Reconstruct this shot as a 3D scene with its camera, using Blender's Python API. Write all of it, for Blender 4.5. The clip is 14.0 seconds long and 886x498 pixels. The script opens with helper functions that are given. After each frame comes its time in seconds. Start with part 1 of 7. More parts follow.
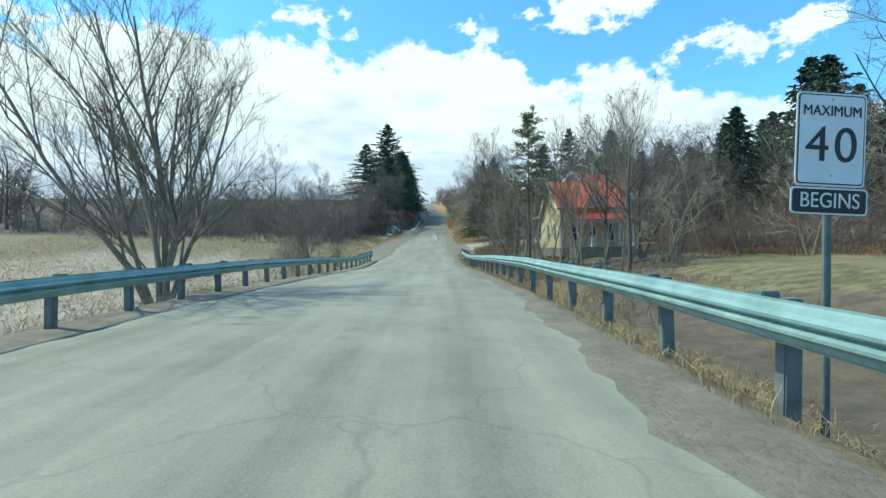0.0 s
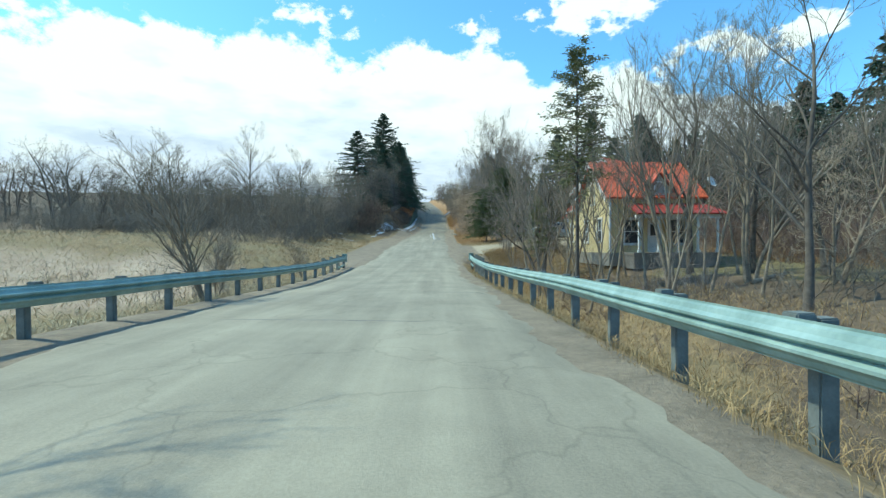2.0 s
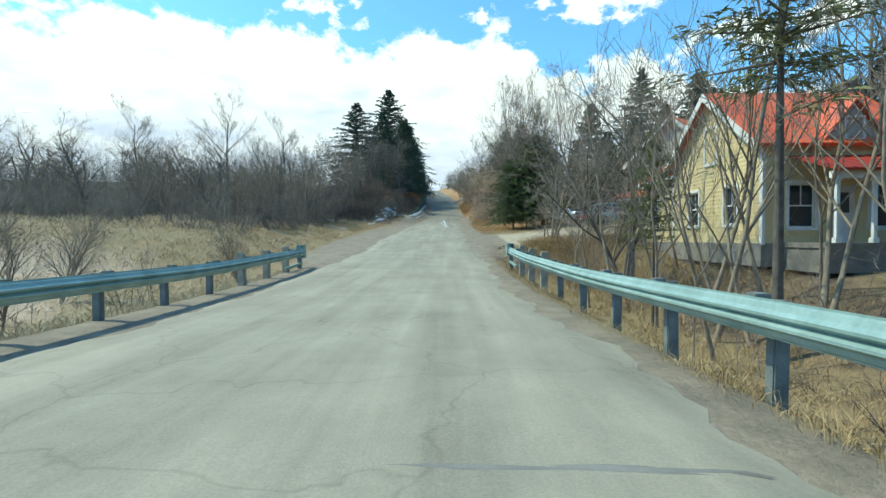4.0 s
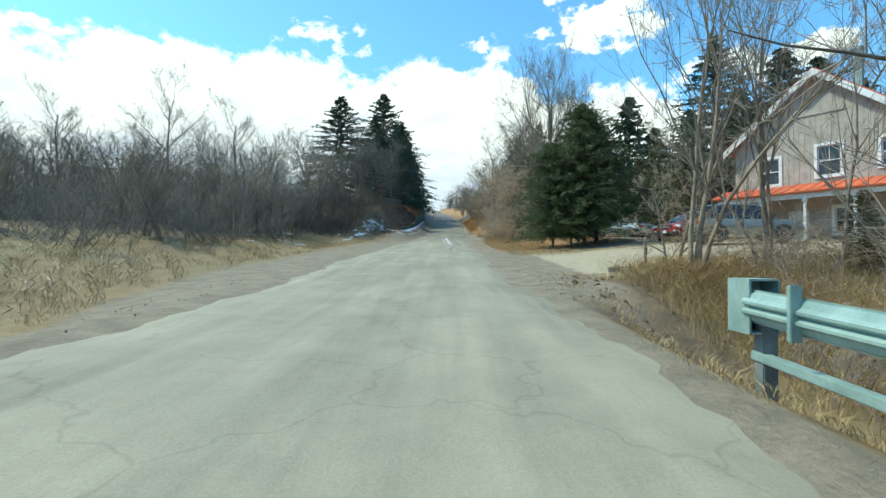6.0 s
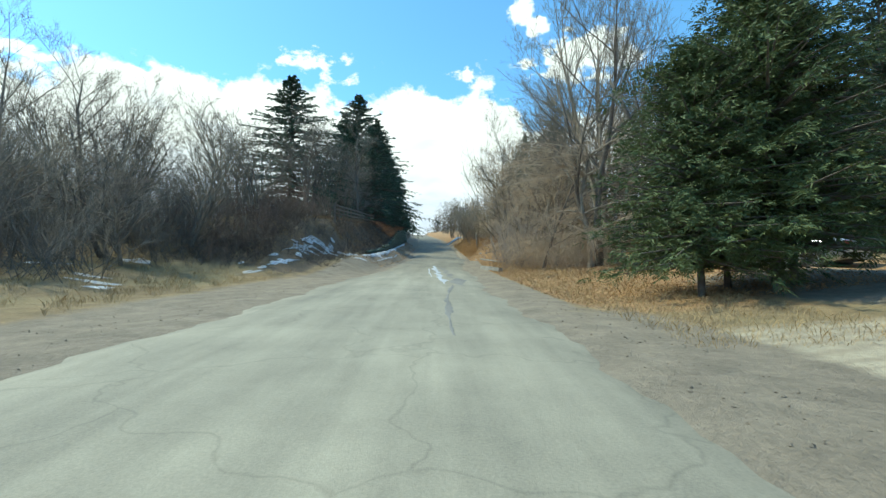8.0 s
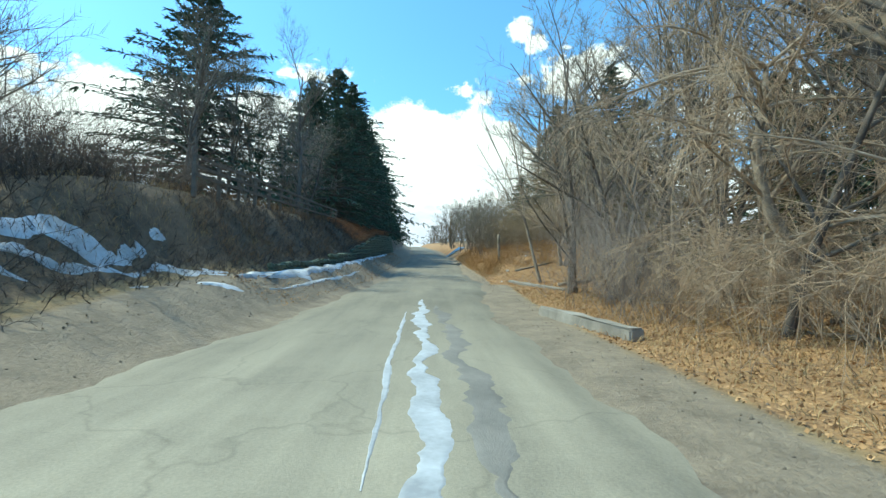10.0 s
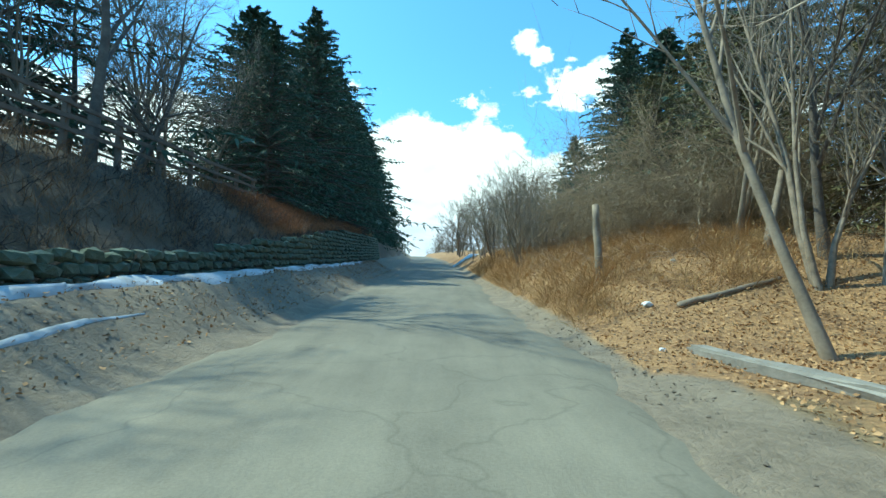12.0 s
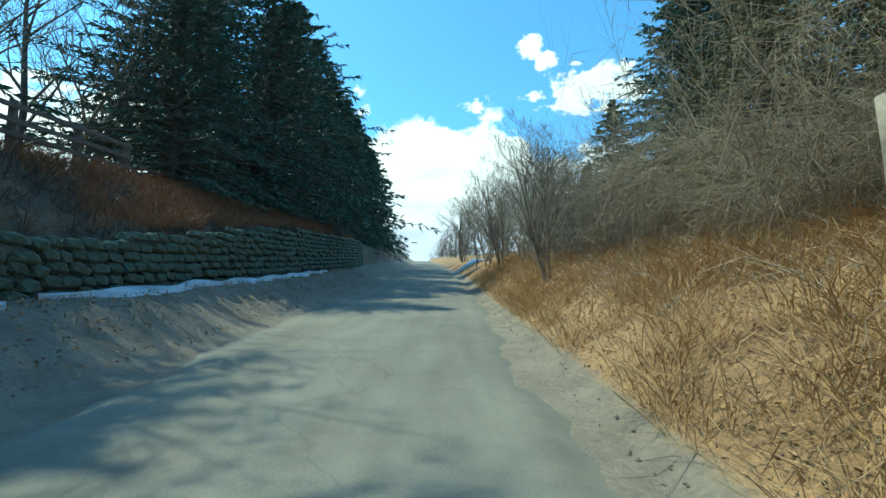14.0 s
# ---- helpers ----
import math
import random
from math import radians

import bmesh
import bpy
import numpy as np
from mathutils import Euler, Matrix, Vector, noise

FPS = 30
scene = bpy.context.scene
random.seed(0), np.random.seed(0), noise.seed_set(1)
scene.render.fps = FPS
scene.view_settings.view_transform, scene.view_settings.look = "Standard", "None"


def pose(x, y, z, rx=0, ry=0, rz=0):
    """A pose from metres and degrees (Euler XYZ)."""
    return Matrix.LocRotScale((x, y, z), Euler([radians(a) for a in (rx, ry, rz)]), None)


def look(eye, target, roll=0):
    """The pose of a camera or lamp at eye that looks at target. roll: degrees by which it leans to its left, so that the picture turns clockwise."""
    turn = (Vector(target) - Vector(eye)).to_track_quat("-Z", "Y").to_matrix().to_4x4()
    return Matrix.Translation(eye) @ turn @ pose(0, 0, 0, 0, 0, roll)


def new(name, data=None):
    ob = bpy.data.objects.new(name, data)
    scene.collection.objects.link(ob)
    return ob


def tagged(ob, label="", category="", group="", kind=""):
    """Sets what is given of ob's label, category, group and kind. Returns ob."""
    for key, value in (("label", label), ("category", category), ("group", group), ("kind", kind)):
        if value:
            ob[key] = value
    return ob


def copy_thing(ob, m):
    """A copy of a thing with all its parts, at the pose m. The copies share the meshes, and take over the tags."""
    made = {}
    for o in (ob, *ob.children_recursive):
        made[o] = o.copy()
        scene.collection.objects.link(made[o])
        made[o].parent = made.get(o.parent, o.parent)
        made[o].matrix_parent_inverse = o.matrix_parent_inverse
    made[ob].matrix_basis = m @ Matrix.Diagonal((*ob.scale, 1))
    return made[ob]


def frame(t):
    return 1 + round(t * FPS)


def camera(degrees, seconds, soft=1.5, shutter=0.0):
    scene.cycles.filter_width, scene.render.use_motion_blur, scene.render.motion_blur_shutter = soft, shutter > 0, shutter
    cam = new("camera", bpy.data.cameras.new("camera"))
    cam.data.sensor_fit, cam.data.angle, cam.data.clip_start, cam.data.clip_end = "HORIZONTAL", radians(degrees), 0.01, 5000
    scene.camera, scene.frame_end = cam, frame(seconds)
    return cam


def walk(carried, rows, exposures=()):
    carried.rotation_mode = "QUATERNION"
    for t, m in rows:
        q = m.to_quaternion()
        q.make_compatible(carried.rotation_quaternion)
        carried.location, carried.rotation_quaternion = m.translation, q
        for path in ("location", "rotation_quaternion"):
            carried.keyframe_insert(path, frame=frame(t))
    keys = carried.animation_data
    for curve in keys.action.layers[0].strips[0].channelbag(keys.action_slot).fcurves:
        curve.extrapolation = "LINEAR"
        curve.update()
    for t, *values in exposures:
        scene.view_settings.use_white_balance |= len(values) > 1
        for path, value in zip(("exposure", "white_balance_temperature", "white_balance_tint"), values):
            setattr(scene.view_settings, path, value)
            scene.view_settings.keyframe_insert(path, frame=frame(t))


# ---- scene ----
cam = camera(86.0, 14.0, soft=1.4)
PATH = [
    (0, (0.51, 3.167, 1.75), (0.522, 5.167, 1.74), -0.9),
    (0.5, (0.483, 6.198, 1.795), (0.487, 8.198, 1.782), -1.2),
    (1, (0.46, 9.18, 1.835), (0.47, 11.18, 1.827), -0.9),
    (1.5, (0.438, 12.101, 1.871), (0.453, 14.1, 1.863), -0.7),
    (2, (0.41, 14.993, 1.898), (0.428, 16.993, 1.889), -0.2),
    (2.5, (0.362, 17.902, 1.899), (0.371, 19.902, 1.888), -0.1),
    (3, (0.29, 20.924, 1.873), (0.285, 22.923, 1.831), 0.0),
    (3.2, (0.252, 22.216, 1.853), (0.241, 24.215, 1.79), -0.0),
    (5.3, (-0.229, 36.627, 1.529), (-0.26, 38.627, 1.542), -0.2),
    (5.5, (-0.272, 38.19, 1.538), (-0.301, 40.189, 1.559), 0.3),
    (6, (-0.365, 42.371, 1.629), (-0.385, 44.37, 1.682), 0.4),
    (6.5, (-0.443, 46.689, 1.8), (-0.453, 48.687, 1.884), 0.1),
    (7, (-0.504, 51.148, 2.056), (-0.504, 53.145, 2.171), 0.1),
    (7.5, (-0.524, 55.529, 2.37), (-0.511, 57.525, 2.502), 0.2),
    (8, (-0.506, 59.937, 2.714), (-0.47, 61.931, 2.873), 0.1),
    (8.5, (-0.477, 64.442, 3.081), (-0.434, 66.434, 3.255), 0.4),
    (9, (-0.431, 68.991, 3.462), (-0.38, 70.981, 3.652), 0.9),
    (9.2, (-0.403, 70.819, 3.608), (-0.349, 72.808, 3.808), 1.0),
    (11.3, (-0.028, 89.934, 5.07), (-0.003, 91.921, 5.299), 1.0),
    (11.5, (0.01, 91.459, 5.209), (0.032, 93.444, 5.455), 1.1),
    (12, (0.109, 94.656, 5.558), (0.132, 96.639, 5.817), 1.0),
    (12.5, (0.221, 97.449, 5.89), (0.242, 99.429, 6.167), 1.1),
    (13, (0.366, 100.037, 6.179), (0.387, 102.016, 6.466), 1.1),
    (13.5, (0.55, 101.485, 6.376), (0.562, 103.465, 6.658), 1.1),
    (14, (0.781, 101.814, 6.502), (0.782, 103.795, 6.779), 0.9),
]
EXPO = [(0.0, -0.14, 5900, -11), (3.2, -0.06, 6150, -9), (9.2, 0.08, 6350, -8), (11.3, 0.24, 5850, -16), (14.0, 0.06, 5750, -18)]
walk(cam, [(t, look(eye, target, roll)) for t, eye, target, roll in PATH], exposures=EXPO)

# ---- world and sun ----
SUN_TO = Vector((-0.57, 0.13, 0.81)).normalized()
sun_data = bpy.data.lights.new("sun", "SUN")
sun_data.energy, sun_data.angle, sun_data.color = 4.9, radians(0.6), (1.0, 0.91, 0.74)
sun = new("sun", sun_data)
sun.matrix_world = look((0, 0, 60), Vector((0, 0, 60)) - SUN_TO)


def build_world():
    w = bpy.data.worlds.new("sky")
    scene.world = w
    w.use_nodes = True
    nt = w.node_tree
    nt.nodes.clear()
    N, L = nt.nodes.new, nt.links.new
    sky = N("ShaderNodeTexSky")
    sky.sky_type, sky.sun_disc = "NISHITA", False
    sky.sun_elevation = math.asin(SUN_TO.z)
    sky.sun_rotation = math.atan2(SUN_TO.x, SUN_TO.y)
    sky.dust_density, sky.ozone_density, sky.altitude = 0.6, 1.6, 200
    tc = N("ShaderNodeTexCoord")
    sep = N("ShaderNodeSeparateXYZ")
    L(tc.outputs["Generated"], sep.inputs[0])

    def math_node(op, a, b=None, c=None, clamp=False):
        n = N("ShaderNodeMath")
        n.operation, n.use_clamp = op, clamp
        for i, v in enumerate((a, b, c)):
            if v is None:
                continue
            if isinstance(v, (int, float)):
                n.inputs[i].default_value = v
            else:
                L(v, n.inputs[i])
        return n.outputs[0]

    # bearing (0 to 1 round the compass, ahead at 0.5) and slope of the line of sight
    bearing = math_node("MULTIPLY_ADD", math_node("ARCTAN2", sep.outputs[0], sep.outputs[1]), 0.5 / math.pi, 0.5)
    flat = math_node("SQRT", math_node("ADD", math_node("POWER", sep.outputs[0], 2.0), math_node("POWER", sep.outputs[1], 2.0)))
    slope = math_node("DIVIDE", sep.outputs[2], math_node("MAXIMUM", flat, 0.001))

    def fbm(scale, detail, rough, off, stretch=1.0):
        mp = N("ShaderNodeMapping")
        mp.inputs["Location"].default_value = off
        mp.inputs["Scale"].default_value = (1, 1, stretch)
        L(tc.outputs["Generated"], mp.inputs[0])
        n = N("ShaderNodeTexNoise")
        n.inputs["Scale"].default_value, n.inputs["Detail"].default_value, n.inputs["Roughness"].default_value = scale, detail, rough
        L(mp.outputs[0], n.inputs["Vector"])
        return n.outputs["Fac"]

    big, fine = fbm(5.0, 3, 0.5, (3.1, 0.7, 0.2), 1.3), fbm(15.0, 8, 0.60, (1.3, 4.4, 2.0), 1.4)
    # the upper edge of a long bank of cumulus, round the compass
    edge = N("ShaderNodeFloatCurve")
    cv = edge.mapping.curves[0]
    rim = [(0.12, 0.16), (0.25, 0.20), (0.36, 0.34), (0.378, 0.36), (0.39, 0.385), (0.405, 0.425), (0.425, 0.42), (0.44, 0.43), (0.455, 0.43),
           (0.467, 0.40), (0.473, 0.385), (0.4885, 0.435), (0.497, 0.425), (0.503, 0.405), (0.514, 0.435), (0.528, 0.40), (0.541, 0.34), (0.555, 0.355), (0.571, 0.31), (0.59, 0.27), (0.61, 0.22), (0.65, 0.18), (0.80, 0.16)]
    for p in rim:
        cv.points.new(*p)
    cv.points[0].location, cv.points[-1].location = (0, 0.15), (1, 0.15)
    edge.mapping.update()
    L(bearing, edge.inputs["Value"])
    bank = math_node("MULTIPLY", math_node("SUBTRACT", edge.outputs[0], slope), 5.5)
    # single clouds above it: bearing in radians, slope, half width, half height
    single = None
    for a, b, ra, rb in ((0.30, 0.485, 0.135, 0.060), (0.525, 0.352, 0.115, 0.042), (0.655, 0.365, 0.055, 0.030), (-0.235, 0.470, 0.105, 0.034),
                         (-0.205, 0.445, 0.05, 0.025), (-0.73, 0.38, 0.06, 0.020), (0.05, 0.455, 0.035, 0.022), (0.185, 0.59, 0.030, 0.035), (0.225, 0.555, 0.030, 0.022)):
        dx = math_node("POWER", math_node("MULTIPLY", math_node("SUBTRACT", bearing, 0.5 + a * 0.5 / math.pi), 2 * math.pi / ra), 2.0)
        dz = math_node("POWER", math_node("MULTIPLY", math_node("SUBTRACT", slope, b), 1 / rb), 2.0)
        q = math_node("MULTIPLY", math_node("SUBTRACT", 0.70, math_node("ADD", dx, dz)), 0.20)
        single = q if single is None else math_node("MAXIMUM", single, q)
    single = math_node("MAXIMUM", math_node("MULTIPLY_ADD", math_node("SUBTRACT", fbm(42.0, 6, 0.6, (5.0, 1.0, 3.0), 1.6), 0.5), 0.55, single), -0.5)
    dens = math_node("MAXIMUM", math_node("MINIMUM", bank, 0.6), single)
    puff = math_node("MULTIPLY_ADD", math_node("SUBTRACT", fine, 0.5), 1.25, math_node("MULTIPLY", math_node("SUBTRACT", big, 0.5), 0.55))
    dens = math_node("ADD", dens, puff)
    mask = N("ShaderNodeMapRange")
    mask.interpolation_type = "SMOOTHSTEP"
    mask.inputs["From Min"].default_value, mask.inputs["From Max"].default_value = -0.03, 0.13
    L(dens, mask.inputs["Value"])
    # thicker cloud low down is greyer and faintly violet
    base_of = N("ShaderNodeMapRange")
    base_of.inputs["From Min"].default_value, base_of.inputs["From Max"].default_value = 0.30, 0.12
    L(math_node("ADD", slope, math_node("MULTIPLY", math_node("SUBTRACT", fbm(7.0, 5, 0.55, (7.0, 2.0, 5.0), 3.0), 0.5), 0.55)), base_of.inputs["Value"])
    tone = N("ShaderNodeMix")
    tone.data_type = "RGBA"
    tone.inputs["A"].default_value, tone.inputs["B"].default_value = (1.0, 1.0, 1.0, 1), (0.66, 0.71, 0.85, 1)
    L(base_of.outputs[0], tone.inputs["Factor"])
    bg_sky, bg_cloud, mix, out = N("ShaderNodeBackground"), N("ShaderNodeBackground"), N("ShaderNodeMixShader"), N("ShaderNodeOutputWorld")
    deep = N("ShaderNodeMix")
    deep.data_type, deep.blend_type = "RGBA", "MULTIPLY"
    deep.inputs["Factor"].default_value = 1.0
    deep.inputs["B"].default_value = (0.60, 0.90, 1.04, 1)
    L(sky.outputs[0], deep.inputs["A"]), L(deep.outputs["Result"], bg_sky.inputs[0])
    bg_sky.inputs[1].default_value = 0.29
    L(tone.outputs["Result"], bg_cloud.inputs[0])
    bg_cloud.inputs[1].default_value = 1.22
    L(mask.outputs[0], mix.inputs[0]), L(bg_sky.outputs[0], mix.inputs[1]), L(bg_cloud.outputs[0], mix.inputs[2])
    L(mix.outputs[0], out.inputs[0])


build_world()

# ---- materials ----


def mat(name, base, second=None, scale=3.0, rough=0.85, metal=0.0, bump=0.0, bump_scale=30.0, island=0.0, fine=0.35, coord="Object"):
    """Two colours mixed by noise at two scales, with fine relief; island: how much separate pieces differ."""
    m = bpy.data.materials.new(name)
    m.use_nodes = True
    nt = m.node_tree
    N, L = nt.nodes.new, nt.links.new
    b = nt.nodes["Principled BSDF"]
    b.inputs["Roughness"].default_value, b.inputs["Metallic"].default_value = rough, metal
    second = second or tuple(c * 0.72 for c in base)
    tc = N("ShaderNodeTexCoord")
    n1, n2 = N("ShaderNodeTexNoise"), N("ShaderNodeTexNoise")
    for n, s, d in ((n1, scale, 4), (n2, scale * 9, 3)):
        n.inputs["Scale"].default_value, n.inputs["Detail"].default_value = s, d
        L(tc.outputs[coord], n.inputs["Vector"])
    add = N("ShaderNodeMath")
    add.operation = "MULTIPLY_ADD"
    L(n2.outputs["Fac"], add.inputs[0])
    add.inputs[1].default_value = fine
    L(n1.outputs["Fac"], add.inputs[2])
    value = add.outputs[0]
    if island:
        geo = N("ShaderNodeNewGeometry")
        a2 = N("ShaderNodeMath")
        a2.operation = "MULTIPLY_ADD"
        L(geo.outputs["Random Per Island"], a2.inputs[0])
        a2.inputs[1].default_value = island
        L(value, a2.inputs[2])
        value = a2.outputs[0]
    ramp = N("ShaderNodeMapRange")
    ramp.inputs["From Min"].default_value, ramp.inputs["From Max"].default_value = 0.42, 0.85 + island
    L(value, ramp.inputs["Value"])
    mx = N("ShaderNodeMix")
    mx.data_type = "RGBA"
    mx.inputs["A"].default_value, mx.inputs["B"].default_value = (*base, 1), (*second, 1)
    L(ramp.outputs[0], mx.inputs["Factor"])
    L(mx.outputs["Result"], b.inputs["Base Color"])
    if bump:
        n3, bp = N("ShaderNodeTexNoise"), N("ShaderNodeBump")
        n3.inputs["Scale"].default_value, n3.inputs["Detail"].default_value = bump_scale, 5
        L(tc.outputs[coord], n3.inputs["Vector"])
        bp.inputs["Strength"].default_value, bp.inputs["Distance"].default_value = bump, 0.02
        L(n3.outputs["Fac"], bp.inputs["Height"])
        L(bp.outputs[0], b.inputs["Normal"])
    return m


M_BARK = mat("bark", (0.17, 0.145, 0.12), (0.085, 0.072, 0.06), scale=4, bump=0.6, bump_scale=18, rough=0.95)
M_BARK_PALE = mat("pale_bark", (0.34, 0.28, 0.21), (0.18, 0.145, 0.105), scale=4, bump=0.5, bump_scale=18, rough=0.95)
M_TWIG = mat("twig", (0.215, 0.19, 0.155), (0.115, 0.102, 0.083), scale=1.2, island=0.3, rough=0.95)
M_BRAMBLE = mat("dark_bramble", (0.105, 0.085, 0.068), (0.055, 0.045, 0.038), scale=1.2, island=0.3, rough=0.95)
M_TWIG_PALE = mat("pale_twig", (0.46, 0.39, 0.30), (0.28, 0.23, 0.17), scale=1.2, island=0.3, rough=0.95)
M_TWIG_COOL = mat("grey_underwood_twig", (0.185, 0.175, 0.155), (0.10, 0.095, 0.085), scale=1.2, island=0.3, rough=0.95)
M_TWIG_MAUVE = mat("mauve_grey_twig", (0.33, 0.285, 0.25), (0.19, 0.16, 0.14), scale=1.2, island=0.3, rough=0.95)
M_TWIG_RED = mat("reddish_twig", (0.165, 0.118, 0.095), (0.095, 0.066, 0.055), scale=1.2, island=0.3, rough=0.95)
M_TWIG_OLIVE = mat("olive_twig", (0.33, 0.265, 0.175), (0.17, 0.13, 0.085), scale=1.2, island=0.3, rough=0.95)
M_TWIG_TAN = mat("tan_twig", (0.52, 0.41, 0.29), (0.27, 0.195, 0.13), scale=1.2, island=0.3, rough=0.95)
# dark interior and sunlit tips of the bushy spruces put into the two colours
M_NEEDLE_LIT = mat("sunlit_spruce_needles", (0.026, 0.052, 0.018), (0.115, 0.145, 0.042), scale=0.8, island=0.35, rough=0.7)
M_NEEDLE_OLIVE = mat("olive_needles", (0.085, 0.090, 0.034), (0.175, 0.150, 0.062), scale=0.8, island=0.35, rough=0.75)
M_NEEDLE = mat("spruce_needles", (0.036, 0.070, 0.046), (0.062, 0.105, 0.060), scale=0.8, island=0.35, rough=0.7)
M_NEEDLE_PINE = mat("pine_needles", (0.10, 0.125, 0.050), (0.21, 0.20, 0.085), scale=0.8, island=0.35, rough=0.7)
M_GRASS = mat("dry_grass", (0.46, 0.34, 0.17), (0.27, 0.18, 0.085), scale=0.5, island=0.4, rough=0.9)
M_GRASS_PALE = mat("pale_dry_grass", (0.52, 0.44, 0.29), (0.34, 0.27, 0.16), scale=0.5, island=0.4, rough=0.9)
M_STEEL = mat("galvanised_steel", (0.365, 0.485, 0.455), (0.225, 0.32, 0.295), scale=2.5, rough=0.55, metal=0.35, bump=0.05)
M_POST = mat("weathered_post", (0.19, 0.215, 0.21), (0.11, 0.125, 0.12), scale=5, rough=0.9, bump=0.3)
M_SNOW = mat("old_snow", (0.68, 0.71, 0.75), (0.36, 0.36, 0.35), scale=1.2, rough=0.6, bump=0.7, bump_scale=9)
M_CONCRETE = mat("concrete", (0.33, 0.31, 0.27), (0.20, 0.188, 0.165), scale=2.5, rough=0.95, bump=0.4)

# ---- the lie of the land ----
ROAD_Z = [(-300, -1.0), (-60, 0.2), (-20, 0.45), (3, 0.50), (12, 0.61), (18, 0.64), (24, 0.55), (37, 0.30), (42, 0.38), (47, 0.55), (51, 0.81), (55.5, 1.12),
          (60, 1.46), (64.5, 1.83), (69, 2.21), (71, 2.36), (80, 3.04), (90, 3.82), (94.7, 4.31), (97.5, 4.64), (100, 4.93), (104, 5.38), (120, 7.2),
          (150, 10.9), (200, 17.0), (260, 24.3), (300, 28.9), (320, 30.2), (345, 30.4), (420, 28.0), (900, 20.0), (2600, 18.0)]
ROAD_L = [(-300, -5.0), (0, -4.9), (40, -5.2), (55, -5.0), (72, -4.6), (90, -3.6), (100, -2.7), (130, -2.9), (180, -4.5), (250, -8.6), (320, -12.0), (2600, -60)]
ROAD_R = [(-300, 2.5), (0, 2.45), (30, 2.15), (47, 1.8), (60, 1.5), (72, 1.4), (90, 1.5), (100, 2.0), (130, 2.1), (180, 0.6), (250, -3.4), (320, -6.8), (2600, -50)]


def table(rows, y):
    ys, vs = zip(*rows)
    return np.interp(y, ys, vs)


def road_z(y):
    y = np.asarray(y, float)
    return sum(table(ROAD_Z, y + d) for d in (-4.0, -2.0, 0.0, 2.0, 4.0)) / 5


def road_left(y):
    return table(ROAD_L, np.asarray(y, float))


def road_right(y):
    return table(ROAD_R, np.asarray(y, float))


def blend(y, a, b):
    t = np.clip((np.asarray(y, float) - a) / (b - a), 0, 1)
    return t * t * (3 - 2 * t)


LEFT_A = [(0, 0), (0.9, -0.02), (2.6, -0.75), (5, -0.9), (22, -0.45), (45, 0.5), (75, 1.2), (200, 3), (2000, 20)]
LEFT_B = [(0, 0), (1.5, -0.06), (5, 0.0), (9, 0.45), (20, 1.5), (60, 2.6), (200, 5), (2000, 25)]
LEFT_C = [(0, 0), (0.5, 0.12), (1.0, 0.45), (1.4, 0.72), (1.9, 0.80), (2.5, 0.85)]
WALL_TOP = [(88, 0.95), (97, 1.12), (104, 1.28), (109, 1.68), (117, 2.35), (122, 2.6), (134, 2.65), (150, 2.0), (200, 1.6)]   # over the road, along the road
WALL_D = 2.35                                                                                  # from the road's edge to the wall's face
RIGHT_A = [(0, 0), (0.6, -0.05), (2.4, -1.15), (5, -1.25), (8, -0.35), (11, 0.25), (18, 0.5), (32, 0.9), (42, 3.2), (70, 12), (200, 26), (2000, 45)]
RIGHT_B = [(0, 0), (2.5, -0.05), (6, 0.18), (10, 0.62), (16, 0.85), (30, 1.4), (45, 4), (70, 9), (200, 20), (2000, 45)]
RIGHT_C = [(0, 0), (1.6, -0.02), (3.0, 0.10), (8, 0.5), (16, 1.1), (30, 2.0), (60, 6), (200, 18), (2000, 45)]
RIGHT_D = [(0, 0), (0.45, 0.05), (0.9, 0.38), (1.5, 0.82), (2.2, 1.12), (3.2, 1.40), (5.5, 1.8), (12, 2.5), (30, 4.0), (60, 6), (200, 18), (2000, 45)]


def left_bank(d, y):
    """Height over the road: a verge, a low retaining wall that grows up the hill, and a steep brushy slope to the fence."""
    top = table(WALL_TOP, y)
    low = table(LEFT_C, d)
    slope_up = top + (3.30 - top) * blend(d, 2.2, 4.9)
    high = np.where(d < 6.0, slope_up, 3.30 - 0.7 * blend(d, 7, 26) + np.maximum(d - 26, 0) * 0.02)
    wide = 0.02 + 1.0 * (1 - blend(y, 90, 94))
    t = np.clip((d - WALL_D + wide) / (2 * wide), 0, 1)
    return low * (1 - t) + high * t


def lumps(x, y):
    return (np.sin(x * 0.9 + 1.7 * np.sin(y * 0.31)) * np.sin(y * 0.7 + 1.3 * np.sin(x * 0.43)) * 0.07
            + np.sin(x * 2.3 + y * 1.1) * np.sin(y * 2.7 - x * 0.8) * 0.025)


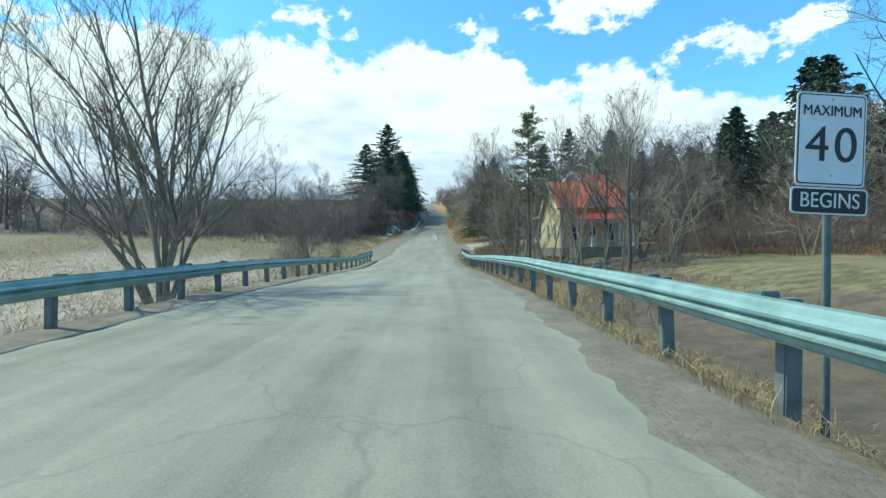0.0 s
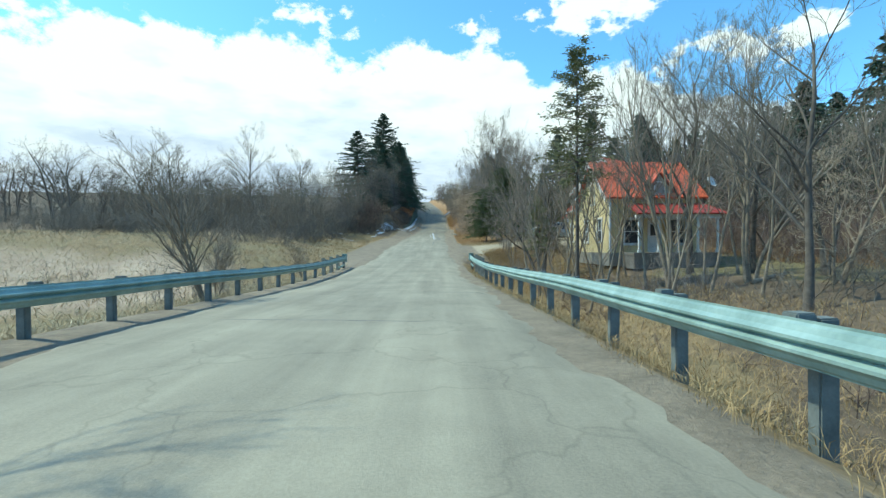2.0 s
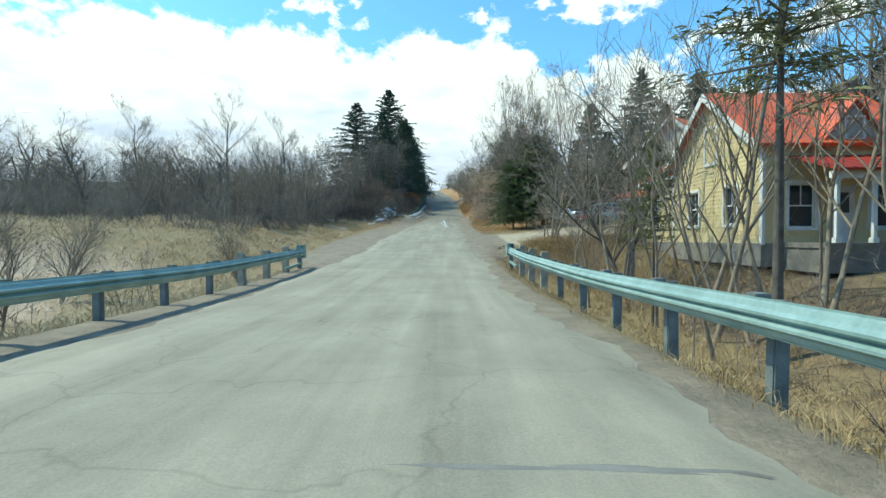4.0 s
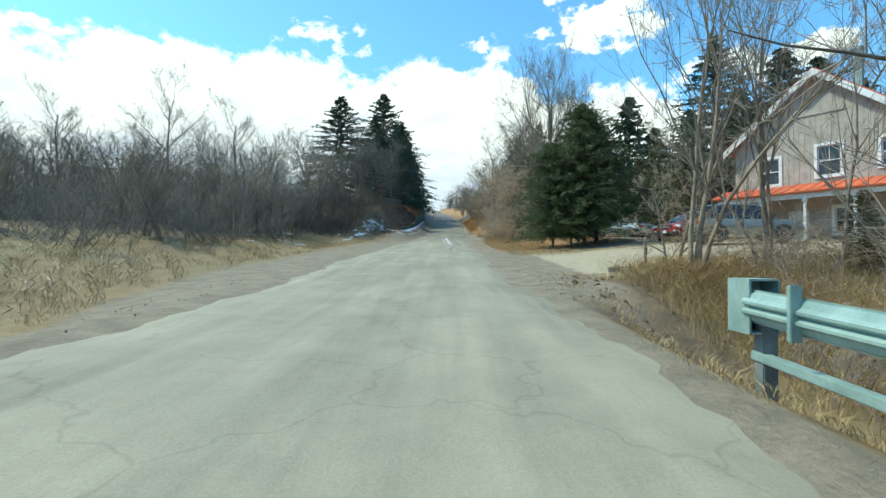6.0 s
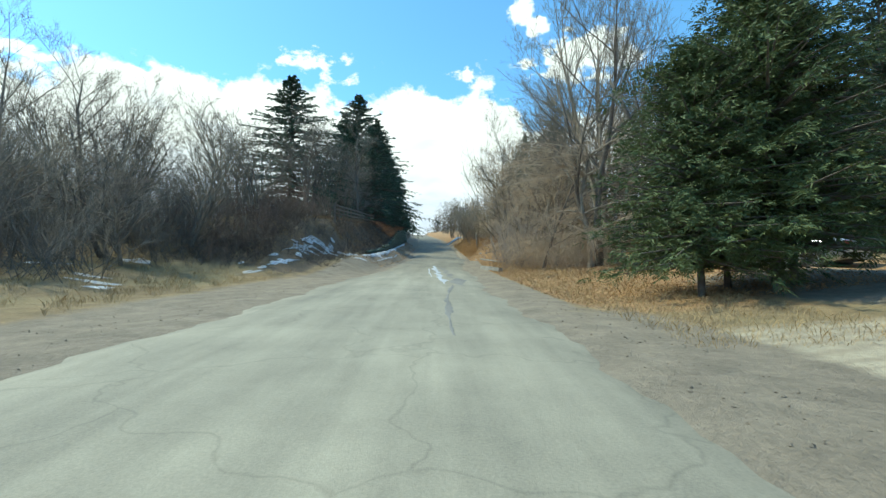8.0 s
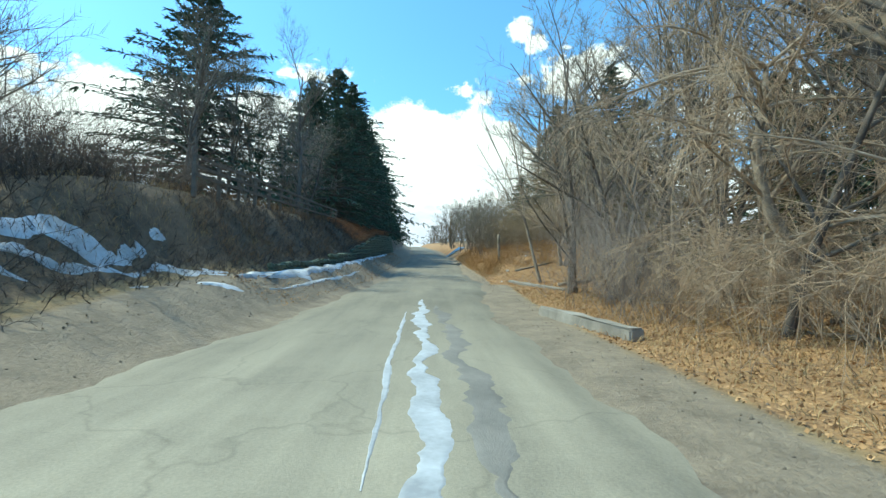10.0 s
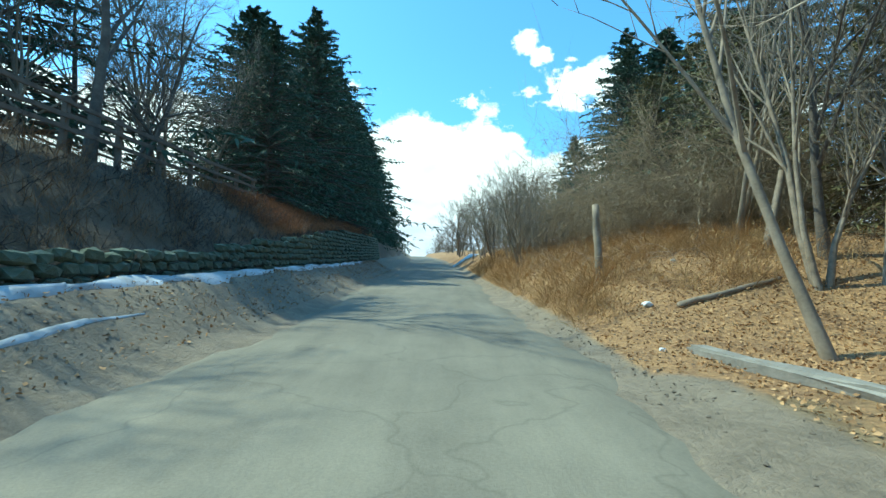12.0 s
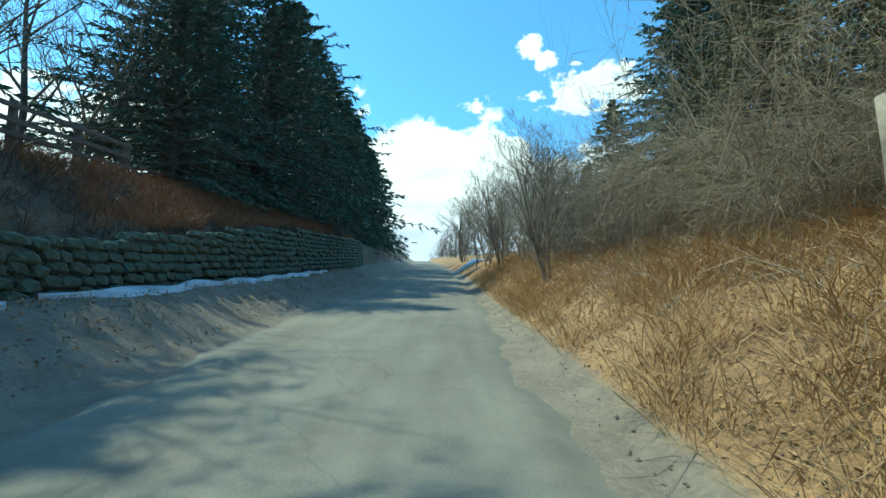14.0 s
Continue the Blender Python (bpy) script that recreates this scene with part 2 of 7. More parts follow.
def ground_z(x, y):
    x, y = np.asarray(x, float), np.asarray(y, float)
    z0 = road_z(y)
    dl, dr = road_left(y) - x, x - road_right(y)
    wl1, wl2 = blend(y, 46, 58), blend(y, 79, 91)
    a, b = (table(t, np.maximum(dl, 0)) for t in (LEFT_A, LEFT_B))
    c = left_bank(np.maximum(dl, 0), y)
    left = (a * (1 - wl1) + b * wl1) * (1 - wl2) + c * wl2
    wr1, wr2, wr3 = blend(y, 49, 55), blend(y, 72, 80), blend(y, 100.0, 105.0)
    a, b, c, d = (table(t, np.maximum(dr, 0)) for t in (RIGHT_A, RIGHT_B, RIGHT_C, RIGHT_D))
    right = ((a * (1 - wr1) + b * wr1) * (1 - wr2) + c * wr2) * (1 - wr3) + d * wr3
    off = np.maximum(dl, dr)
    side = np.where(dl > 0, left, np.where(dr > 0, right, 0.0))
    rough = np.clip((off - 0.5) / 1.5, 0, 1) * (0.35 + 0.65 * np.clip((off - 3) / 6, 0, 1)) * np.where((dr > 0) & (y > 54) & (y < 74) & (dr < 16), 0.3, 1.0)
    return z0 + side + lumps(x, y) * rough - np.where(off < 0.25, 0.05, 0.0)


def at_ground(x, y, sink=0.0):
    return float(ground_z(x, y)) - sink


def steps(inner0, inner1, fine, lo, hi, grow):
    mid = list(np.arange(inner0, inner1 + 1e-6, fine))
    d, v = fine, inner1
    while v < hi:
        d *= grow
        v += d
        mid.append(v)
    d, v = fine, inner0
    while v > lo:
        d *= grow
        v -= d
        mid.insert(0, v)
    return np.array(mid)


def mesh_of(name, verts, faces, material, smooth=False):
    me = bpy.data.meshes.new(name)
    me.from_pydata(verts.tolist() if hasattr(verts, "tolist") else verts, [], faces.tolist() if hasattr(faces, "tolist") else faces)
    if material:
        me.materials.append(material)
    if smooth:
        me.shade_smooth()
    me.update()
    return me


def grid_faces(nx, ny):
    i, j = np.meshgrid(np.arange(nx - 1), np.arange(ny - 1))
    a = (j * nx + i).ravel()
    return np.stack([a, a + 1, a + nx + 1, a + nx], 1)


def ground_material():
    m = bpy.data.materials.new("ground")
    m.use_nodes = True
    nt = m.node_tree
    N, L = nt.nodes.new, nt.links.new
    b = nt.nodes["Principled BSDF"]
    b.inputs["Roughness"].default_value = 0.95
    tc = N("ShaderNodeTexCoord")

    def noise_node(scale, detail, rough=0.6):
        n = N("ShaderNodeTexNoise")
        n.inputs["Scale"].default_value, n.inputs["Detail"].default_value, n.inputs["Roughness"].default_value = scale, detail, rough
        L(tc.outputs["Object"], n.inputs["Vector"])
        return n.outputs["Fac"]

    def ranged(v, lo, hi):
        r = N("ShaderNodeMapRange")
        r.inputs["From Min"].default_value, r.inputs["From Max"].default_value = lo, hi
        L(v, r.inputs["Value"])
        return r.outputs[0]

    def mixed(f, a, c):
        x = N("ShaderNodeMix")
        x.data_type = "RGBA"
        L(f, x.inputs["Factor"])
        for key, v in (("A", a), ("B", c)):
            if isinstance(v, tuple):
                x.inputs[key].default_value = (*v, 1)
            else:
                L(v, x.inputs[key])
        return x.outputs["Result"]

    def plus(a, c, k):
        n = N("ShaderNodeMath")
        n.operation = "MULTIPLY_ADD"
        L(a, n.inputs[0])
        n.inputs[1].default_value = k
        L(c, n.inputs[2])
        return n.outputs[0]

    n_big, n_mid, n_fine = noise_node(0.22, 4), noise_node(1.8, 5), noise_node(14, 6, 0.7)
    grass = mixed(ranged(plus(n_fine, n_mid, 0.8), 0.65, 1.15), (0.30, 0.22, 0.115), (0.145, 0.10, 0.05))
    grass = mixed(ranged(n_big, 0.45, 0.75), grass, (0.20, 0.17, 0.085))
    dirt = mixed(ranged(plus(n_fine, n_mid, 0.8), 0.6, 1.2), (0.295, 0.245, 0.178), (0.14, 0.114, 0.084))
    gravel = mixed(ranged(plus(n_fine, n_mid, 1.2), 0.8, 1.5), (0.45, 0.385, 0.275), (0.29, 0.24, 0.165))
    wave = N("ShaderNodeTexWave")
    wave.wave_type, wave.rings_direction = "RINGS", "Z"
    wave.inputs["Scale"].default_value, wave.inputs["Distortion"].default_value, wave.inputs["Detail"].default_value, wave.inputs["Detail Scale"].default_value = 0.85, 7.0, 3.0, 0.9
    wmap = N("ShaderNodeMapping")
    wmap.inputs["Location"].default_value = (-5.6, -60.6, 0.0)
    L(tc.outputs["Object"], wmap.inputs[0]), L(wmap.outputs[0], wave.inputs["Vector"])
    gravel = mixed(ranged(wave.outputs["Fac"], 0.40, 1.75), gravel, (0.25, 0.205, 0.145))
    lawn = mixed(ranged(plus(n_fine, n_mid, 0.6), 0.68, 1.0), (0.225, 0.185, 0.080), (0.085, 0.074, 0.032))
    lawn = mixed(ranged(n_mid, 0.45, 0.72), lawn, (0.10, 0.085, 0.038))
    lawn = mixed(ranged(n_big, 0.50, 0.66), lawn, (0.24, 0.17, 0.085))
    leaf = mixed(ranged(plus(n_fine, n_mid, 1.4), 0.85, 1.5), (0.47, 0.29, 0.13), (0.16, 0.09, 0.044))
    marsh = mixed(ranged(plus(n_mid, n_big, 0.7), 0.6, 1.1), (0.47, 0.375, 0.28), (0.28, 0.20, 0.135))
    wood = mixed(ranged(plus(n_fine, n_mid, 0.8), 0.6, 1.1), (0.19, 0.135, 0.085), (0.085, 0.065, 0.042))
    color = grass
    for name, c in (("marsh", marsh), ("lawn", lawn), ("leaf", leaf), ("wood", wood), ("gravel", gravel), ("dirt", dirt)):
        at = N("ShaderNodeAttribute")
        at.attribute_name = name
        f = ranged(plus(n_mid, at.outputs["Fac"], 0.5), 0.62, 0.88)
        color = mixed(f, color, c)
    L(color, b.inputs["Base Color"])
    bp = N("ShaderNodeBump")
    bp.inputs["Strength"].default_value, bp.inputs["Distance"].default_value = 0.9, 0.06
    L(plus(n_fine, n_mid, 0.7), bp.inputs["Height"])
    L(bp.outputs[0], b.inputs["Normal"])
    return m


def build_ground():
    xs = steps(-14, 15, 0.45, -2500, 2500, 1.09)
    ys = steps(-6, 126, 0.6, -1500, 3000, 1.07)
    gx, gy = np.meshgrid(xs, ys)
    x, y = gx.ravel(), gy.ravel()
    me = mesh_of("ground", np.stack([x, y, ground_z(x, y)], 1), grid_faces(len(xs), len(ys)), ground_material(), True)
    dl, dr = road_left(y) - x, x - road_right(y)
    box = lambda v, a, b, s: np.clip((v - a) / s + 0.5, 0, 1) * np.clip((b - v) / s + 0.5, 0, 1)
    wx = 2.2 * np.sin(y * 0.11 + 0.8) + 1.1 * np.sin(y * 0.37) + 0.6 * np.sin(y * 0.9 + x * 0.3)
    wy = 2.6 * np.sin(x * 0.13 + 2.0) + 1.3 * np.sin(x * 0.41) + 0.7 * np.sin(x * 0.95 + y * 0.25)
    dlw, drw, yw = dl + wx, dr + wx, y + wy
    zones = {
        "dirt": np.maximum.reduce([box(dl, -9, 1.4, 0.8) * (dr < 0.1) * (y < 52), box(dl, -9, 3.0, 2.0) * box(y, 50, 82, 6) * (dr < 0), box(dl, -9, 2.0, 0.8) * (y > 78) * (dr < 0),
                                   box(dr, -9, 0.5, 0.6) * (dl < 0.1), box(dr, -9, 2.6, 1.2) * box(y, 52, 70, 5) * (dl < 0), box(dr, -9, 1.2, 0.8) * (y > 70) * (y < 100) * (dl < 0), box(dr, -9, 0.5, 0.5) * (y >= 100) * (dl < 0),
                                   box(dr, 6, 11, 2) * box(y, 68.5, 76, 3)]),
        "gravel": box(dr, 0.8, 18, 1.0) * box(y, 57.0, 67.5, 2.0),
        "lawn": box(drw, 9, 38, 6) * box(yw, -8, 49, 8),
        "leaf": np.maximum(box(dr, 1.3, 14, 1.0) * box(y, 69.5, 99, 3), box(dr, 0.45, 7, 0.5) * (y > 99)),
        "marsh": box(dlw, 5.5, 75, 7) * box(yw, -80, 50, 14),
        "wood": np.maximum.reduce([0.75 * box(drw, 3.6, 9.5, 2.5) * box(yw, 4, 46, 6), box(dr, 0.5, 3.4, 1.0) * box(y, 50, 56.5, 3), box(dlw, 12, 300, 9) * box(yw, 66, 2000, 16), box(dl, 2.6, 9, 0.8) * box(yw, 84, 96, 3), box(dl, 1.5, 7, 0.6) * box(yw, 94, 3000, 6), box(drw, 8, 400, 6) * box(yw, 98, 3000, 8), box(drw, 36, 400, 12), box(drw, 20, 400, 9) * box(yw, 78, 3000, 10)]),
    }
    for name, v in zones.items():
        me.attributes.new(name, "FLOAT", "POINT").data.foreach_set("value", np.clip(v, 0, 1).astype(np.float32))
    tagged(new("ground", me), "dry late-winter roadside ground of tan grass and dirt", "ground", kind="structure")


def road_material():
    m = bpy.data.materials.new("worn_asphalt")
    m.use_nodes = True
    nt = m.node_tree
    N, L = nt.nodes.new, nt.links.new
    b = nt.nodes["Principled BSDF"]
    b.inputs["Roughness"].default_value = 0.88
    tc = N("ShaderNodeTexCoord")
    mp = N("ShaderNodeMapping")
    mp.inputs["Scale"].default_value = (1.0, 0.05, 1.0)
    L(tc.outputs["Object"], mp.inputs[0])

    def noise_node(scale, detail, vec, rough=0.6):
        n = N("ShaderNodeTexNoise")
        n.inputs["Scale"].default_value, n.inputs["Detail"].default_value, n.inputs["Roughness"].default_value = scale, detail, rough
        L(vec, n.inputs["Vector"])
        return n.outputs["Fac"]

    streak, blotch, fine = noise_node(1.6, 6, mp.outputs[0]), noise_node(0.55, 8, tc.outputs["Object"], 0.68), noise_node(45, 4, tc.outputs["Object"], 0.75)

    def chain(*terms):
        out = None
        for v, k in terms:
            n = N("ShaderNodeMath")
            n.operation = "MULTIPLY_ADD"
            L(v, n.inputs[0])
            n.inputs[1].default_value = k
            if out is None:
                n.inputs[2].default_value = 0.0
            else:
                L(out, n.inputs[2])
            out = n.outputs[0]
        return out

    ramp = N("ShaderNodeValToRGB")
    e = ramp.color_ramp.elements
    e[0].position, e[0].color = 0.38, (0.158, 0.145, 0.112, 1)
    e[1].position, e[1].color = 0.70, (0.375, 0.343, 0.258, 1)
    L(chain((streak, 0.40), (blotch, 0.36), (fine, 0.30)), ramp.inputs[0])
    # fine irregular cracks
    warp = N("ShaderNodeMix")
    warp.data_type = "VECTOR"
    warp.inputs["Factor"].default_value = 0.45
    nz = N("ShaderNodeTexNoise")
    nz.inputs["Scale"].default_value = 1.6
    L(tc.outputs["Object"], nz.inputs["Vector"])
    L(tc.outputs["Object"], warp.inputs["A"]), L(nz.outputs["Color"], warp.inputs["B"])
    vor = N("ShaderNodeTexVoronoi")
    vor.feature = "DISTANCE_TO_EDGE"
    vor.inputs["Scale"].default_value = 0.8
    L(warp.outputs["Result"], vor.inputs["Vector"])
    crack = N("ShaderNodeMapRange")
    crack.inputs["From Min"].default_value, crack.inputs["From Max"].default_value = 0.0, 0.012
    crack.inputs["To Min"].default_value, crack.inputs["To Max"].default_value = 0.82, 1.0
    L(vor.outputs["Distance"], crack.inputs["Value"])
    mul = N("ShaderNodeMix")
    mul.data_type, mul.blend_type = "RGBA", "MULTIPLY"
    mul.inputs["Factor"].default_value = 1.0
    L(ramp.outputs[0], mul.inputs["A"]), L(crack.outputs[0], mul.inputs["B"])
    # the road colour is darker from part of the way up the hill
    sep = N("ShaderNodeSeparateXYZ")
    L(tc.outputs["Object"], sep.inputs[0])
    wobble = N("ShaderNodeMath")
    wobble.operation = "MULTIPLY_ADD"
    L(blotch, wobble.inputs[0])
    wobble.inputs[1].default_value = 14.0
    L(sep.outputs[1], wobble.inputs[2])
    uphill_dark = N("ShaderNodeMapRange")
    uphill_dark.inputs["From Min"].default_value, uphill_dark.inputs["From Max"].default_value = 90.0, 99.0
    uphill_dark.inputs["To Min"].default_value, uphill_dark.inputs["To Max"].default_value = 1.0, 0.70
    L(wobble.outputs[0], uphill_dark.inputs["Value"])
    darkened = N("ShaderNodeMix")
    darkened.data_type, darkened.blend_type = "RGBA", "MULTIPLY"
    darkened.inputs["Factor"].default_value = 1.0
    L(mul.outputs["Result"], darkened.inputs["A"]), L(uphill_dark.outputs[0], darkened.inputs["B"])
    L(darkened.outputs["Result"], b.inputs["Base Color"])
    bp = N("ShaderNodeBump")
    bp.inputs["Strength"].default_value, bp.inputs["Distance"].default_value = 0.5, 0.01
    L(fine, bp.inputs["Height"]), L(bp.outputs[0], b.inputs["Normal"])
    return m


def ragged(y, k):
    return 0.10 * np.sin(y * 1.3 + k) + 0.07 * np.sin(y * 3.1 + 2 * k) + 0.05 * np.sin(y * 7.7 + 3 * k) + 0.16 * np.sin(y * 0.37 + k)


def build_road():
    ys = steps(-6, 126, 0.3, -250, 430, 1.06)
    us = np.linspace(0, 1, 13)
    l, r = road_left(ys) + ragged(ys, 0.4), road_right(ys) + ragged(ys, 2.2)
    x = l[:, None] + (r - l)[:, None] * us
    y = np.repeat(ys[:, None], 13, 1)
    z = road_z(y) + 0.03 * np.sin(np.pi * us)[None, :] + 0.012
    z[:, 0] -= 0.09
    z[:, -1] -= 0.09
    me = mesh_of("road", np.stack([x.ravel(), y.ravel(), z.ravel()], 1), grid_faces(13, len(ys)), road_material(), True)
    tagged(new("road", me), "worn pale grey asphalt country road with ragged edges", "road", kind="structure")


build_ground()
build_road()


def road_top(x, y):
    l, r = road_left(y), road_right(y)
    return float(road_z(y)) + 0.03 * math.sin(math.pi * min(max((x - l) / (r - l), 0), 1)) + 0.012

# ---- building blocks ----


def part(name, bm, material, parent, label=""):
    """Links a bmesh (or a mesh) as one part of a thing."""
    if isinstance(bm, bpy.types.Mesh):
        me = bm
    else:
        me = bpy.data.meshes.new(name)
        bm.to_mesh(me)
        bm.free()
    if material and not me.materials:
        me.materials.append(material)
    ob = new(name, me)
    ob.parent = parent
    return tagged(ob, label)


def empty(name, m=None):
    ob = new(name)
    if m is not None:
        ob.matrix_basis = m
    return ob


def stick_arrays(segs, sides):
    """Corners and faces of tapered sticks from rows of start, end, first and last radius."""
    s = np.asarray(segs, float)
    p0, p1, r0, r1 = s[:, 0:3], s[:, 3:6], s[:, 6], s[:, 7]
    d = p1 - p0
    d /= np.linalg.norm(d, axis=1, keepdims=True) + 1e-9
    ref = np.where(np.abs(d[:, 2:3]) > 0.9, [[1.0, 0, 0]], [[0, 0, 1.0]])
    a = np.cross(d, ref)
    a /= np.linalg.norm(a, axis=1, keepdims=True) + 1e-9
    b = np.cross(d, a)
    n = len(s)
    ang = np.arange(sides) * 2 * np.pi / sides
    ring = a[:, None, :] * np.cos(ang)[None, :, None] + b[:, None, :] * np.sin(ang)[None, :, None]
    v = np.concatenate([p0[:, None, :] + ring * r0[:, None, None], p1[:, None, :] + ring * r1[:, None, None]], 1).reshape(-1, 3)
    k = np.arange(sides)
    k2 = (k + 1) % sides
    f = np.stack([k, k2, k2 + sides, k + sides], 1)
    tip = r1 <= 0
    quads = (f[None] + (np.arange(n)[~tip] * 2 * sides)[:, None, None]).reshape(-1, 4)
    f3 = np.stack([k, k2, np.full(sides, sides)], 1)
    tris = (f3[None] + (np.arange(n)[tip] * 2 * sides)[:, None, None]).reshape(-1, 3)
    # the end ring of a pointed stick shrinks to its first corner; the unused corners go
    used = np.ones(2 * sides * n, bool)
    used.reshape(n, 2 * sides)[tip, sides + 1:] = False
    new_index = np.cumsum(used) - 1
    faces = new_index[quads].tolist() + new_index[tris].tolist()
    return v[used], faces


def tubes(name, segs, sides, material, smooth=True):
    """One mesh of tapered sticks."""
    v, f = stick_arrays(segs, sides)
    return mesh_of(name, v, f, material, smooth)


def chain(name, lines, sides, material):
    """One mesh of smooth bent tubes; a line is a list of points with radii."""
    verts, faces = [], []
    for pts in lines:
        n0, m = len(verts), len(pts)
        for j, (p, r) in enumerate(pts):
            d = (pts[min(j + 1, m - 1)][0] - pts[max(j - 1, 0)][0]).normalized()
            a = d.cross(Vector((0, 1, 0.01))).normalized()
            b = d.cross(a)
            verts += [tuple(p + (a * math.cos(k * 6.2832 / sides) + b * math.sin(k * 6.2832 / sides)) * r) for k in range(sides)]
        for j in range(m - 1):
            for k in range(sides):
                k2 = (k + 1) % sides
                faces.append((n0 + j * sides + k, n0 + j * sides + k2, n0 + (j + 1) * sides + k2, n0 + (j + 1) * sides + k))
        faces.append(tuple(n0 + (m - 1) * sides + k for k in range(sides)))
    return mesh_of(name, verts, faces, material, True)


def grow(rng, height, radius, stems=1, lean=0.12, spread=0.7, kids=(7, 6, 5), up=0.25, wob=0.10, low=0.3, twig=0.008, long=0.55, coarse=False):
    """Sticks of a bare tree: lists for the stout wood and for the fine crown."""
    stout, limbs, fine = [], [], []

    def branch(p, d, length, r, level):
        n = max(2, 5 - level) if level < len(kids) or level < 3 else 1
        if coarse and level >= 2:
            n = 2 if level == 2 else 1
        pts, dirs = [p], [d]
        for i in range(n):
            d = (d + Vector((rng.gauss(0, wob), rng.gauss(0, wob), rng.gauss(0, wob) + (up * 0.25 if level else 0.02)))).normalized()
            q = pts[-1] + d * (length / n)
            ra, rb = r * (1 - 0.75 * i / n), r * (1 - 0.75 * (i + 1) / n)
            (limbs if level == 1 else fine if level else []).append((*pts[-1], *q, max(ra, twig), 0.0 if level >= 2 and i == n - 1 else max(rb, twig * 0.7)))
            pts.append(q)
            dirs.append(d)
        if level == 0:
            stout.append([(p, max(r * (1.25 if i == 0 else 1) * (1 - 0.75 * i / n), twig)) for i, p in enumerate(pts)])
        if level >= len(kids):
            return
        for k in range(kids[level]):
            t = low + (1 - low) * (k + rng.random()) / kids[level] if level == 0 else 0.2 + 0.8 * rng.random()
            i = min(int(t * n), n - 1)
            q = pts[i].lerp(pts[i + 1], t * n - i)
            base = dirs[i + 1]
            side = Vector((rng.gauss(0, 1), rng.gauss(0, 1), rng.gauss(0, 0.4)))
            side = (side - base * side.dot(base)).normalized()
            nd = (base * (1 - spread * 0.6) + side * spread + Vector((0, 0, up))).normalized()
            branch(q, nd, length * long * (1.15 - 0.55 * t) * rng.uniform(0.7, 1.2), r * (1 - 0.75 * t) * 0.62, level + 1)

    for s in range(stems):
        a = rng.random() * 6.28 if stems < 5 else (s + 0.3 * rng.random()) * 6.28 / stems
        tip = lean if stems < 5 else lean * (0.45 + 0.75 * ((s * 3) % stems) / stems)
        d = Vector((math.cos(a) * tip, math.sin(a) * tip, 1)).normalized()
        h = height * (1 if s == 0 else rng.uniform(0.7, 1.0))
        branch(Vector((math.cos(a) * 0.12 * (stems > 1), math.sin(a) * 0.12 * (stems > 1), -0.25)), d, h * 0.82, radius * (1 if s == 0 else 0.75), 0)
    return stout, limbs, fine


def bare_tree(name, seed, height, radius, label, bark=None, twigs=None, **kw):
    rng = random.Random(seed)
    stout, limbs, fine = grow(rng, height, radius, **kw)
    ob = empty(name)
    part("trunk", chain("trunk", stout, 8, bark or M_BARK), None, ob)
    v1, f1 = stick_arrays(limbs, 5)
    v2, f2 = stick_arrays(fine, 3)
    me = mesh_of("crown", np.concatenate([v1, v2]), f1 + [tuple(i + len(v1) for i in f) for f in f2], bark or M_BARK, True)
    me.materials.append(twigs or M_TWIG)
    me.polygons.foreach_set("material_index", np.array([0] * len(f1) + [1] * len(f2), np.int32))
    part("crown", me, None, ob)
    return tagged(ob, label, "tree")


def leaf_quads(name, p, d, length, width, material, rng, droop=0.0):
    """Kite-shaped sprays at the points p, along d."""
    n = len(p)
    d = d / (np.linalg.norm(d, axis=1, keepdims=True) + 1e-9)
    s = rng.normal(size=(n, 3))
    s -= d * (s * d).sum(1, keepdims=True)
    s /= np.linalg.norm(s, axis=1, keepdims=True) + 1e-9
    l, w = length[:, None], width[:, None]
    mid = p + d * l * 0.45
    tip = p + d * l - np.array([0, 0, droop]) * l
    v = np.stack([p, mid + s * w, tip, mid - s * w], 1).reshape(-1, 3)
    f = np.arange(4 * n).reshape(-1, 4)
    return mesh_of(name, v, f, material, False)


def feathered(P, D, Ls, W, rng, n=7):
    """Splits every spray into a twig's worth of short side sprigs, like a fishbone."""
    d = D / (np.linalg.norm(D, axis=1, keepdims=True) + 1e-9)
    s = np.cross(d, rng.normal(size=d.shape) * 0.35 + np.array([0, 0, 1.0]))
    s /= np.linalg.norm(s, axis=1, keepdims=True) + 1e-9
    p, q, l, w = [], [], [], []
    for k in range(n):
        f = k / n
        side = (1 if k % 2 else -1) * (0.0 if k == n - 1 else 0.85)
        p.append(P + d * (Ls * f)[:, None])
        q.append(d * 0.7 + s * side + rng.normal(size=d.shape) * 0.12)
        l.append(Ls * (0.62 - 0.28 * f))
        w.append(W * (1.0 - 0.35 * f))
    return np.concatenate(p), np.concatenate(q), np.concatenate(l), np.concatenate(w)


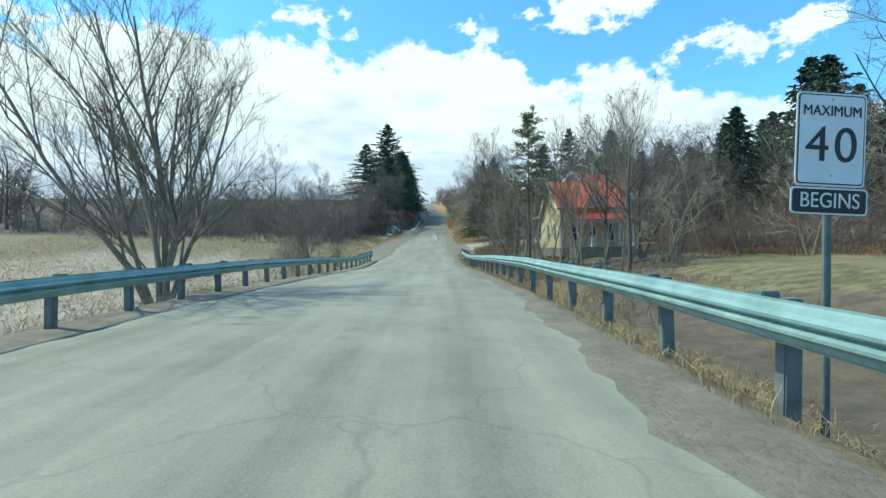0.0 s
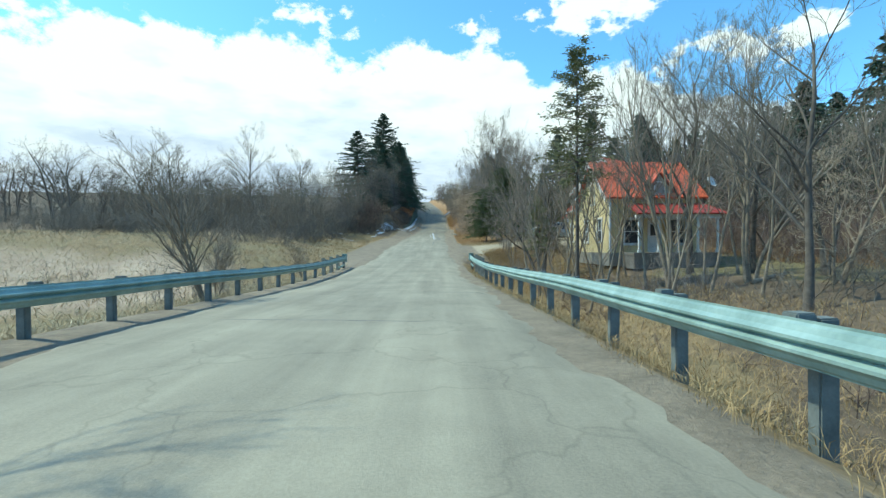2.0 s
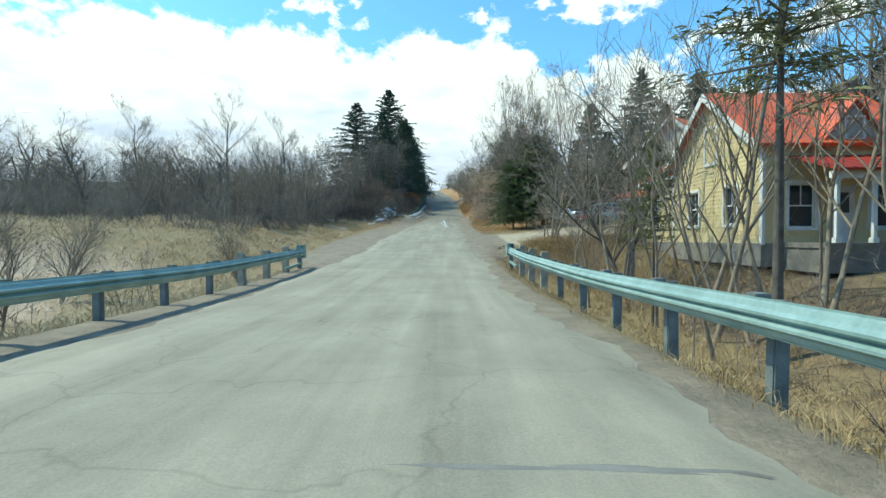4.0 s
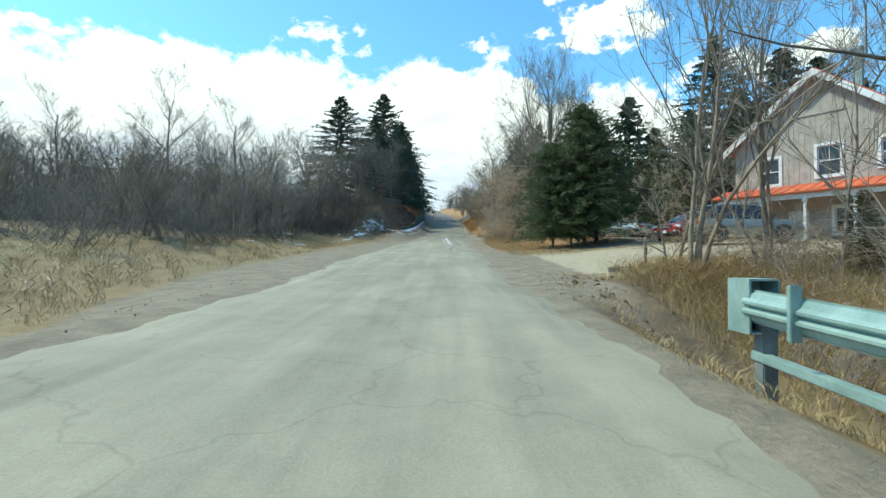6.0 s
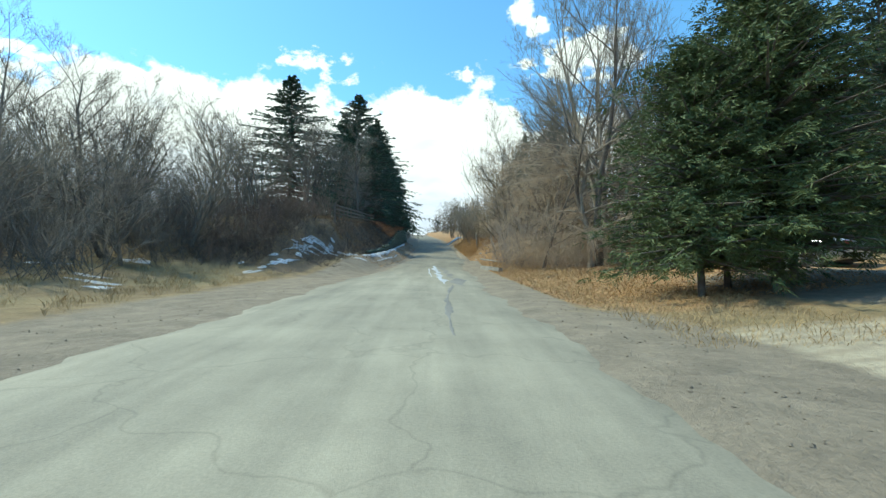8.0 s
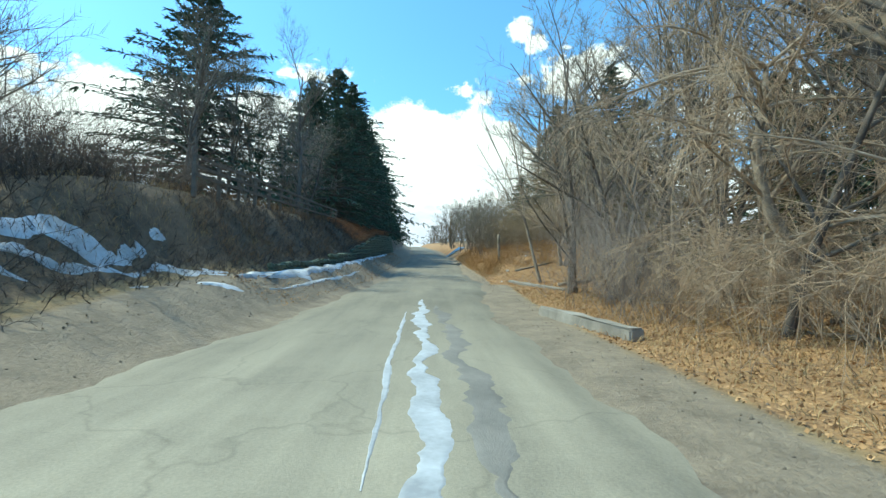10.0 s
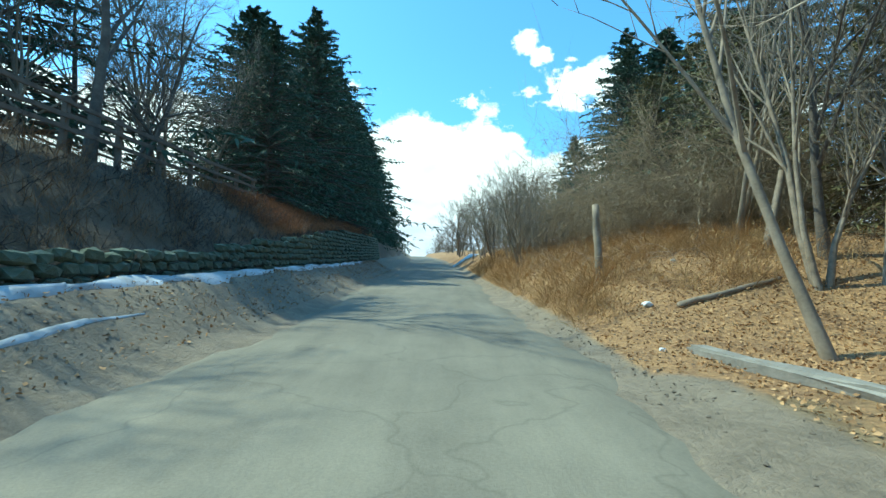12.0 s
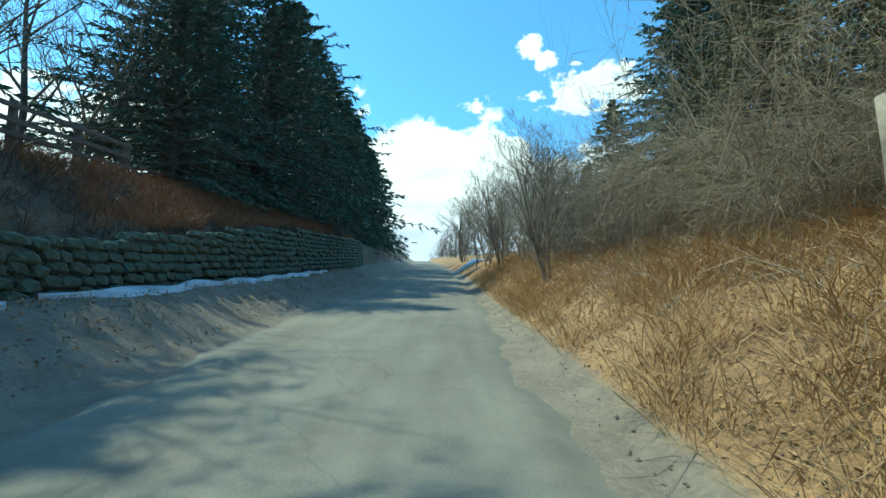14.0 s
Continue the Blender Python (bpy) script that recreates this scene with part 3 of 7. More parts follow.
def spruce(name, seed, height, radius, label, whorls=34, per=8, sprays=15, size=0.42, bare=0.04, material=None, ragged_edge=0.25, droop=0.35, power=0.85, slim=0.20, fluff=0.0, feather=False, stout=0.018):
    rng = np.random.default_rng(seed)
    P, D, Ls, W, sticks = [], [], [], [], []
    for i in range(whorls):
        t = bare + (1 - bare) * ((i + 0.5) / whorls) ** 0.92
        h = height * t
        reach = radius * max(1 - t, 0.02) ** power
        for k in range(per):
            a = 6.283 * (k + rng.random()) / per
            length = max(reach * (1 + ragged_edge * rng.normal()), 0.15)
            rise = 0.45 * t - droop * (1 - t) + rng.normal() * 0.08
            d = np.array([math.cos(a), math.sin(a), rise])
            base = np.array([0, 0, h + rng.normal() * height / whorls * 0.4])
            s = np.sort(rng.random(sprays)) ** 0.7
            pos = base + d * (length * s)[:, None]
            pos[:, 2] -= (s ** 2) * length * 0.18
            pos += rng.normal(size=pos.shape) * fluff
            side = rng.normal(size=(sprays, 3)) * np.array([0.55, 0.55, 0.30])
            side[:, 2] -= 0.22
            P.append(pos)
            D.append(d * 0.75 + side)
            Ls.append(size * (0.6 + 0.8 * rng.random(sprays)) * (0.55 + 0.45 * (1 - t)))
            W.append(size * slim * (0.7 + 0.6 * rng.random(sprays)))
            if length > 0.6:
                e = base + d * length * 0.9
                e[2] -= 0.14 * length
                sticks.append((*base, *e, 0.012 + 0.012 * length, 0.006))
    ob = empty(name)
    sticks.append((0, 0, -1.9, 0, 0, height * 0.97, stout * height, 0.015))
    part("trunk", tubes("trunk", sticks, 5, M_BARK), None, ob)
    sprays_of = [np.concatenate(v) for v in (P, D, Ls, W)]
    if feather:
        sprays_of = feathered(*sprays_of, rng)
    part("crown", leaf_quads("crown", *sprays_of, material or M_NEEDLE, rng, 0.15), None, ob)
    return tagged(ob, label, "tree")


def clear_of_road(rows):
    """Leaves out twigs that would hang over the carriageway."""
    rows = np.concatenate(rows)
    keep = np.ones(len(rows), bool)
    for k in (0, 3):
        x, y = rows[:, k], rows[:, k + 1]
        keep &= (x < road_left(y) - 0.9) | (x > road_right(y) + 0.7)
    return rows[keep]


def thicket(name, seed, spots, label, material, tall=(1.5, 3.5), stems=9, kids=7, spread=0.5, r=0.012, kind="stuff", category="shrubs"):
    """Tangled thin stems with side twigs round each spot (x, y, radius)."""
    rng = np.random.default_rng(seed)
    rows = []
    for x, y, rad in spots:
        n = stems
        a, q = rng.random(n) * 6.283, np.sqrt(rng.random(n)) * rad
        bx, by = x + q * np.cos(a), y + q * np.sin(a)
        p = np.stack([bx, by, ground_z(bx, by) - 0.1], 1)
        d = np.stack([rng.normal(0, spread, n), rng.normal(0, spread, n), np.ones(n)], 1)
        d /= np.linalg.norm(d, axis=1, keepdims=True)
        h = rng.uniform(*tall, n)
        bend = rng.normal(0, 0.25, (n, 3))
        q1 = p + d * (h * 0.5)[:, None]
        d2 = d + bend
        q2 = q1 + d2 * (h * 0.5)[:, None]
        rr = np.full(n, r)
        rows.append(np.concatenate([p, q1, rr[:, None] * 1.6, rr[:, None]], 1))
        rows.append(np.concatenate([q1, q2, rr[:, None], rr[:, None] * 0], 1))
        for lo, hi, dd, a0, b0 in ((0.25, 1, d, p, q1), (0, 1, d2, q1, q2)):
            m = n * kids
            idx = np.repeat(np.arange(n), kids)
            t = rng.uniform(lo, hi, m)[:, None]
            o = a0[idx] * (1 - t) + b0[idx] * t
            td = dd[idx] * 0.6 + rng.normal(0, 0.65, (m, 3)) + np.array([0, 0, 0.15])
            e = o + td * (h[idx] * rng.uniform(0.08, 0.30, m))[:, None]
            rows.append(np.concatenate([o, e, np.full((m, 1), r * 0.65), np.zeros((m, 1))], 1))
    ob = new(name, tubes(name, clear_of_road(rows), 3, material))
    return tagged(ob, label, category, kind=kind)


def grass(name, seed, n, place, label, material, tall=(0.25, 0.7), width=0.012, lean=0.35, category="grass"):
    """Separate bent blades; place(rng, n) gives x and y."""
    rng = np.random.default_rng(seed)
    x, y = place(rng, n)
    n = len(x)
    p = np.stack([x, y, ground_z(x, y) - 0.03], 1)
    h = rng.uniform(*tall, n)
    d = rng.normal(0, lean, (n, 2))
    mid = p + np.concatenate([d * h[:, None] * 0.35, h[:, None] * 0.6], 1)
    tip = p + np.concatenate([d * h[:, None] * 1.1, h[:, None] * rng.uniform(0.75, 1.0, (n, 1))], 1)
    a = rng.random(n) * 3.1416
    s = np.stack([np.cos(a), np.sin(a), np.zeros(n)], 1) * (width * rng.uniform(0.6, 1.4, n))[:, None]
    v = np.stack([p, mid + s, tip, mid - s], 1).reshape(-1, 3)
    f = np.arange(4 * n).reshape(-1, 4)
    return tagged(new(name, mesh_of(name, v, f, material)), label, category, kind="stuff")


def scatter(ob, spots, group=""):
    """The thing itself at the first spot and copies at the rest: x, y, turn, scale."""
    for i, (x, y, turn, sc) in enumerate(spots):
        m = pose(x, y, at_ground(x, y, 0.05), 0, 0, turn)
        if i == 0:
            ob.matrix_basis = m @ Matrix.Scale(sc, 4)
            first = sc
        else:
            c = copy_thing(ob, m)
            c.matrix_basis = m @ Matrix.Scale(sc, 4)
        if group:
            tagged(ob, group=group)
            if i:
                tagged(c, group=group)

# ---- guard rails and signs ----
M_POST_PALE = mat("bleached_wood_post", (0.40, 0.38, 0.31), (0.26, 0.245, 0.20), scale=5, rough=0.95, bump=0.3)
BEAM = [(0.0, 0.0), (0.018, 0.0), (0.035, -0.028), (0.075, -0.045), (0.105, -0.083), (0.128, -0.083), (0.150, -0.045), (0.160, -0.03),
        (0.170, -0.045), (0.192, -0.083), (0.215, -0.083), (0.245, -0.045), (0.285, -0.028), (0.302, 0.0), (0.312, 0.0)]


def box_bm(sx, sy, sz, bevel=0.0, at=(0, 0, 0)):
    bm = bmesh.new()
    bmesh.ops.create_cube(bm, size=1.0)
    bmesh.ops.scale(bm, vec=(sx, sy, sz), verts=bm.verts)
    if bevel:
        bmesh.ops.bevel(bm, geom=list(bm.edges), offset=bevel, segments=2, affect="EDGES")
    bmesh.ops.translate(bm, vec=at, verts=bm.verts)
    return bm


def rail_x(side, y):
    return (2.98 if side > 0 else -5.22) - 0.0102 * y


def build_rail(side, y0, y1):
    """side 1: right of the road; the beam's ribs face the road."""
    rail = tagged(empty("guard_rail"), "weathered galvanised steel guard rail on square posts beside the road", "guard rail", "guard rails")
    ys = np.arange(y0, y1 + 0.01, 0.6355)
    top = 0.80
    n = len(BEAM)
    prof = [(h, d) for h, d in BEAM] + [(h, d + 0.006) for h, d in reversed(BEAM)]
    m = len(prof)
    verts, faces = [], []
    for j, y in enumerate(ys):
        z = float(road_z(y)) + top + 0.008 * math.sin(y * 0.8 + side)
        x = rail_x(side, y) + 0.012 * math.sin(y * 0.5 + 2 * side)
        for h, d in prof:
            verts.append((x + d * side, y, z - h))
        if j:
            a, b = (j - 1) * m, j * m
            for k in range(m):
                k2 = (k + 1) % m
                faces.append((a + k, a + k2, b + k2, b + k))
    faces += [tuple(range(m)), tuple(range(len(verts) - m, len(verts)))]
    part("beam", mesh_of("beam", verts, faces, M_STEEL), None, rail, "teal-grey galvanised W-shaped beam")
    post = box_bm(0.14, 0.12, 1.55, 0.012)
    pm = bpy.data.meshes.new("post")
    post.to_mesh(pm)
    post.free()
    pm.materials.append(M_POST)
    post = box_bm(0.20, 0.20, 1.55, 0.02)
    wide = bpy.data.meshes.new("post")
    post.to_mesh(wide)
    post.free()
    wide.materials.append(M_POST_PALE)
    block = box_bm(0.14, 0.15, 0.34, 0.01)
    km = bpy.data.meshes.new("spacer_block")
    block.to_mesh(km)
    block.free()
    km.materials.append(M_POST)
    rng = random.Random(5 + side)
    y = y0 + 0.55
    while y < y1 - 0.3:
        z = float(road_z(y)) + top
        p = part("post", wide if y > 41 else pm, None, rail)
        p.matrix_basis = pose(rail_x(side, y) + 0.25 * side, y, z + (0.12 if y > 41 else -0.015) - 0.775 + rng.uniform(-0.02, 0.02), rng.uniform(-1.5, 1.5), rng.uniform(-1.5, 1.5), 0)
        k = part("spacer_block", km, None, rail)
        k.matrix_basis = pose(rail_x(side, y) + 0.08 * side, y, z - 0.14)
        y += 1.905
    # blunt box at the far end
    z = float(road_z(y1)) + top - 0.16
    x = rail_x(side, y1) + 0.10 * side
    nose = part("end_box", open_box(0.27, 0.34, 0.52, 0.02), M_STEEL, rail, "square galvanised steel end box")
    nose.matrix_basis = pose(x, y1 + 0.02, z)
    plate = part("collar", box_bm(0.10, 0.05, 0.46, 0.006), M_STEEL, rail)
    plate.matrix_basis = pose(rail_x(side, y1) - 0.06 * side, y1 - 0.75, z)
    strut = part("ground_strut", box_bm(0.09, 1.9, 0.09, 0.01), M_STEEL, rail)
    strut.matrix_basis = pose(x, y1 - 0.95, float(road_z(y1)) + 0.12, 3, 0, 0)
    leg = part("end_post", box_bm(0.14, 0.14, 1.2, 0.01), M_POST, rail)
    leg.matrix_basis = pose(x + 0.04 * side, y1 - 0.1, z - 0.65)
    return rail


def open_box(w, l, h, t):
    """A box open towards the oncoming traffic, with a thin rim."""
    bm = bmesh.new()
    for sx, sy, sz, at in ((t, l, h, (-w / 2, 0, 0)), (t, l, h, (w / 2, 0, 0)), (w - t, l, t, (0, 0, h / 2 - t / 2)), (w - t, l, t, (0, 0, -h / 2 + t / 2)),
                           (w - t, t, h - 2 * t, (0, l * 0.30, 0)), (0.12, l * 0.6, 0.12, (0, -l * 0.1, 0.05))):
        r = bmesh.ops.create_cube(bm, size=1.0)["verts"]
        bmesh.ops.scale(bm, vec=(sx, sy, sz), verts=r)
        bmesh.ops.translate(bm, vec=at, verts=r)
    return bm


build_rail(1, -9.0, 47.0)
build_rail(-1, -9.0, 46.3)


def letters(text, size, material, parent, name, m, squeeze=1.0):
    cu = bpy.data.curves.new(name, "FONT")
    cu.body, cu.size, cu.align_x, cu.align_y, cu.extrude, cu.offset = text, size, "CENTER", "CENTER", 0.002, 0.0
    tmp = bpy.data.objects.new("tmp", cu)
    me = bpy.data.meshes.new_from_object(tmp)
    bpy.data.objects.remove(tmp)
    me.materials.clear()
    me.materials.append(material)
    ob = part(name, me, None, parent)
    ob.matrix_basis = m @ Matrix.Diagonal((squeeze, 1, 1, 1))
    return ob


def plate_bm(w, h, t, r):
    bm = bmesh.new()
    pts = []
    for cx, cz, a0 in ((w / 2 - r, h / 2 - r, 0), (-w / 2 + r, h / 2 - r, 90), (-w / 2 + r, -h / 2 + r, 180), (w / 2 - r, -h / 2 + r, 270)):
        for k in range(5):
            a = radians(a0 + k * 22.5)
            pts.append((cx + r * math.cos(a), cz + r * math.sin(a)))
    front = [bm.verts.new((x, -t / 2, z)) for x, z in pts]
    back = [bm.verts.new((x, t / 2, z)) for x, z in pts]
    bm.faces.new(front)
    bm.faces.new(back[::-1])
    n = len(pts)
    for i in range(n):
        bm.faces.new((front[i], back[i], back[(i + 1) % n], front[(i + 1) % n]))
    bmesh.ops.recalc_face_normals(bm, faces=bm.faces)
    return bm


M_WHITE = mat("sign_white", (0.74, 0.76, 0.77), (0.66, 0.68, 0.69), scale=4, rough=0.45)
M_BLACK = mat("sign_black", (0.012, 0.013, 0.016), (0.02, 0.02, 0.022), scale=4, rough=0.5)


def build_speed_sign():
    x, y = 3.62, 6.97
    g = at_ground(x, y)
    sign = tagged(empty("speed_limit_sign", pose(x, y, 0, 0, 1.0, 4)), "white and black maximum 40 speed limit sign on a steel post", "traffic sign")
    zc = 2.56
    post = part("post", box_bm(0.06, 0.035, zc + 0.3 - g + 0.4, 0.006), M_POST, sign, "weathered steel post")
    post.matrix_basis = pose(0, 0.035, (zc + 0.3 + g - 0.4) / 2)
    t = pose(0, 0, zc, 0, 2.0, 0)

    def put(name, bm, m, dx, dy, dz, parent=sign, label=""):
        ob = part(name, bm, m, parent, label)
        ob.matrix_basis = t @ pose(dx, dy, dz)
        return ob

    put("border", plate_bm(0.60, 0.75, 0.006, 0.035), M_WHITE, 0, 0, 0, label="white sign plate")
    put("black_line", plate_bm(0.572, 0.722, 0.002, 0.03), M_BLACK, 0, -0.0045, 0)
    put("face", plate_bm(0.552, 0.702, 0.002, 0.026), M_WHITE, 0, -0.007, 0)
    up = pose(0, 0, 0, 90, 0, 0)
    letters("MAXIMUM", 0.118, M_BLACK, sign, "lettering", t @ pose(0, -0.011, 0.225) @ up, 0.92)
    letters("4", 0.40, M_BLACK, sign, "numeral", t @ pose(-0.122, -0.011, -0.055) @ up, 1.05)
    letters("0", 0.40, M_BLACK, sign, "numeral", t @ pose(0.122, -0.011, -0.055) @ up, 1.05)
    put("tab", plate_bm(0.66, 0.215, 0.006, 0.03), M_WHITE, 0, -0.002, -0.495, label="black tab with white lettering")
    put("tab_face", plate_bm(0.632, 0.187, 0.002, 0.025), M_BLACK, 0, -0.0075, -0.495)
    letters("BEGINS", 0.172, M_WHITE, sign, "tab_lettering", t @ pose(0, -0.012, -0.495) @ up, 0.92)
    for dz in (0.32, -0.29):
        put("bolt", box_bm(0.016, 0.008, 0.016, 0.003), M_STEEL, 0, -0.012, dz)


build_speed_sign()


def build_warning_sign():
    x, y = -6.9, 149.0
    g = at_ground(x, y)
    sign = tagged(empty("warning_sign", pose(x, y, g)), "grey back of a diamond road sign on a post", "traffic sign")
    part("post", box_bm(0.09, 0.09, 3.0, 0.006, (0, 0.06, 1.2)), M_POST, sign)
    p = part("plate", plate_bm(0.75, 0.75, 0.006, 0.05), M_STEEL, sign, "bare metal diamond plate")
    p.matrix_basis = pose(0, 0, 2.3, 0, 45, 0)


build_warning_sign()

# ---- trees ----
rng = random.Random(77)
U = rng.uniform
hero = bare_tree("bare_tree", 11, 9.2, 0.10, "leafless multi-stemmed tree behind the guard rail", bark=M_BARK_PALE, stems=7, lean=0.50, kids=(9, 8, 6, 3), spread=0.50, up=0.22, low=0.16, twig=0.0042)
scatter(hero, [(-6.8, 15.6, 20, 1.0)])
small = bare_tree("small_bare_tree", 12, 4.9, 0.06, "small round leafless tree beside the guard rail", bark=M_BARK_PALE, stems=4, lean=0.3, kids=(9, 7, 7), spread=0.6, up=0.2, low=0.2, twig=0.0045)
scatter(small, [(-6.1, 28.6, 0, 1.0), (-10.5, 38.5, 90, 0.75), (-13, 43, 200, 0.8), (-9, 48, 30, 0.6), (-17.2, 80.5, 0, 1.35), (-12.9, 83.5, 200, 1.5), (-19.5, 78.0, 120, 1.3), (-24.5, 76.0, 40, 1.35), (-11.0, 88.5, 300, 1.6), (-30, 74, 80, 1.4), (-14.0, 92.5, 10, 1.8), (-17, 85, 100, 1.7), (-21.5, 88, 10, 1.9), (-14.5, 66, 20, 1.1), (-17.5, 69, 120, 1.3), (-22, 65, 70, 1.35), (-27, 68.5, 210, 1.25), (-33, 66, 300, 1.2), (-14.0, 72.5, 240, 1.3), (-10.2, 112.5, 50, 1.9), (-12.0, 117, 170, 2.0), (-10.6, 106, 290, 1.6), (3.75, 114.6, 10, 0.92), (4.5, 116.4, 250, 0.98), (4.0, 118.8, 100, 1.0), (5.4, 121, 10, 1.15), (4.2, 124, 100, 1.0), (4.0, 129, 200, 1.1)] + [(U(-42, -12.5), U(64, 79), U(0, 360), U(0.9, 1.3)) for _ in range(6)] + [(float(road_right(y)) + d, y, y * 37 % 360, sc) for y, d, sc in ((127, 2.0, 1.2), (133, 1.8, 1.4), (140, 2.2, 1.5), (148, 4.2, 1.6), (157, 2.0, 1.7), (167, 2.4, 1.8))], "small roadside trees")

A = bare_tree("bare_tree", 21, 10.5, 0.14, "tall leafless grey-barked tree", kids=(10, 8, 7, 4), spread=0.62, low=0.3, up=0.24, twig=0.0055)
B = bare_tree("bare_tree", 22, 10.0, 0.15, "leafless forked tree with a wide twiggy crown", stems=2, lean=0.2, kids=(8, 8, 7, 3), spread=0.7, low=0.35, up=0.18, twig=0.005)
C = bare_tree("bare_tree", 23, 9.0, 0.085, "slender leafless tree with tan twigs", twigs=M_TWIG_TAN, kids=(11, 8, 7, 4), spread=0.66, low=0.15, up=0.18, twig=0.005)
D = bare_tree("bare_tree", 24, 8.0, 0.12, "leafless tree with pale bark and tangled twigs", bark=M_BARK_PALE, twigs=M_TWIG_PALE, stems=2, lean=0.25, kids=(9, 7, 7, 3), spread=0.75, low=0.15, up=0.15, twig=0.006)


def ring(n, fx, fy, s0, s1, keep=lambda x, y: True):
    out = []
    while len(out) < n:
        x, y = fx(), fy()
        if keep(x, y):
            out.append((x, y, rng.uniform(0, 360), rng.uniform(s0, s1)))
    return out


E = bare_tree("bare_tree", 25, 10.0, 0.14, "leafless grey-brown woodland tree", kids=(11, 8, 6), spread=0.80, low=0.10, up=0.14, twig=0.009, coarse=True)
F = bare_tree("bare_tree", 26, 10.0, 0.13, "leafless woodland tree with reddish-brown twigs", twigs=M_TWIG_RED, stems=1, lean=0.2, kids=(12, 7, 6), spread=0.84, low=0.08, up=0.10, twig=0.009, coarse=True)
G = bare_tree("sapling", 27, 7.5, 0.055, "slender leafless sapling by the creek", bark=M_BARK_PALE, kids=(9, 5, 3), spread=0.55, low=0.3, up=0.3, twig=0.006, wob=0.07)
H = bare_tree("bare_tree", 28, 12.5, 0.12, "tall slender leafless tree by the ditch", bark=M_BARK_PALE, stems=3, lean=0.09, kids=(9, 7, 6, 3), spread=0.48, low=0.28, up=0.28, twig=0.005)
scatter(H, [(6.1, 54.9, 0, 0.78), (9.7, 33.6, 140, 0.80), (12.4, 33.2, 30, 0.85), (8.4, 55.6, 200, 0.66), (9.3, 85.6, 100, 1.42), (7.4, 90.5, 20, 1.05), (6.4, 102.3, 60, 0.62), (12.6, 89.5, 220, 1.2), (8.2, 93.0, 200, 0.9)], "tall slender trees")
I = bare_tree("spreading_tree", 29, 10.5, 0.15, "dark leafless tree with long spreading limbs", twigs=M_TWIG_MAUVE, stems=2, lean=0.3, kids=(10, 8, 7, 3), spread=0.85, low=0.22, up=0.10, twig=0.006)
scatter(I, [(-8.3, 107.3, 200, 0.62), (-15.0, 81.1, 40, 0.72), (7.2, 46.2, 250, 1.0), (10.6, 86.5, 150, 1.05), (14.6, 36.5, 70, 0.9)], "spreading trees")
scatter(G, [(x, y, 37 * i, s) for i, (x, y, s) in enumerate(((6.0, 41, 1.0), (6.9, 46.5, 1.1), (7.6, 50.2, 1.0), (8.9, 51.5, 1.2), (9.4, 54.3, 1.0), (5.4, 47.5, 0.8), (7.2, 38.6, 1.0), (8.8, 43.0, 1.15), (8.9, 40.6, 1.1), (7.8, 35.6, 1.0), (9.2, 33.2, 1.1), (6.7, 39.4, 1.3), (7.6, 41.6, 1.4), (8.3, 38.0, 1.3), (9.6, 39.6, 1.4), (9.9, 36.6, 1.2), (6.2, 44.6, 1.3), (7.9, 44.8, 1.2), (5.7, 37.4, 0.9), (10.8, 41.2, 1.0), (10.9, 30.4, 1.0), (6.4, 34.0, 0.9), (8.2, 31.5, 1.0),
         (10.6, 32.8, 1.1), (11.6, 35.0, 1.1), (13.8, 36.0, 1.15), (15.5, 30.0, 1.0), (18.5, 31.5, 0.9), (10.3, 48.6, 1.2), (5.0, 44.0, 0.7), (7.0, 105.5, 1.2), (7.6, 106.5, 1.3), (8.4, 107.5, 1.3), (7.3, 102.2, 1.0), (8.2, 101.5, 1.2), (9.0, 103.0, 1.1), (4.9, 100.3, 1.45)))], "creek saplings")
scatter(A, [(-8.0, 105.4, 40, 1.0), (4.8, 95.4, 20, 1.05), (9.8, 88.5, 10, 1.55), (7.4, 93.5, 130, 1.10), (7.3, 103.3, 200, 0.72), (8.2, 102.4, 320, 0.70), (12.9, 38.5, 140, 1.15), (10.2, 27.5, 60, 0.85), (-15.3, 119, 40, 1.2), (17.0, 46.5, 250, 1.15), (-20, 86, 15, 1.0), (-11.8, 101, 70, 0.9), (-12.4, 106.5, 240, 1.0), (-13, 111, 20, 1.0), (-30, 92, 100, 1.35), (-45, 96, 30, 1.3)], "leafless trees")
scatter(B, [(5.2, 92.6, 80, 1.0), (11.4, 92.5, 30, 1.35), (8.1, 84.4, 250, 1.42), (16.0, 34, 80, 0.75), (-11.5, 99, 44, 0.9)], "leafless trees")
scatter(C, [(5.4, 86, 0, 1.0), (6.6, 89.5, 77, 1.25), (5.2, 91.5, 5, 1.05), (8.0, 92.0, 33, 1.3), (5.0, 95.5, 260, 0.9)], "leafless trees")
scatter(D, [(6.5, 56.9, 30, 0.50), (13.5, 30.5, 60, 0.7), (20, 28, 10, 0.8), (24.5, 25, 50, 0.85), (-13.5, 80, 10, 0.7), (-16.5, 76.5, 130, 0.75)], "leafless trees")
scatter(E, ring(26, lambda: U(-40, -14), lambda: U(78, 128), 0.6, 0.9, lambda x, y: y < 96 or x < -30) + ring(20, lambda: U(-85, -30), lambda: U(66, 110), 0.8, 1.15) + ring(46, lambda: U(21, 64), lambda: U(30, 100), 1.15, 1.65, lambda x, y: x > 26 or y > 70)
        + ring(18, lambda: U(-150, -60), lambda: U(60, 140), 1.2, 1.8), "woodland trees")
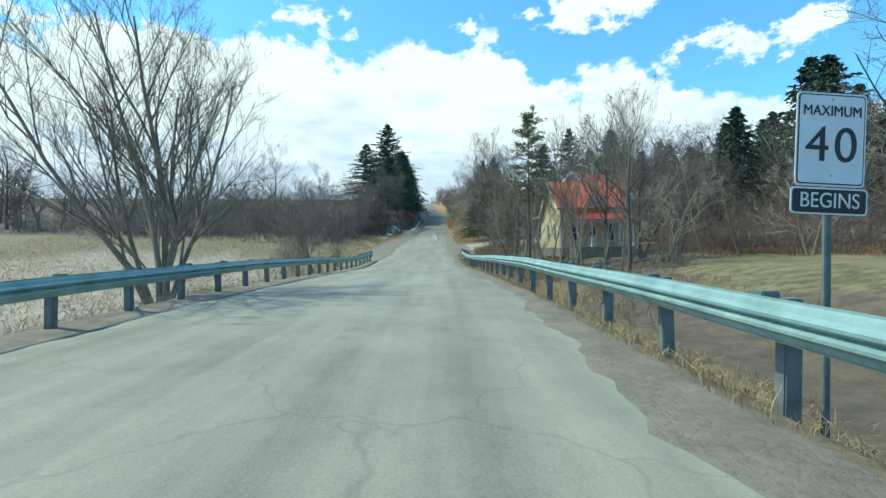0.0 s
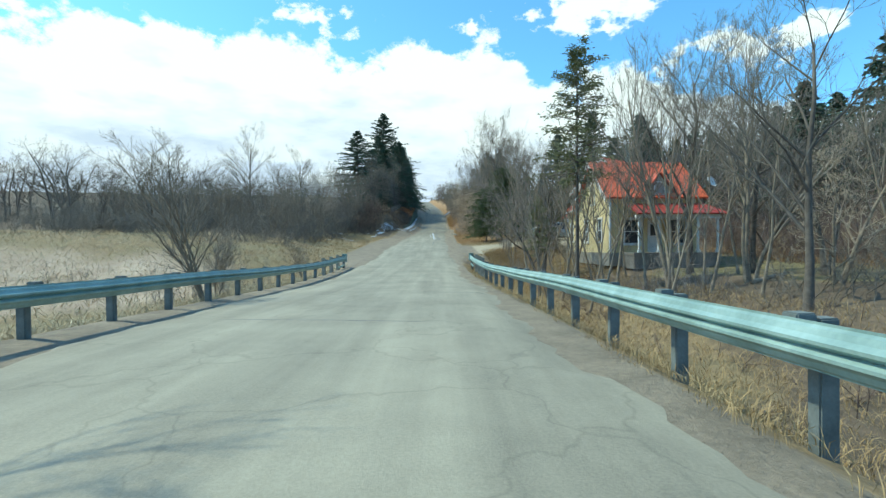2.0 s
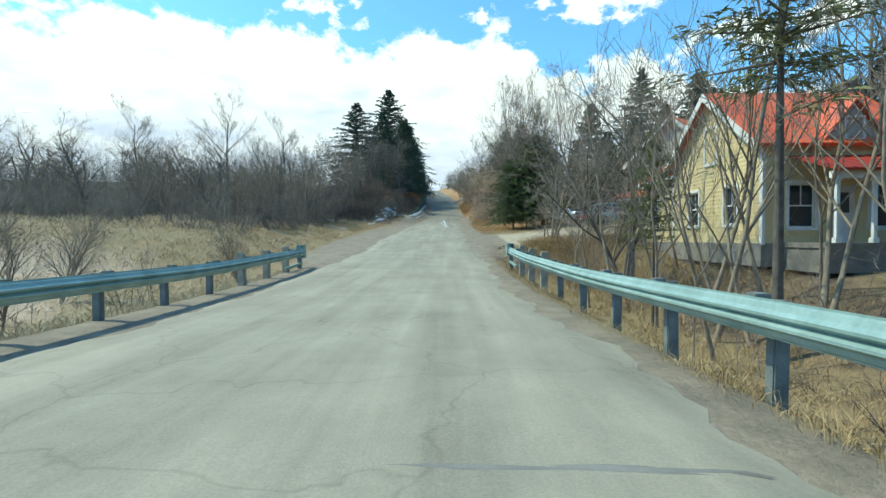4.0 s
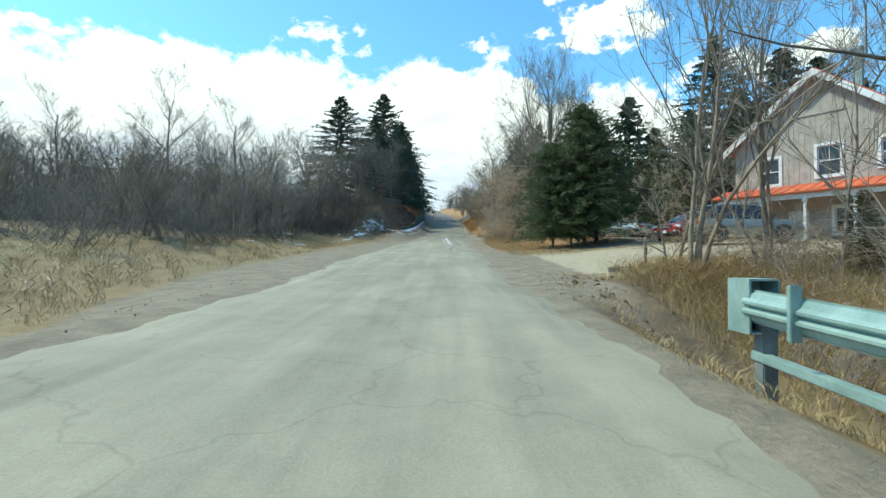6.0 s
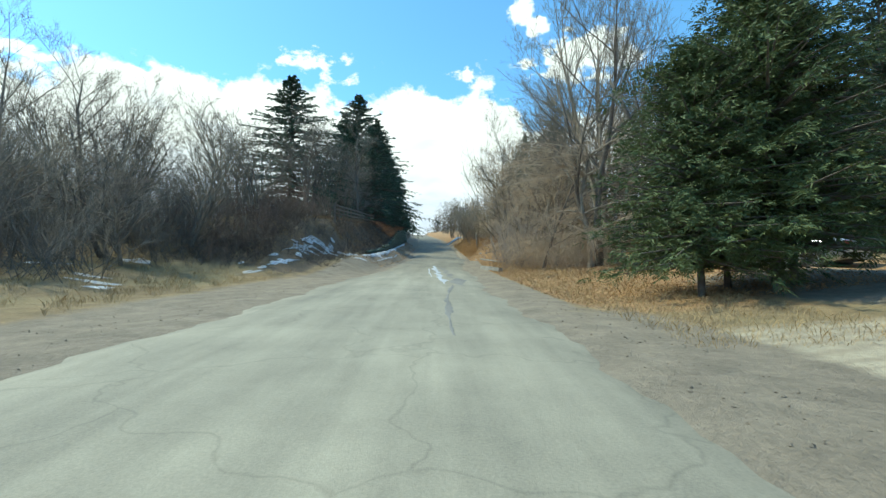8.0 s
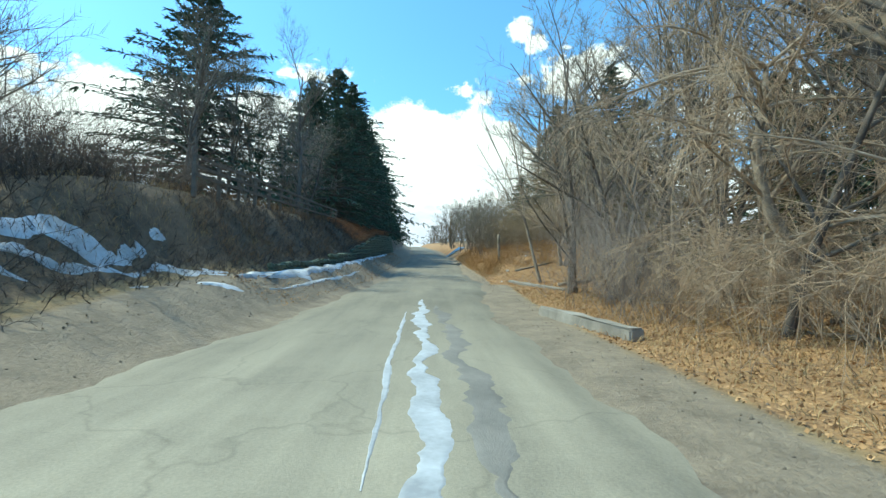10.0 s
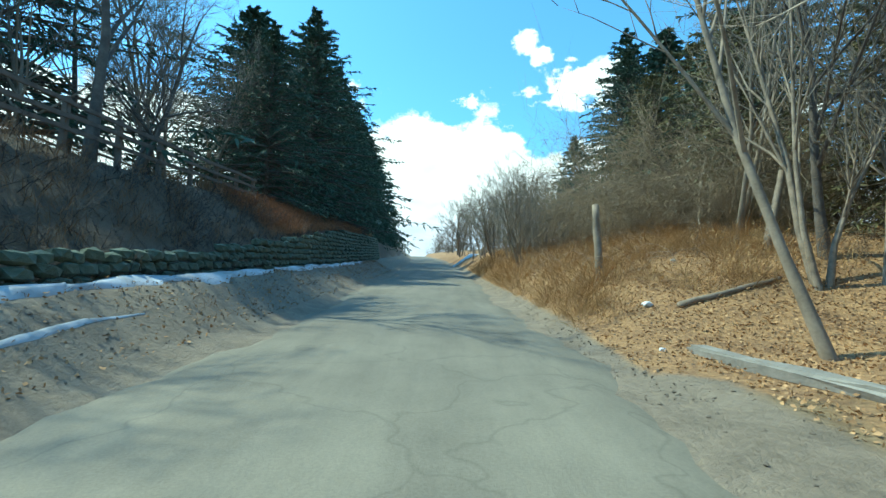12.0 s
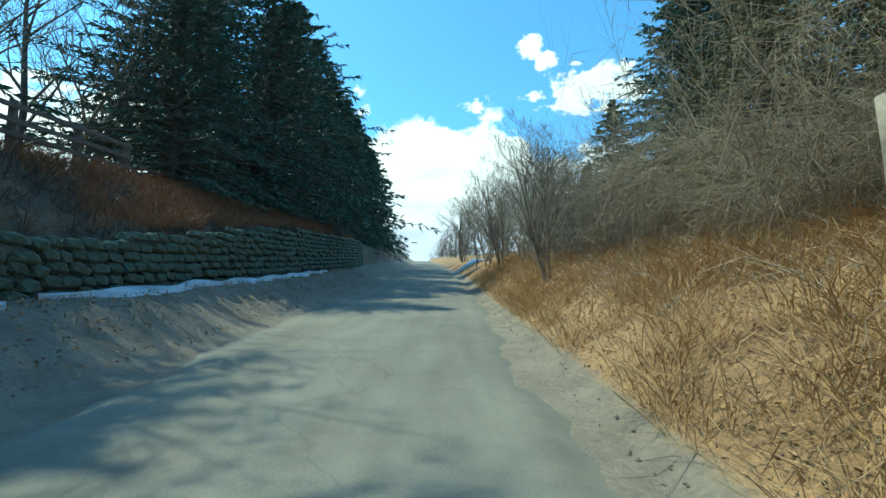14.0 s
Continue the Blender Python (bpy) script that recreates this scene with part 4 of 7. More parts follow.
scatter(F, ring(22, lambda: U(-40, -13), lambda: U(74, 120), 0.55, 0.82, lambda x, y: y < 95 or x < -30) + ring(18, lambda: U(-80, -32), lambda: U(64, 100), 0.75, 1.05) + ring(40, lambda: U(21, 60), lambda: U(28, 100), 1.05, 1.6, lambda x, y: x > 26 or y > 70)
        + ring(16, lambda: U(-140, -55), lambda: U(45, 120), 0.8, 1.2)
        + [(float(road_right(y)) + rng.uniform(3.5, 12), y, rng.uniform(0, 360), rng.uniform(0.7, 1.0)) for y in range(126, 310, 7)], "woodland trees")

big_spruce = spruce("spruce_tree", 31, 15.5, 6.3, "tall dark green spruce with drooping branches", whorls=34, per=10, sprays=58, size=0.40, slim=0.105, ragged_edge=0.22, power=0.84, droop=0.22)
scatter(big_spruce, [(-8.6, 125.5, 50, 0.96), (-10.2, 132, 130, 1.0), (-10.0, 139, 200, 1.05), (-10.6, 147, 260, 1.05), (-14.0, 130, 150, 1.1), (-8.3, 117.2, 75, 0.62), (22.4, 83, 190, 1.05),
                     (9.9, 118, 10, 0.66), (13.0, 112, 100, 0.85), (7.9, 121.0, 200, 0.42), (11.6, 122, 60, 0.85)], "spruces")
open_spruce = spruce("spruce_tree", 36, 15.5, 7.6, "tall blue-green spruce with open spreading branches", whorls=30, per=10, sprays=70, size=0.46, slim=0.11, ragged_edge=0.24, power=0.82, droop=0.12)
scatter(open_spruce, [(-15.4, 108.3, 0, 1.0), (-15.0, 148.5, 90, 1.62), (-11.5, 122.0, 10, 0.85)], "spruces")
far_spruce = spruce("spruce_tree", 34, 15.5, 5.9, "dark spruce among leafless woods", whorls=32, per=9, sprays=22, size=0.66, ragged_edge=0.24, power=0.84, droop=0.22)
scatter(far_spruce, [(-11.2, 156, 310, 1.1), (-11.8, 166, 20, 1.15), (-12.6, 178, 70, 1.2), (-13.5, 192, 110, 1.2), (14, 122, 300, 0.85), (10.5, 133, 80, 0.38),
                     (40, 66, 200, 0.95), (18.0, 95.5, 10, 0.55), (16.0, 99.5, 80, 0.6), (22.5, 95.0, 33, 0.7), (27.5, 88.0, 70, 0.85), (29.0, 80.0, 70, 0.85),  (45, 57, 120, 1.15), (50, 66, 10, 1.25), (37, 78, 60, 0.75), (31, 87, 110, 1.05), (26, 94, 90, 0.8), (22, 101, 30, 1.0), (33, 62, 20, 0.62), (36, 70, 90, 0.7), (30, 74, 140, 0.6), (44, 72, 200, 0.85), (47, 80, 50, 0.9), (35, 84, 300, 0.75), (41, 90, 10, 0.85), (52, 76, 80, 0.9), (57, 60, 170, 0.95), (49, 52, 220, 0.8), (60, 70, 10, 0.95), (56, 84, 110, 0.9), (33, 98, 60, 0.8), (40, 104, 190, 0.85), (48, 44, 75, 1.1), (54, 50, 15, 0.9), (52, 38, 40, 1.2), (43, 47.5, 300, 0.7)], "spruces")
near_spruce = spruce("bushy_spruce", 32, 8.6, 3.15, "broad dark spruce with foliage down to the ground", whorls=38, per=11, sprays=26, size=0.36, slim=0.062, feather=True, bare=0.13, power=0.46, droop=0.10, ragged_edge=0.32, fluff=0.09, material=M_NEEDLE_LIT)
scatter(near_spruce, [(6.1, 71.6, 0, 0.74), (8.0, 71.6, 120, 0.98), (7.5, 72.8, 40, 0.76)], "bushy spruces")
for x, y, turn, sc in ((9.3, 73.2, 250, 0.64), (8.9, 72.2, 300, 0.74)):
    m = pose(x, y, at_ground(x, y) + 0.95, 0, 0, turn)
    c = copy_thing(near_spruce, m)
    c.matrix_basis = m @ Matrix.Scale(sc, 4)
back_spruce = spruce("bushy_spruce", 35, 8.6, 3.2, "broad olive-green spruce behind roadside thickets", whorls=28, per=10, sprays=31, size=0.33, slim=0.11, bare=0.02, power=0.62, droop=0.22, material=M_NEEDLE_OLIVE)
scatter(back_spruce, [(18.6, 80.6, 20, 0.80), (15.9, 82.6, 40, 0.72), (10.1, 54.4, 90, 0.24), (20.2, 88.5, 140, 0.95), (14.8, 97.0, 70, 0.85), (17.2, 90.5, 160, 0.80), (10.6, 104.0, 10, 0.80), (9.9, 109.2, 90, 0.85), (12.4, 106, 200, 1.0), (9.3, 114.0, 280, 0.85), (11.9, 113, 330, 1.1), (12.8, 100.8, 45, 0.85), (13.5, 118, 15, 1.2)], "bushy spruces")
pine = spruce("pine_tree", 33, 13.5, 2.3, "tall ragged pine with sparse yellowish-green tufts", whorls=20, per=5, sprays=60, size=0.36, slim=0.085, bare=0.46, fluff=0.10, stout=0.011, ragged_edge=0.45, droop=0.0, material=M_NEEDLE_PINE, power=0.5)
scatter(pine, [(7.0, 37.5, 0, 0.92), (5.9, 41.0, 200, 0.40)], "pines")

# ---- houses ----
M_YELLOW = mat("yellow_paint", (0.72, 0.60, 0.33), (0.60, 0.48, 0.26), scale=1.5, rough=0.7, bump=0.1)
M_TRIM = mat("white_trim", (0.76, 0.76, 0.74), (0.62, 0.62, 0.60), scale=2.5, rough=0.6)
M_RED_DARK = mat("dark_red_roof", (0.40, 0.050, 0.032), (0.26, 0.035, 0.024), scale=0.9, rough=0.5, bump=0.1)
M_RED_ROOF = mat("red_metal_roof", (0.66, 0.145, 0.05), (0.50, 0.095, 0.038), scale=0.7, rough=0.45, bump=0.1)
M_GREY_BOARD = mat("weathered_boards", (0.47, 0.42, 0.36), (0.31, 0.27, 0.23), scale=1.8, rough=0.9, bump=0.25)
M_GLASS = bpy.data.materials.new("window_glass")
M_GLASS.use_nodes = True
g_b = M_GLASS.node_tree.nodes["Principled BSDF"]
g_b.inputs["Base Color"].default_value, g_b.inputs["Roughness"].default_value = (0.03, 0.04, 0.05, 1), 0.06
M_DARK = mat("unlit_inside", (0.03, 0.028, 0.025), (0.02, 0.018, 0.016), scale=2, rough=0.95)
M_FLOOR = mat("porch_boards", (0.24, 0.225, 0.20), (0.15, 0.14, 0.125), scale=2.5, rough=0.9)
M_STONE = mat("mossy_stone", (0.155, 0.185, 0.140), (0.085, 0.112, 0.075), scale=3.5, rough=0.95, bump=0.7, bump_scale=12)
M_WOOD_GREY = mat("grey_fence_wood", (0.20, 0.165, 0.13), (0.12, 0.10, 0.08), scale=4, rough=0.95, bump=0.3)


def join_boxes(rows, bevel=0.0):
    """One bmesh of boxes given as centre and size."""
    bm = bmesh.new()
    for (cx, cy, cz), (sx, sy, sz) in rows:
        v = bmesh.ops.create_cube(bm, size=1.0)["verts"]
        bmesh.ops.scale(bm, vec=(sx, sy, sz), verts=v)
        bmesh.ops.translate(bm, vec=(cx, cy, cz), verts=v)
    if bevel:
        bmesh.ops.bevel(bm, geom=list(bm.edges), offset=bevel, segments=1, affect="EDGES")
    return bm


def prism(points, depth, y0=0.0):
    """A flat outline in x and z, given thickness along y."""
    bm = bmesh.new()
    a = [bm.verts.new((x, y0, z)) for x, z in points]
    b = [bm.verts.new((x, y0 + depth, z)) for x, z in points]
    bm.faces.new(a)
    bm.faces.new(b[::-1])
    n = len(points)
    for i in range(n):
        bm.faces.new((a[i], b[i], b[(i + 1) % n], a[(i + 1) % n]))
    bmesh.ops.recalc_face_normals(bm, faces=bm.faces)
    return bm


def wall_bm(width, height, holes, gable=0.0, thick=0.18, peak=0.5):
    """A wall from x 0 to width, outside at y 0, with holes (x0, z0, x1, z1) through it and a gable above."""
    bm = bmesh.new()
    xs = sorted({0, width, *(v for h in holes for v in (h[0], h[2]) if 0 < v < width)})
    zs = sorted({-0.6, height, *(v for h in holes for v in (h[1], h[3]) if v < height)})
    for x0, x1 in zip(xs, xs[1:]):
        for z0, z1 in zip(zs, zs[1:]):
            cx, cz = (x0 + x1) / 2, (z0 + z1) / 2
            if any(h[0] < cx < h[2] and h[1] < cz < h[3] for h in holes):
                continue
            v = bmesh.ops.create_cube(bm, size=1.0)["verts"]
            bmesh.ops.scale(bm, vec=(x1 - x0, thick, z1 - z0), verts=v)
            bmesh.ops.translate(bm, vec=(cx, thick / 2, cz), verts=v)
    if gable:
        g = prism([(0, height), (width, height), (width * peak, height + gable)], thick)
        tmp = bpy.data.meshes.new("tmp")
        g.to_mesh(tmp)
        g.free()
        bm.from_mesh(tmp)
        bpy.data.meshes.remove(tmp)
    return bm


def clad(parent, m, width, height, holes, gable, peak, step, material, name="clapboard", upright=False):
    """Lapped boards over a wall, each a piece of its own."""
    cache = {}

    def board(x0, x1, z0, z1):
        key = (round(x1 - x0, 2), round(z1 - z0, 3))
        if key not in cache:
            w, h = key
            bm = bmesh.new()
            pts = [(0, 0.0), (-0.022, 0.0), (-0.008, h), (0, h)] if not upright else [(0, 0), (-0.02, 0), (-0.02, h), (0, h)]
            a = [bm.verts.new((0, y, z)) for y, z in pts]
            b = [bm.verts.new((w, y, z)) for y, z in pts]
            bm.faces.new(a)
            bm.faces.new(b[::-1])
            for i in range(4):
                bm.faces.new((a[i], b[i], b[(i + 1) % 4], a[(i + 1) % 4]))
            bmesh.ops.recalc_face_normals(bm, faces=bm.faces)
            me = bpy.data.meshes.new(name)
            bm.to_mesh(me)
            bm.free()
            me.materials.append(material)
            cache[key] = me
        ob = part(name, cache[key], None, parent)
        ob.matrix_basis = m @ pose(x0, -0.003, z0)

    z = -0.15
    while z < height + gable - 0.1:
        lo, hi = 0.0, width
        if z > height:
            f = (z + step - height) / gable
            lo, hi = width * peak * f, width - width * (1 - peak) * f
        if hi - lo < 0.2:
            break
        cuts = [(lo, hi)]
        for x0, z0, x1, z1 in holes:
            if z + step > z0 + 0.01 and z < z1 - 0.01:
                nxt = []
                for a, b in cuts:
                    if x0 > a:
                        nxt.append((a, min(b, x0)))
                    if x1 < b:
                        nxt.append((max(a, x1), b))
                cuts = nxt
        for a, b in cuts:
            if b - a > 0.05:
                board(a, b, z, z + step - 0.004)
        z += step


def window(parent, m, hole, trim=0.11, bars=True):
    x0, z0, x1, z1 = hole
    w, h = x1 - x0, z1 - z0
    win = part("window", join_boxes([((-trim / 2, -0.03, h / 2), (trim, 0.06, h + 2 * trim)), ((w + trim / 2, -0.03, h / 2), (trim, 0.06, h + 2 * trim)),
                                     ((w / 2, -0.03, h + trim / 2), (w, 0.07, trim)), ((w / 2, -0.045, -trim / 2), (w + 0.06, 0.10, trim))], 0.006), M_TRIM, parent, "white-trimmed sash window")
    win.matrix_basis = m @ pose(x0, 0, z0)
    rows = [((0.02, 0.05, h / 2), (0.05, 0.05, h)), ((w - 0.02, 0.05, h / 2), (0.05, 0.05, h)), ((w / 2, 0.05, 0.025), (w, 0.05, 0.05)), ((w / 2, 0.05, h - 0.025), (w, 0.05, 0.05)), ((w / 2, 0.045, h * 0.5), (w, 0.05, 0.05))]
    if bars:
        rows.append(((w / 2, 0.05, h * 0.75), (0.025, 0.04, h * 0.5)))
    part("sash", join_boxes(rows), M_TRIM, win)
    pane = part("pane", join_boxes([((w / 2, 0.07, h / 2), (w, 0.008, h))]), M_GLASS, win)
    inside = part("blind", join_boxes([((w / 2, 0.13, h * 0.8), (w, 0.01, h * 0.4))]), M_TRIM, win)
    # near-black sheet behind the pane stands in for the unlit room
    part("dark_backing", join_boxes([((w / 2, 0.165, h / 2), (w, 0.02, h))]), M_DARK, win)


def roof_slab(parent, corners, thick=0.12, material=None, name="roof", ribs=0.0, label=""):
    """A sloping slab over four corners (low a, low b, high b, high a), with raised seams."""
    a, b, c, d = (Vector(v) for v in corners)
    n = (b - a).cross(d - a).normalized()
    if n.z < 0:
        n = -n
    bm = bmesh.new()

    def slab(p, q, r, s, t0, t1):
        lo = [bm.verts.new(v + n * t0) for v in (p, q, r, s)]
        hi = [bm.verts.new(v + n * t1) for v in (p, q, r, s)]
        bm.faces.new(lo[::-1])
        bm.faces.new(hi)
        for i in range(4):
            bm.faces.new((lo[i], lo[(i + 1) % 4], hi[(i + 1) % 4], hi[i]))

    slab(a, b, c, d, 0, thick)
    bmesh.ops.recalc_face_normals(bm, faces=bm.faces)
    roof = part(name, bm, material or M_RED_ROOF, parent, label)
    if ribs:
        k = int((b - a).length / ribs)
        w = 0.018 / (b - a).length
        for i in range(k + 1):
            t0, t1 = max(i / k - w, 0), min(i / k + w, 1)
            bm = bmesh.new()
            slab(a.lerp(b, t0), a.lerp(b, t1), d.lerp(c, t1), d.lerp(c, t0), thick + 0.001, thick + 0.03)
            bmesh.ops.recalc_face_normals(bm, faces=bm.faces)
            part("seam", bm, material or M_RED_ROOF, roof)
    return roof


def dish_bm(r):
    """A shallow round bowl with a rim."""
    bm = bmesh.new()
    rings = []
    for q, z in ((0.05, 0.0), (0.5, 0.02), (0.85, 0.06), (1.0, 0.09), (1.0, 0.07), (0.85, 0.04), (0.5, 0.0), (0.05, -0.02)):
        rings.append([bm.verts.new((r * q * math.cos(k * math.pi / 10), r * q * math.sin(k * math.pi / 10), z)) for k in range(20)])
    for a, b in zip(rings, rings[1:]):
        for k in range(20):
            bm.faces.new((a[k], a[(k + 1) % 20], b[(k + 1) % 20], b[k]))
    bm.faces.new(rings[0][::-1])
    bm.faces.new(rings[-1])
    bmesh.ops.recalc_face_normals(bm, faces=bm.faces)
    return bm


def yellow_house():
    # local x runs along the road-side wall, away from the first camera; local y points away from the road
    bz = 1.45
    house = tagged(empty("yellow_house", Matrix.Translation((10.9, 44.0, bz)) @ pose(0, 0, 0, 0, 0, 90)), "yellow clapboard farmhouse with a red metal roof and porch", "house")
    # the outward side of the road wall is local +y
    W, H, G = 6.4, 3.6, 2.45           # gable end, facing the road
    Lf = 5.5                             # front with the porch
    road = pose(W, 0, 0, 0, 0, 180)     # x from far to near corner, outside towards the road
    holes = [(1.5, 0.75, 2.3, 2.2), (4.2, 0.75, 5.0, 2.2), (2.8, 3.3, 3.6, 4.7)]
    ob = part("wall", wall_bm(W, H, holes[:2], G), M_YELLOW, house, "yellow clapboard wall")
    ob.matrix_basis = road
    clad(house, road, W, H, holes, G, 0.5, 0.16, M_YELLOW)
    for h in holes:
        window(house, road, h)
    for cx in (0.0, W):
        part("corner_board", join_boxes([((cx, 0.01, H / 2), (0.16, 0.10, H))]), M_TRIM, house).matrix_basis = road
    # front wall, facing the first camera
    front = pose(0, 0, 0, 0, 0, -90)
    fh = [(0.9, 0.6, 1.8, 2.1), (2.3, 0.0, 3.2, 2.05), (3.7, 0.6, 4.6, 2.1)]
    ob = part("wall", wall_bm(Lf, H, fh), M_YELLOW, house)
    ob.matrix_basis = front
    clad(house, front, Lf, H, fh, 0, 0.5, 0.16, M_YELLOW)
    for h in (fh[0], fh[2]):
        window(house, front, h)
    door = part("door", join_boxes([((2.75, 0.06, 1.02), (0.9, 0.05, 2.04))], 0.01), M_TRIM, house, "white front door")
    door.matrix_basis = front
    part("door_pane", join_boxes([((2.75, 0.03, 1.45), (0.5, 0.02, 0.7))]), M_GLASS, door)
    ob = part("wall", wall_bm(Lf, H, []), M_YELLOW, house)
    ob.matrix_basis = pose(W, -Lf, 0, 0, 0, 90)
    ob = part("wall", wall_bm(W, H, [], G), M_YELLOW, house)
    ob.matrix_basis = pose(0, -Lf, 0, 0, 0, 0)
    part("foundation", join_boxes([((W / 2, -Lf / 2, -0.35), (W + 0.1, Lf + 0.1, 0.8))]), M_CONCRETE, house)
    e, o = 0.35, 0.35
    dz = G * e / (W / 2)
    roof_slab(house, ((-e, o, H - dz), (-e, -Lf - o, H - dz), (W / 2, -Lf - o, H + G), (W / 2, o, H + G)), ribs=0.45, label="red metal roof")
    roof_slab(house, ((W + e, o, H - dz), (W + e, -Lf - o, H - dz), (W / 2, -Lf - o, H + G), (W / 2, o, H + G)), ribs=0.45)
    for s in (-1, 1):
        x0 = -e if s < 0 else W + e
        for y in (o + 0.02, -Lf - o - 0.06):
            part("bargeboard", prism([(x0, H - dz - 0.22), (x0, H - dz + 0.10), (W / 2, H + G + 0.10), (W / 2, H + G - 0.22)], 0.04, y), M_TRIM, house)
    # dormer over the front
    yd = -3.0
    d = part("dormer", prism([(-0.85, 0), (0.85, 0), (0.85, 0.2), (0, 1.35), (-0.85, 0.2)], 1.9), M_GREY_BOARD, house, "small grey gabled dormer")
    d.matrix_basis = pose(-0.12, yd, H - 0.1, 0, 0, -90)
    for s in (-1, 1):
        r = roof_slab(d, ((s * 1.05, -0.15, 0.05), (s * 1.05, 2.4, 0.05), (0, 2.4, 1.42), (0, -0.15, 1.42)), 0.06, M_RED_ROOF, "dormer_roof")
    window(d, pose(0, 0, 0), (-0.28, 0.12, 0.28, 0.82), 0.08, False)
    # porch along the front
    P = 2.0
    part("porch_floor", join_boxes([((-P / 2, -Lf / 2 - 0.4, 0.0), (P, Lf - 0.5, 0.16)), ((-P / 2, -Lf / 2 - 0.4, -0.45), (P - 0.1, Lf - 0.6, 0.8))]), M_FLOOR, house)
    roof_slab(house, ((-P - 0.3, -0.75, 2.25), (-P - 0.3, -Lf - 0.35, 2.25), (0.0, -Lf - 0.2, 3.0), (0.0, -0.9, 3.0)), 0.08, M_RED_DARK, name="porch_roof", ribs=0.45, label="dark red metal porch roof")
    part("porch_beam", join_boxes([((-P, -Lf / 2 - 0.45, 2.15), (0.14, Lf - 0.6, 0.20))]), M_TRIM, house)
    for i in range(5):
        y = -0.95 - (Lf - 1.0) * i / 4
        part("porch_post", join_boxes([((-P, y, 1.1), (0.11, 0.11, 2.05)), ((-P, y, 2.02), (0.18, 0.18, 0.12)), ((-P, y, 0.16), (0.18, 0.18, 0.16))], 0.008), M_TRIM, house)
    part("chimney", join_boxes([((W / 2 + 0.6, -Lf - 0.42, (H + G) / 2 - 0.1), (0.62, 0.5, H + G + 1.3)), ((W / 2 + 0.6, -Lf - 0.42, H + G + 0.62), (0.74, 0.62, 0.14))], 0.01), M_CONCRETE, house, "pale stone chimney")
    part("satellite_dish", dish_bm(0.38), M_TRIM, house, "small pale satellite dish").matrix_basis = pose(-0.2, -Lf - 0.62, H + 0.75, 62, 0, -65)
    part("dish_arm", tubes("dish_arm", [(-0.2, -Lf - 0.62, H + 0.72, 0.1, -Lf - 0.2, H + 0.35, 0.02, 0.02)], 5, M_POST), None, house)
    # lower wing behind
    Lw, Hw, Dw = 3.3, 3.15, 4.6
    wing = pose(W + Lw, -0.12, 0, 0, 0, 180)
    wh = [(0.75, 0.85, 1.5, 2.2)]
    ob = part("wing_wall", wall_bm(Lw, Hw, wh), M_YELLOW, house)
    ob.matrix_basis = wing
    clad(house, wing, Lw, Hw, wh, 0, 0.5, 0.16, M_YELLOW)
    for h in wh:
        window(house, wing, h)
    part("corner_board", join_boxes([((0.0, 0.01, Hw / 2), (0.16, 0.10, Hw))]), M_TRIM, house).matrix_basis = wing
    ob = part("wing_wall", wall_bm(Dw, Hw, []), M_YELLOW, house)
    ob.matrix_basis = pose(W + Lw, -0.12 - Dw, 0, 0, 0, 90)
    part("foundation", join_boxes([((W + Lw / 2, -Dw / 2, -0.35), (Lw, Dw, 0.78))]), M_CONCRETE, house)
    roof_slab(house, ((W, 0.30, Hw - 0.05), (W + Lw + 0.35, 0.30, Hw - 0.05), (W + Lw + 0.35, -Dw * 0.55, Hw + 1.75), (W, -Dw * 0.55, Hw + 1.75)), ribs=0.45)
    roof_slab(house, ((W, -Dw - 0.4, Hw), (W + Lw + 0.35, -Dw - 0.4, Hw), (W + Lw + 0.35, -Dw * 0.55, Hw + 1.75), (W, -Dw * 0.55, Hw + 1.75)), ribs=0.45)
    part("gutter", join_boxes([((W + Lw / 2 + 0.15, 0.32, Hw - 0.03), (Lw + 0.4, 0.10, 0.12))]), M_TRIM, house)


